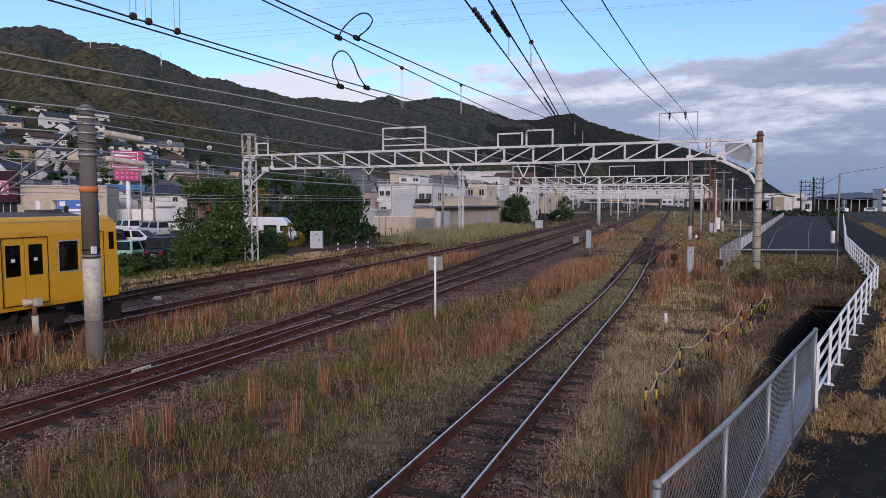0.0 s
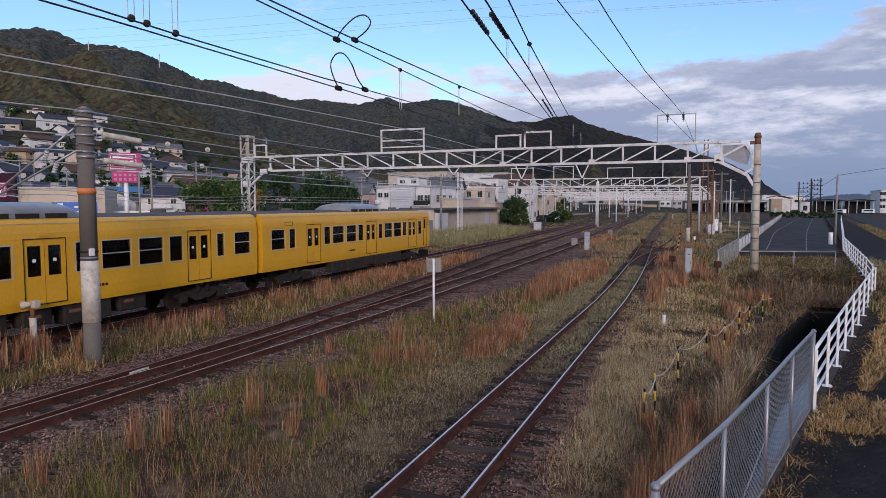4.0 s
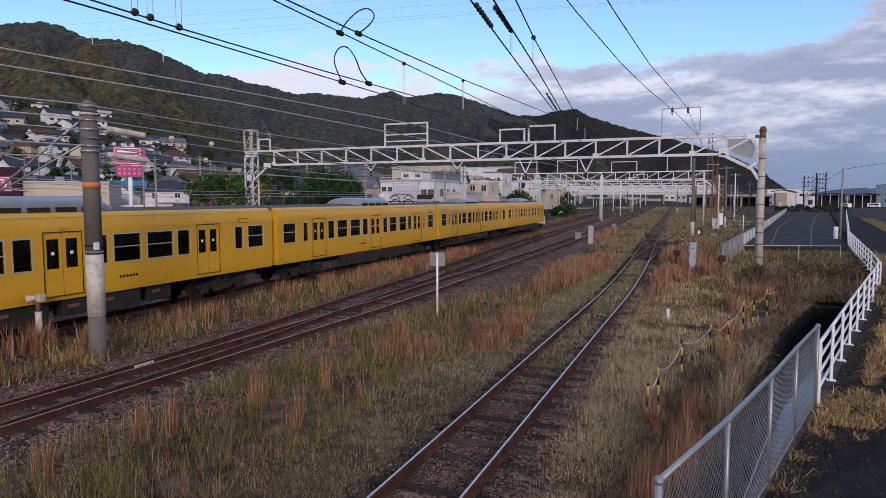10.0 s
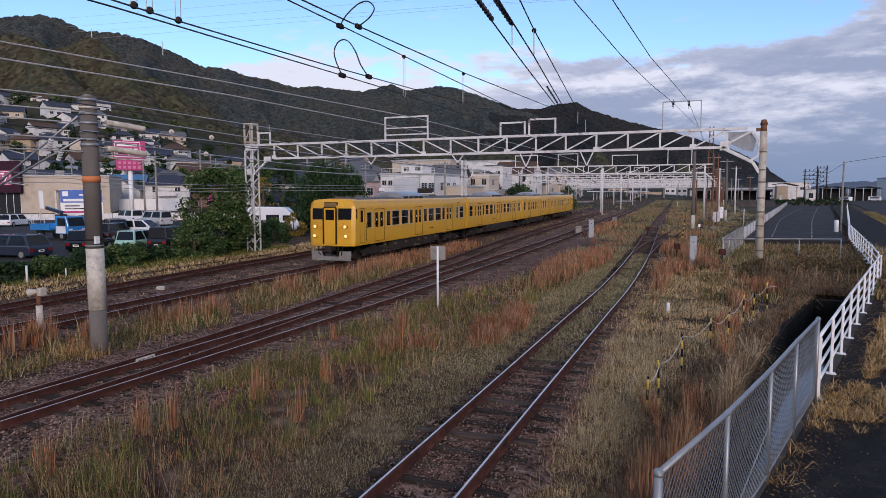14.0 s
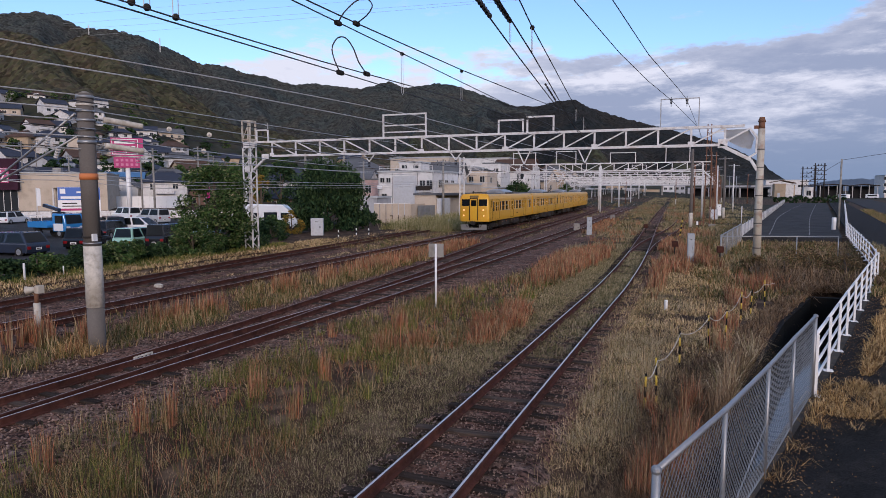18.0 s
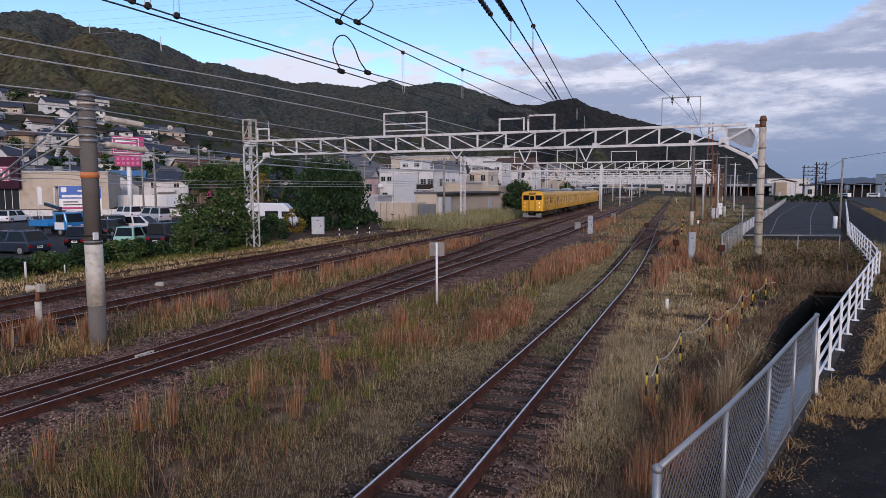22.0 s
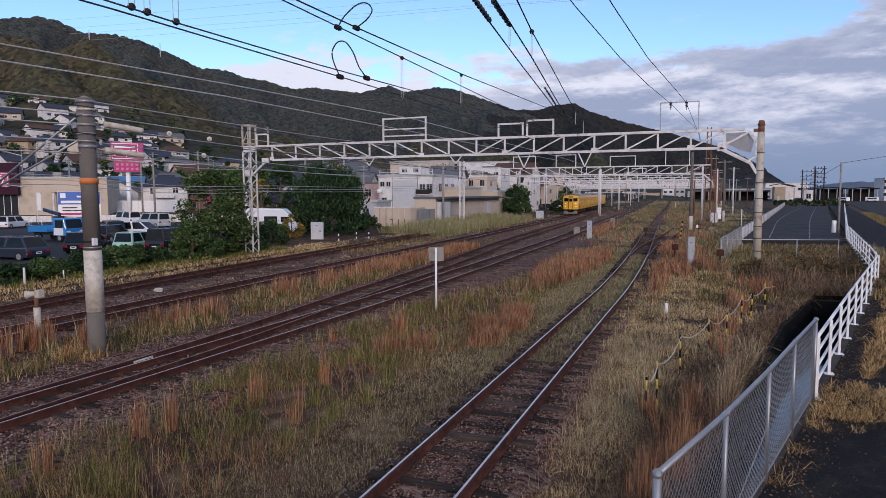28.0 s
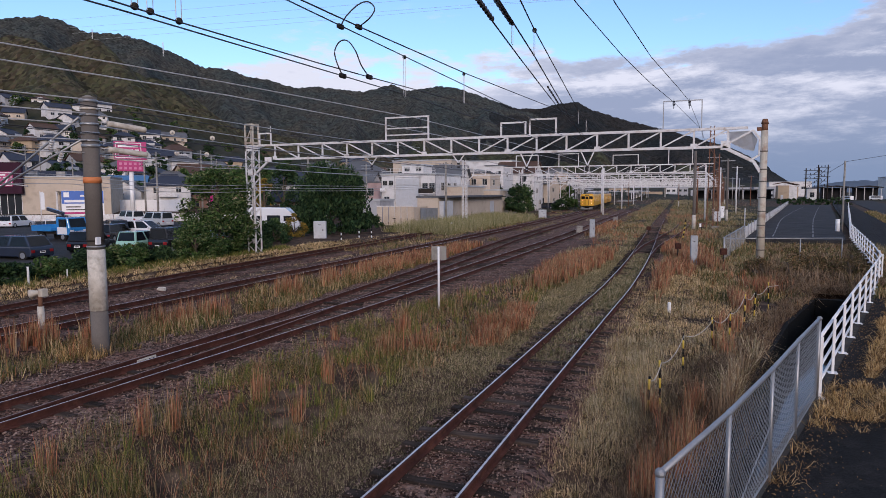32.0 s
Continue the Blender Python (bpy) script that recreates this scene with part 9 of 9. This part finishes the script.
def banner(x, y, h, mat):
    b = thing("banner", "narrow advertising banner on a pole at the car park", "banner", pose(x, y, -0.1), group="banners")
    bm = bmesh.new()
    tube(bm, [(0, 0, 0), (0, 0, h)], 0.04, 6)
    part("pole", bm, M_STEELW, b)
    bm = bmesh.new()
    box(bm, 0.05, 0.75, -0.01, 0.01, h - 2.4, h - 0.1)
    part("cloth", bm, mat, b)


banner(-92, 70, 4.6, M_SIGNWHITE)
banner(-84, 64, 4.4, M_SIGNWHITE)
banner(-79, 92, 4.8, M_PINKSIGN)
banner(-68, 88, 4.6, M_SIGNWHITE)


def white_complex():
    b = block("factory_block", "white three-part factory block with shutters and a balcony", "building", -47.3, -37.6, 96, 108, 6.9, W_WHITE, R_LIGHT,
              [(0, -4.1, 5.6, 0.7, 0.7), (0, -3.0, 5.6, 0.7, 0.7), (0, -3.8, 3.0, 0.9, 0.7), (0, 3.0, 4.8, 0.9, 1.4), (0, 4.2, 4.8, 0.9, 1.4), (1, -3, 5.0, 1.4, 1.2), (1, 0, 5.0, 1.4, 1.2), (1, 3, 5.0, 1.4, 1.2),
               (1, -3, 2.0, 1.4, 1.2), (1, 2, 2.0, 1.4, 1.2)])
    bm = bmesh.new()
    box(bm, -2.1, 2.0, -6.08, -6.01, -0.2, 6.3)
    sh = part("shutter", bm, M_GREYBOX, b, "pale grey ribbed wall panel")
    for k in range(13):
        bm = bmesh.new()
        box(bm, -2.1, 2.0, -6.11, -6.085, 0.1 + k * 0.48, 0.16 + k * 0.48)
        part("slat", bm, M_GREYBOX, sh)
    bm = bmesh.new()
    box(bm, 2.3, 4.8, -7.2, -6.0, 3.75, 3.9)
    bal = part("balcony", bm, W_WHITE, b)
    bm = bmesh.new()
    box(bm, 2.3, 4.8, -7.2, -7.14, 3.9, 4.7)
    part("parapet", bm, M_DARKMET, bal, "dark balcony front")
    bm = bmesh.new()
    prism(bm, [(-7.6, 2.6), (-6.0, 3.1), (-6.0, 3.2), (-7.6, 2.7)], 2.4, 4.8, axis="x")
    part("awning", bm, M_WHITE, b)
    bm = bmesh.new()
    box(bm, 2.8, 4.0, -6.06, -6.01, 0, 2.4)
    part("door", bm, M_DARKWIN, b)
    for x in (-4.7, -2.3, 2.15, 4.82):
        bm = bmesh.new()
        tube(bm, [(x, -6.08, -0.2), (x, -6.08, 6.8)], 0.05, 6)
        part("downpipe", bm, M_AC, b, "grey downpipe")
    for x, z in ((-3.6, 1.9), (2.6, 3.0), (-4.4, 4.2)):
        bm = bmesh.new()
        box(bm, x - 0.45, x + 0.45, -6.45, -6.02, z, z + 0.6)
        rounded(bm, 0.03, 1)
        part("cooling_unit", bm, M_WHITE, b, "white outdoor cooling unit")
    for z in (7.5, 7.9):
        bm = bmesh.new()
        tube(bm, [(-4.7, -5.9, z), (4.7, -5.9, z)], 0.03, 5)
        part("roof_rail", bm, M_STEELW, b)
    for k in range(7):
        bm = bmesh.new()
        tube(bm, [(-4.7 + k * 1.566, -5.9, 7.1), (-4.7 + k * 1.566, -5.9, 7.9)], 0.03, 5)
        part("roof_rail_post", bm, M_STEELW, b)
    house("white house with a grey low roof behind the factory", -43.5, 113, 0.0, 10, 7, 6.7, 8, W_WHITE, R_GREY, 5)
    block("rooftop_room", "pale roof room above the factory", "building", -45.3, -41.4, 100, 104, 8.5, W_WHITE, R_LIGHT, [(0, -1, 7.9, 0.9, 0.6), (0, 1.1, 7.9, 0.9, 0.6)], 7.16)
    # close-built houses and stairs between the factory and the station
    for x0, x1, y0, y1, h, wall, roof in ((-44.5, -39.5, 122, 130, 8.4, W_WHITE, R_LIGHT), (-39.2, -35.2, 118, 125, 7.6, W_CREAM, R_GREY), (-48.5, -45.2, 119, 127, 9.2, W_GREY, R_BLUE), (-41, -37, 134, 142, 9.6, W_WHITE, R_GREY),
                                          (-52.5, -48.5, 126, 134, 8.8, W_TAN, R_BLUE)):
        n = block("town_building", "narrow %s town house with dark windows" % NAMES[wall.name], "building", x0, x1, y0, y1, h, wall, roof, [(0, u, z, 0.9, 1.1) for u in (-1.2, 1.0) for z in (h - 1.6, h - 4.3)] + [(1, -1, h - 1.7, 1.2, 1.0)])
        bm = bmesh.new()
        for k in range(6):
            box(bm, -1.9 + k * 0.7, -1.85 + k * 0.7, -(y1 - y0) / 2 - 0.9, -(y1 - y0) / 2 - 0.85, h - 3.2, h - 2.3)
        box(bm, -1.95, 1.75, -(y1 - y0) / 2 - 0.9, -(y1 - y0) / 2 - 0.02, h - 3.3, h - 3.2)
        box(bm, -1.95, 1.75, -(y1 - y0) / 2 - 0.92, -(y1 - y0) / 2 - 0.84, h - 2.34, h - 2.28)
        part("balcony", bm, M_STEELW, n, "railed steel balcony")


white_complex()
block("pink_house", "faded pink old building with two dark windows", "building", -53.4, -49.6, 103, 110, 5.8, W_PINK, R_GREY, [(0, -1.2, 4.2, 1.0, 1.3), (0, 1.2, 4.2, 1.0, 1.3)])
block("white_shed", "grey-green flat shed by the bushes", "shed", -43.8, -39.4, 79.5, 84, 2.9, W_GREY, R_LIGHT, [(0, 0.5, 1.7, 0.9, 0.6)])
block("apartment_block", "cream apartment block behind the factory", "building", -62, -48, 132, 142, 11, W_CREAM, R_LIGHT,
      [(0, u, z, 1.6, 1.3) for u in (-5, -2, 1, 4) for z in (2, 5, 8)])
block("apartment_block", "white apartment block near the station", "building", -58, -42, 160, 172, 12, W_WHITE, R_LIGHT,
      [(0, u, z, 1.8, 1.3) for u in (-6, -3, 0, 3, 6) for z in (2, 5, 8)] + [(1, u, z, 1.4, 1.2) for u in (-3, 1) for z in (2, 5, 8)])
block("apartment_block", "tan apartment block near the station", "building", -46, -36, 196, 208, 10, W_TAN, R_LIGHT,
      [(0, u, z, 1.6, 1.3) for u in (-3.5, -0.5, 2.5) for z in (2, 5, 8)] + [(1, u, z, 1.4, 1.2) for u in (-3, 1) for z in (2, 5, 8)])


def enclosure():
    e = thing("plant_enclosure", "beige panelled enclosure beside the yard", "enclosure")
    xs = np.linspace(-36.6, -32.2, 7)
    for k in range(6):
        y = 73 + 0.25 * k
        bm = bmesh.new()
        box(bm, xs[k] + 0.01, xs[k + 1] - 0.01, y - 0.05, y + 0.05, -0.3, 2.25)
        part("panel", bm, W_CREAM, e)
    bm = bmesh.new()
    bar(bm, (-36.6, 73, 2.31), (-32.2, 74.3, 2.31), 0.14, 0.1)
    part("coping", bm, M_STEELW, e)
    for k in range(5):
        bm = bmesh.new()
        box(bm, -32.25, -32.15, 74.4 + k * 1.0, 75.38 + k * 1.0, -0.3, 2.2)
        part("panel", bm, W_CREAM, e)
    bm = bmesh.new()
    box(bm, -34.6, -34.2, 73.36, 73.40, 0.7, 0.8)
    part("vent", bm, M_DARKMET, e)


enclosure()
panel_fence("mesh_gate", "grey mesh gate beside the enclosure", (-31.9, 76), (-30.7, 79), 2.2, 3, M_STEEL)


def warehouse():
    b = block("warehouse", "long low cream warehouse beside the yard", "warehouse", -33.6, -30.6, 79, 110, 3.3, W_CREAM, R_GREY, [(1, -13, 2.0, 0.9, 0.9)])
    bm = bmesh.new()
    box(bm, 1.52, 1.58, 8.0, 10.2, -0.3, 2.6)
    part("door", bm, M_GREYBOX, b, "grey steel door")
    bm = bmesh.new()
    box(bm, 1.5, 2.4, -15.5, 15.0, 3.2, 3.32)
    part("eave", bm, M_DARKMET, b, "dark overhanging eave")
    bm = bmesh.new()
    box(bm, 1.52, 2.4, -15.2, -12.4, 0.1, 2.9)
    part("meter_shed", bm, M_GREYBOX, b, "grey shed against the wall")
    block("warehouse", "cream warehouse with a taller flat front", "warehouse", -40, -31.0, 110.3, 131, 4.3, W_CREAM, R_LIGHT)
    block("warehouse", "cream upper block behind the warehouse", "warehouse", -40, -33.9, 100, 109.8, 4.9, W_CREAM, R_LIGHT)


warehouse()

# ---- station in the distance ----


def canopy(x0, x1, y0, y1, z, label):
    c = thing("platform_canopy", label, "canopy", group="station canopies")
    bm = bmesh.new()
    prism(bm, [(x0, z), (x0, z + 0.35), ((x0 + x1) / 2, z + 0.15), (x1, z + 0.35), (x1, z)], y0, y1)
    part("roof", bm, M_STEELW, c)
    y = y0 + 2
    while y < y1:
        bm = bmesh.new()
        bar(bm, ((x0 + x1) / 2, y, 0.9), ((x0 + x1) / 2, y, z), 0.25)
        part("column", bm, M_STEELW, c)
        y += 9
    bm = bmesh.new()
    box(bm, x0, x1, y0 - 30, y1, -0.3, 0.95)
    part("platform", bm, M_CONC, c)


canopy(-35, -30.5, 245, 330, 4.2, "pale platform canopy in the distance")
canopy(-23.5, -18.5, 265, 350, 4.2, "pale platform canopy in the distance")


def footbridge():
    f = thing("station_footbridge", "pale enclosed footbridge across the distant tracks", "bridge")
    bm = bmesh.new()
    box(bm, -75, 10, 318, 322, 5.9, 8.6)
    part("deck", bm, W_GREY, f)
    bm = bmesh.new()
    box(bm, -74, 9, 317.9, 317.98, 6.9, 8.0)
    part("window_band", bm, M_DARKWIN, f)
    for x in (-70, -50, -27, -10, 8):
        bm = bmesh.new()
        bar(bm, (x, 320, -0.3), (x, 320, 5.9), 0.8)
        part("pier", bm, M_CONC, f)


footbridge()
# shade under the open roofs, put into a near-black wall colour
W_DARKOPEN = surface("shaded open front", (0.02, 0.02, 0.022), 0.8, bump=0)


def far_row():
    """Low town buildings and yard sheds that close the view along the tracks."""
    r = random.Random(17)
    x = -64.0
    while x < 44:
        w = r.uniform(5, 12)
        h = r.choice((4.2, 5.0, 6.2, 7.6, 9.0))
        y = 372 + r.uniform(0, 30)
        wins = [(0, u, z, 1.6, 1.2) for u in ((-w * 0.28, w * 0.22) if w < 8 else (-w * 0.33, 0, w * 0.33)) for z in ((1.9,) if h < 6 else (1.9, 4.7))]
        block("town_building", r.choice(("white low building beyond the yard", "cream low building beyond the yard", "grey low building beyond the yard")), "building", x, x + w, y, y + 12, h,
              r.choice((W_WHITE, W_GREY, W_GREY, W_TAN)), r.choice((R_BLUE, R_GREY, R_BLUE)), wins)
        x += w + r.uniform(0.2, 1.6)
    # open-fronted carriage sheds
    for k in range(5):
        x0 = 4 + k * 6.6
        s = thing("carriage_shed", "open dark carriage shed with a grey roof", "shed", pose(x0, 318 + k * 3, 0), group="carriage sheds")
        bm = bmesh.new()
        box(bm, 0, 6.3, 0, 18, 4.6, 5.2)
        part("roof", bm, R_GREY, s)
        bm = bmesh.new()
        box(bm, 0.1, 6.2, 9, 17.6, -0.3, 4.6)
        part("back_wall", bm, W_DARKOPEN, s)
        for u in (0.15, 3.1, 6.1):
            bm = bmesh.new()
            bar(bm, (u, 0.3, -0.3), (u, 0.3, 4.6), 0.3)
            part("column", bm, M_STEEL, s)


far_row()


def tan_hut():
    h = thing("tan_hut", "tan and white hut with an overhanging brown roof", "hut", pose(37.4, 322, 0))
    bm = bmesh.new()
    box(bm, 0, 4.4, 0, 8, -0.3, 6.6)
    part("wall", bm, W_TAN, h)
    bm = bmesh.new()
    box(bm, 4.4, 7.6, 0.3, 8, -0.3, 6.3)
    part("wall", bm, W_WHITE, h, "white rendered wall")
    bm = bmesh.new()
    prism(bm, [(-1.2, 7.4), (3.0, 8.2), (8.4, 6.9), (8.4, 6.6), (3.0, 7.9), (-1.2, 7.1)], -1.2, 9)
    part("roof", bm, R_BROWN, h)
    bm = bmesh.new()
    box(bm, 1.2, 2.2, -0.06, 0.02, 0.0, 2.4)
    part("door", bm, M_GREYBOX, h)


tan_hut()


def dark_canopy(x0, x1, y, z, label):
    c = thing("bus_canopy", label, "canopy", group="dark canopies")
    bm = bmesh.new()
    prism(bm, [(x0, z - 0.5), (x0, z - 0.2), ((x0 + x1) / 2, z + 0.5), (x1, z - 0.2), (x1, z - 0.5), ((x0 + x1) / 2, z + 0.1)], y, y + 10)
    part("roof", bm, M_DARKMET, c, "dark low-pitched roof")
    bm = bmesh.new()
    box(bm, x0 + 0.8, x1 - 0.8, y + 6, y + 9, -0.3, z - 0.5)
    part("back_wall", bm, W_DARKOPEN, c)
    for k in range(4):
        bm = bmesh.new()
        bar(bm, (x0 + 0.8 + (x1 - x0 - 1.6) * k / 3, y + 1, -0.3), (x0 + 0.8 + (x1 - x0 - 1.6) * k / 3, y + 1, z), 0.3)
        part("column", bm, M_STEEL, c)


dark_canopy(56, 67.5, 330, 6.0, "dark low canopy beyond the empty lot")
dark_canopy(69, 80, 332, 5.9, "dark low canopy beside the white block")
block("white_block", "white office block beyond the path", "building", 86.5, 102, 352, 370, 10.4, W_WHITE, R_LIGHT, [(0, u, z, 2.4, 1.4) for u in (-7, -3, 1, 5) for z in (3, 6, 9)])
block("far_hall", "long pale hall far beyond the car park", "hall", 44, 66, 420, 440, 9.4, W_WHITE, R_LIGHT, [(0, u, 6, 2.4, 1.4) for u in (-8, -3, 2, 7)])
block("gate_house", "small pale house with a dark roof between poles", "house", 45.6, 49.2, 300, 305, 5.0, W_WHITE, R_BLUE, [(0, 0, 2.5, 1.6, 2.0)])
for k, (x, y, l, m) in enumerate(((60, 300, 30, "P"), (72, 310, 60, "Q"))):
    a = thing("parked_van", "pale van parked under the dark canopies", "van", pose(x, y, 0.1, 0, 0, l), group="canopy vans")
    bm = bmesh.new()
    box(bm, -0.85, 0.85, -2.2, 2.2, 0.35, 1.9)
    rounded(bm, 0.18, 2)
    part("body", bm, M_WHITE, a)
    bm = bmesh.new()
    box(bm, -0.87, 0.87, -1.9, 1.4, 1.15, 1.65)
    part("window_band", bm, M_DARKWIN, a)
    for wx in (-0.75, 0.75):
        for wy in (-1.4, 1.4):
            bm = bmesh.new()
            tube(bm, [(wx - 0.1, wy, 0.32), (wx + 0.1, wy, 0.32)], 0.32, 10)
            part("wheel", bm, M_BLACK, a)


def steel_tower(x, y, h, w):
    t = thing("lattice_tower", "grey steel switch tower beyond the car park", "tower", pose(x, y, 0), group="switch towers")
    for sx in (-w / 2, w / 2):
        bm = bmesh.new()
        tube(bm, [(sx, 0, -0.3), (sx, 0, h)], 0.22, 8)
        part("leg", bm, M_DARKMET, t)
    for z in (h * 0.42, h * 0.55, h * 0.68, h * 0.8, h * 0.93):
        bm = bmesh.new()
        bar(bm, (-w / 2 - 0.8, 0, z), (w / 2 + 0.8, 0, z), 0.2)
        a = part("cross_arm", bm, M_DARKMET, t)
        for u in (-0.5, -0.17, 0.17, 0.5):
            bm = bmesh.new()
            tube(bm, [(u * w, 0, z + 0.1), (u * w, 0, z + 0.75)], 0.14, 6)
            part("insulator", bm, M_INSUL, a)
    for z in (h * 0.42, h * 0.68):
        bm = bmesh.new()
        bar(bm, (-w / 2, 0, z), (w / 2, 0, z + h * 0.25), 0.14)
        part("brace", bm, M_DARKMET, t)


steel_tower(46.6, 296, 13.2, 4.6)
steel_tower(51.0, 300, 14.6, 3.4)
for k, (az, r, h) in enumerate(((-50.5, 150, 11), (-45.5, 118, 9.5), (-44.6, 100, 10), (-41.2, 118, 11.5), (-40.4, 140, 12), (-40.0, 128, 10.5), (-37.5, 150, 12), (-53.5, 190, 13), (-52.6, 200, 13), (-32.5, 80, 8.5), (-31, 96, 9), (-29.2, 92, 9.5),
                                (-27.5, 110, 9), (-20.5, 84, 8), (-19.5, 150, 9), (-17, 140, 9), (-15, 170, 10), (-12.5, 190, 10))):
    a = radians(az)
    x, y = math.sin(a) * r, math.cos(a) * r
    z = float(ground_height(np.array([x]), np.array([y]))[0])
    p = line_pole(x, y, h, 0.16, "grey concrete utility pole with cross arms", False, 2, M_CONC)
    p.location.z = z
    tagged(p, group="utility poles")
for x, y, z in ((-939.1, 825, 258), (-864.1, 903.2, 247)):
    t = thing("relay_mast", "thin relay mast on the hill crest", "mast", pose(x, y, z), group="hill masts")
    for s in (-1.2, 1.2):
        bm = bmesh.new()
        tube(bm, [(s, 0, -30), (s * 0.3, 0, 22)], 0.35, 5)
        part("leg", bm, M_STEELW, t)
    for zz in (4, 10, 16, 20):
        bm = bmesh.new()
        bar(bm, (-1.9, 0, zz), (1.9, 0, zz), 0.5)
        part("cross_arm", bm, M_STEELW, t)


# ---- small things beside the line ----
small_post("white_marker", "short white numbered post on the bank", "post", -27.3, 20.0, 0.75, 0.05, M_WHITE, "bank markers")
small_post("white_marker", "short thin white post on the bank", "post", -27.4, 22.0, 0.4, 0.03, M_WHITE, "bank markers")
for x, y, k in ((-26.6, 46.5, 0), (-27.9, 52.0, 1), (-26.9, 52.5, 1), (-24.4, 67.0, 0)):
    p = thing("striped_marker", "black and white banded marker post by the back siding", "post", pose(x, y, -0.3), group="striped markers")
    for j in range(5):
        bm = bmesh.new()
        tube(bm, [(0, 0, j * 0.2), (0, 0, j * 0.2 + 0.2)], 0.055, 8)
        part("band", bm, M_BLACK if (j + k) % 2 else M_WHITE, p)


def turnout_plate():
    p = thing("turnout_plate", "worn cream plate with dark holes beside the rail", "plate", pose(-12.13, 11.74, -0.125, 0, 0, 1))
    bm = bmesh.new()
    box(bm, -0.02, 0.02, -0.29, 0.29, 0.0, 0.12)
    box(bm, -0.02, 0.09, -0.27, 0.27, -0.03, 0.01)
    rounded(bm, 0.006, 1)
    q = part("plate", bm, M_POLE_WH, p)
    for k in range(4):
        bm = bmesh.new()
        box(bm, 0.021, 0.024, -0.22 + k * 0.13, -0.17 + k * 0.13, 0.04, 0.085)
        part("hole", bm, M_DARKMET, q)


turnout_plate()


def lump(name, label, x, y, z, r, mat, squash=0.6, seed=1):
    rng = random.Random(seed)
    bm = bmesh.new()
    bmesh.ops.create_icosphere(bm, subdivisions=2, radius=r)
    for v in bm.verts:
        v.co *= rng.uniform(0.8, 1.15)
        v.co.z *= squash
    solo(name, bm, mat, label, "stone", m=pose(x, y, z))


lump("white_stone", "pale rounded stone between the tracks", -21.2, 21.5, -0.17, 0.2, M_POLE_WH, 0.5, 2)
lump("white_stone", "pale rounded stone in dry grass", -15.3, 28.9, -0.12, 0.15, M_POLE_WH, 0.6, 3)
for k, (px_, py_) in enumerate(((-2.6, 18.2), (-2.4, 18.9), (-8.4, 20.3), (-4.9, 33.0))):
    lump("white_stone", "small pale stone on the gravel", px_, py_, -0.16, 0.03 + 0.012 * (k % 3), M_POLE_WH, 0.6, 10 + k)


def line_disc(x, y, z, turn):
    d = thing("disc_insulator", "white disc insulator on a span wire", "insulator", pose(x, y, z, 0, 0, turn), group="disc insulators")
    for k in range(2):
        bm = bmesh.new()
        tube(bm, [(0, k * 0.09, 0), (0, k * 0.09 + 0.05, 0)], 0.095 - 0.015 * k, 12, r2=0.06)
        part("disc", bm, M_POLE_WH, d)
    bm = bmesh.new()
    tube(bm, [(0, -0.25, 0), (0, 0.5, 0)], 0.02, 6)
    part("rod", bm, M_STEEL, d)


for x, y, z in ((-18.52, 19.65, 6.27), (-17.45, 20.61, 6.1), (-18.42, 19.74, 5.5), (-17.62, 20.46, 5.46)):
    line_disc(x, y, z, 40)


motions()
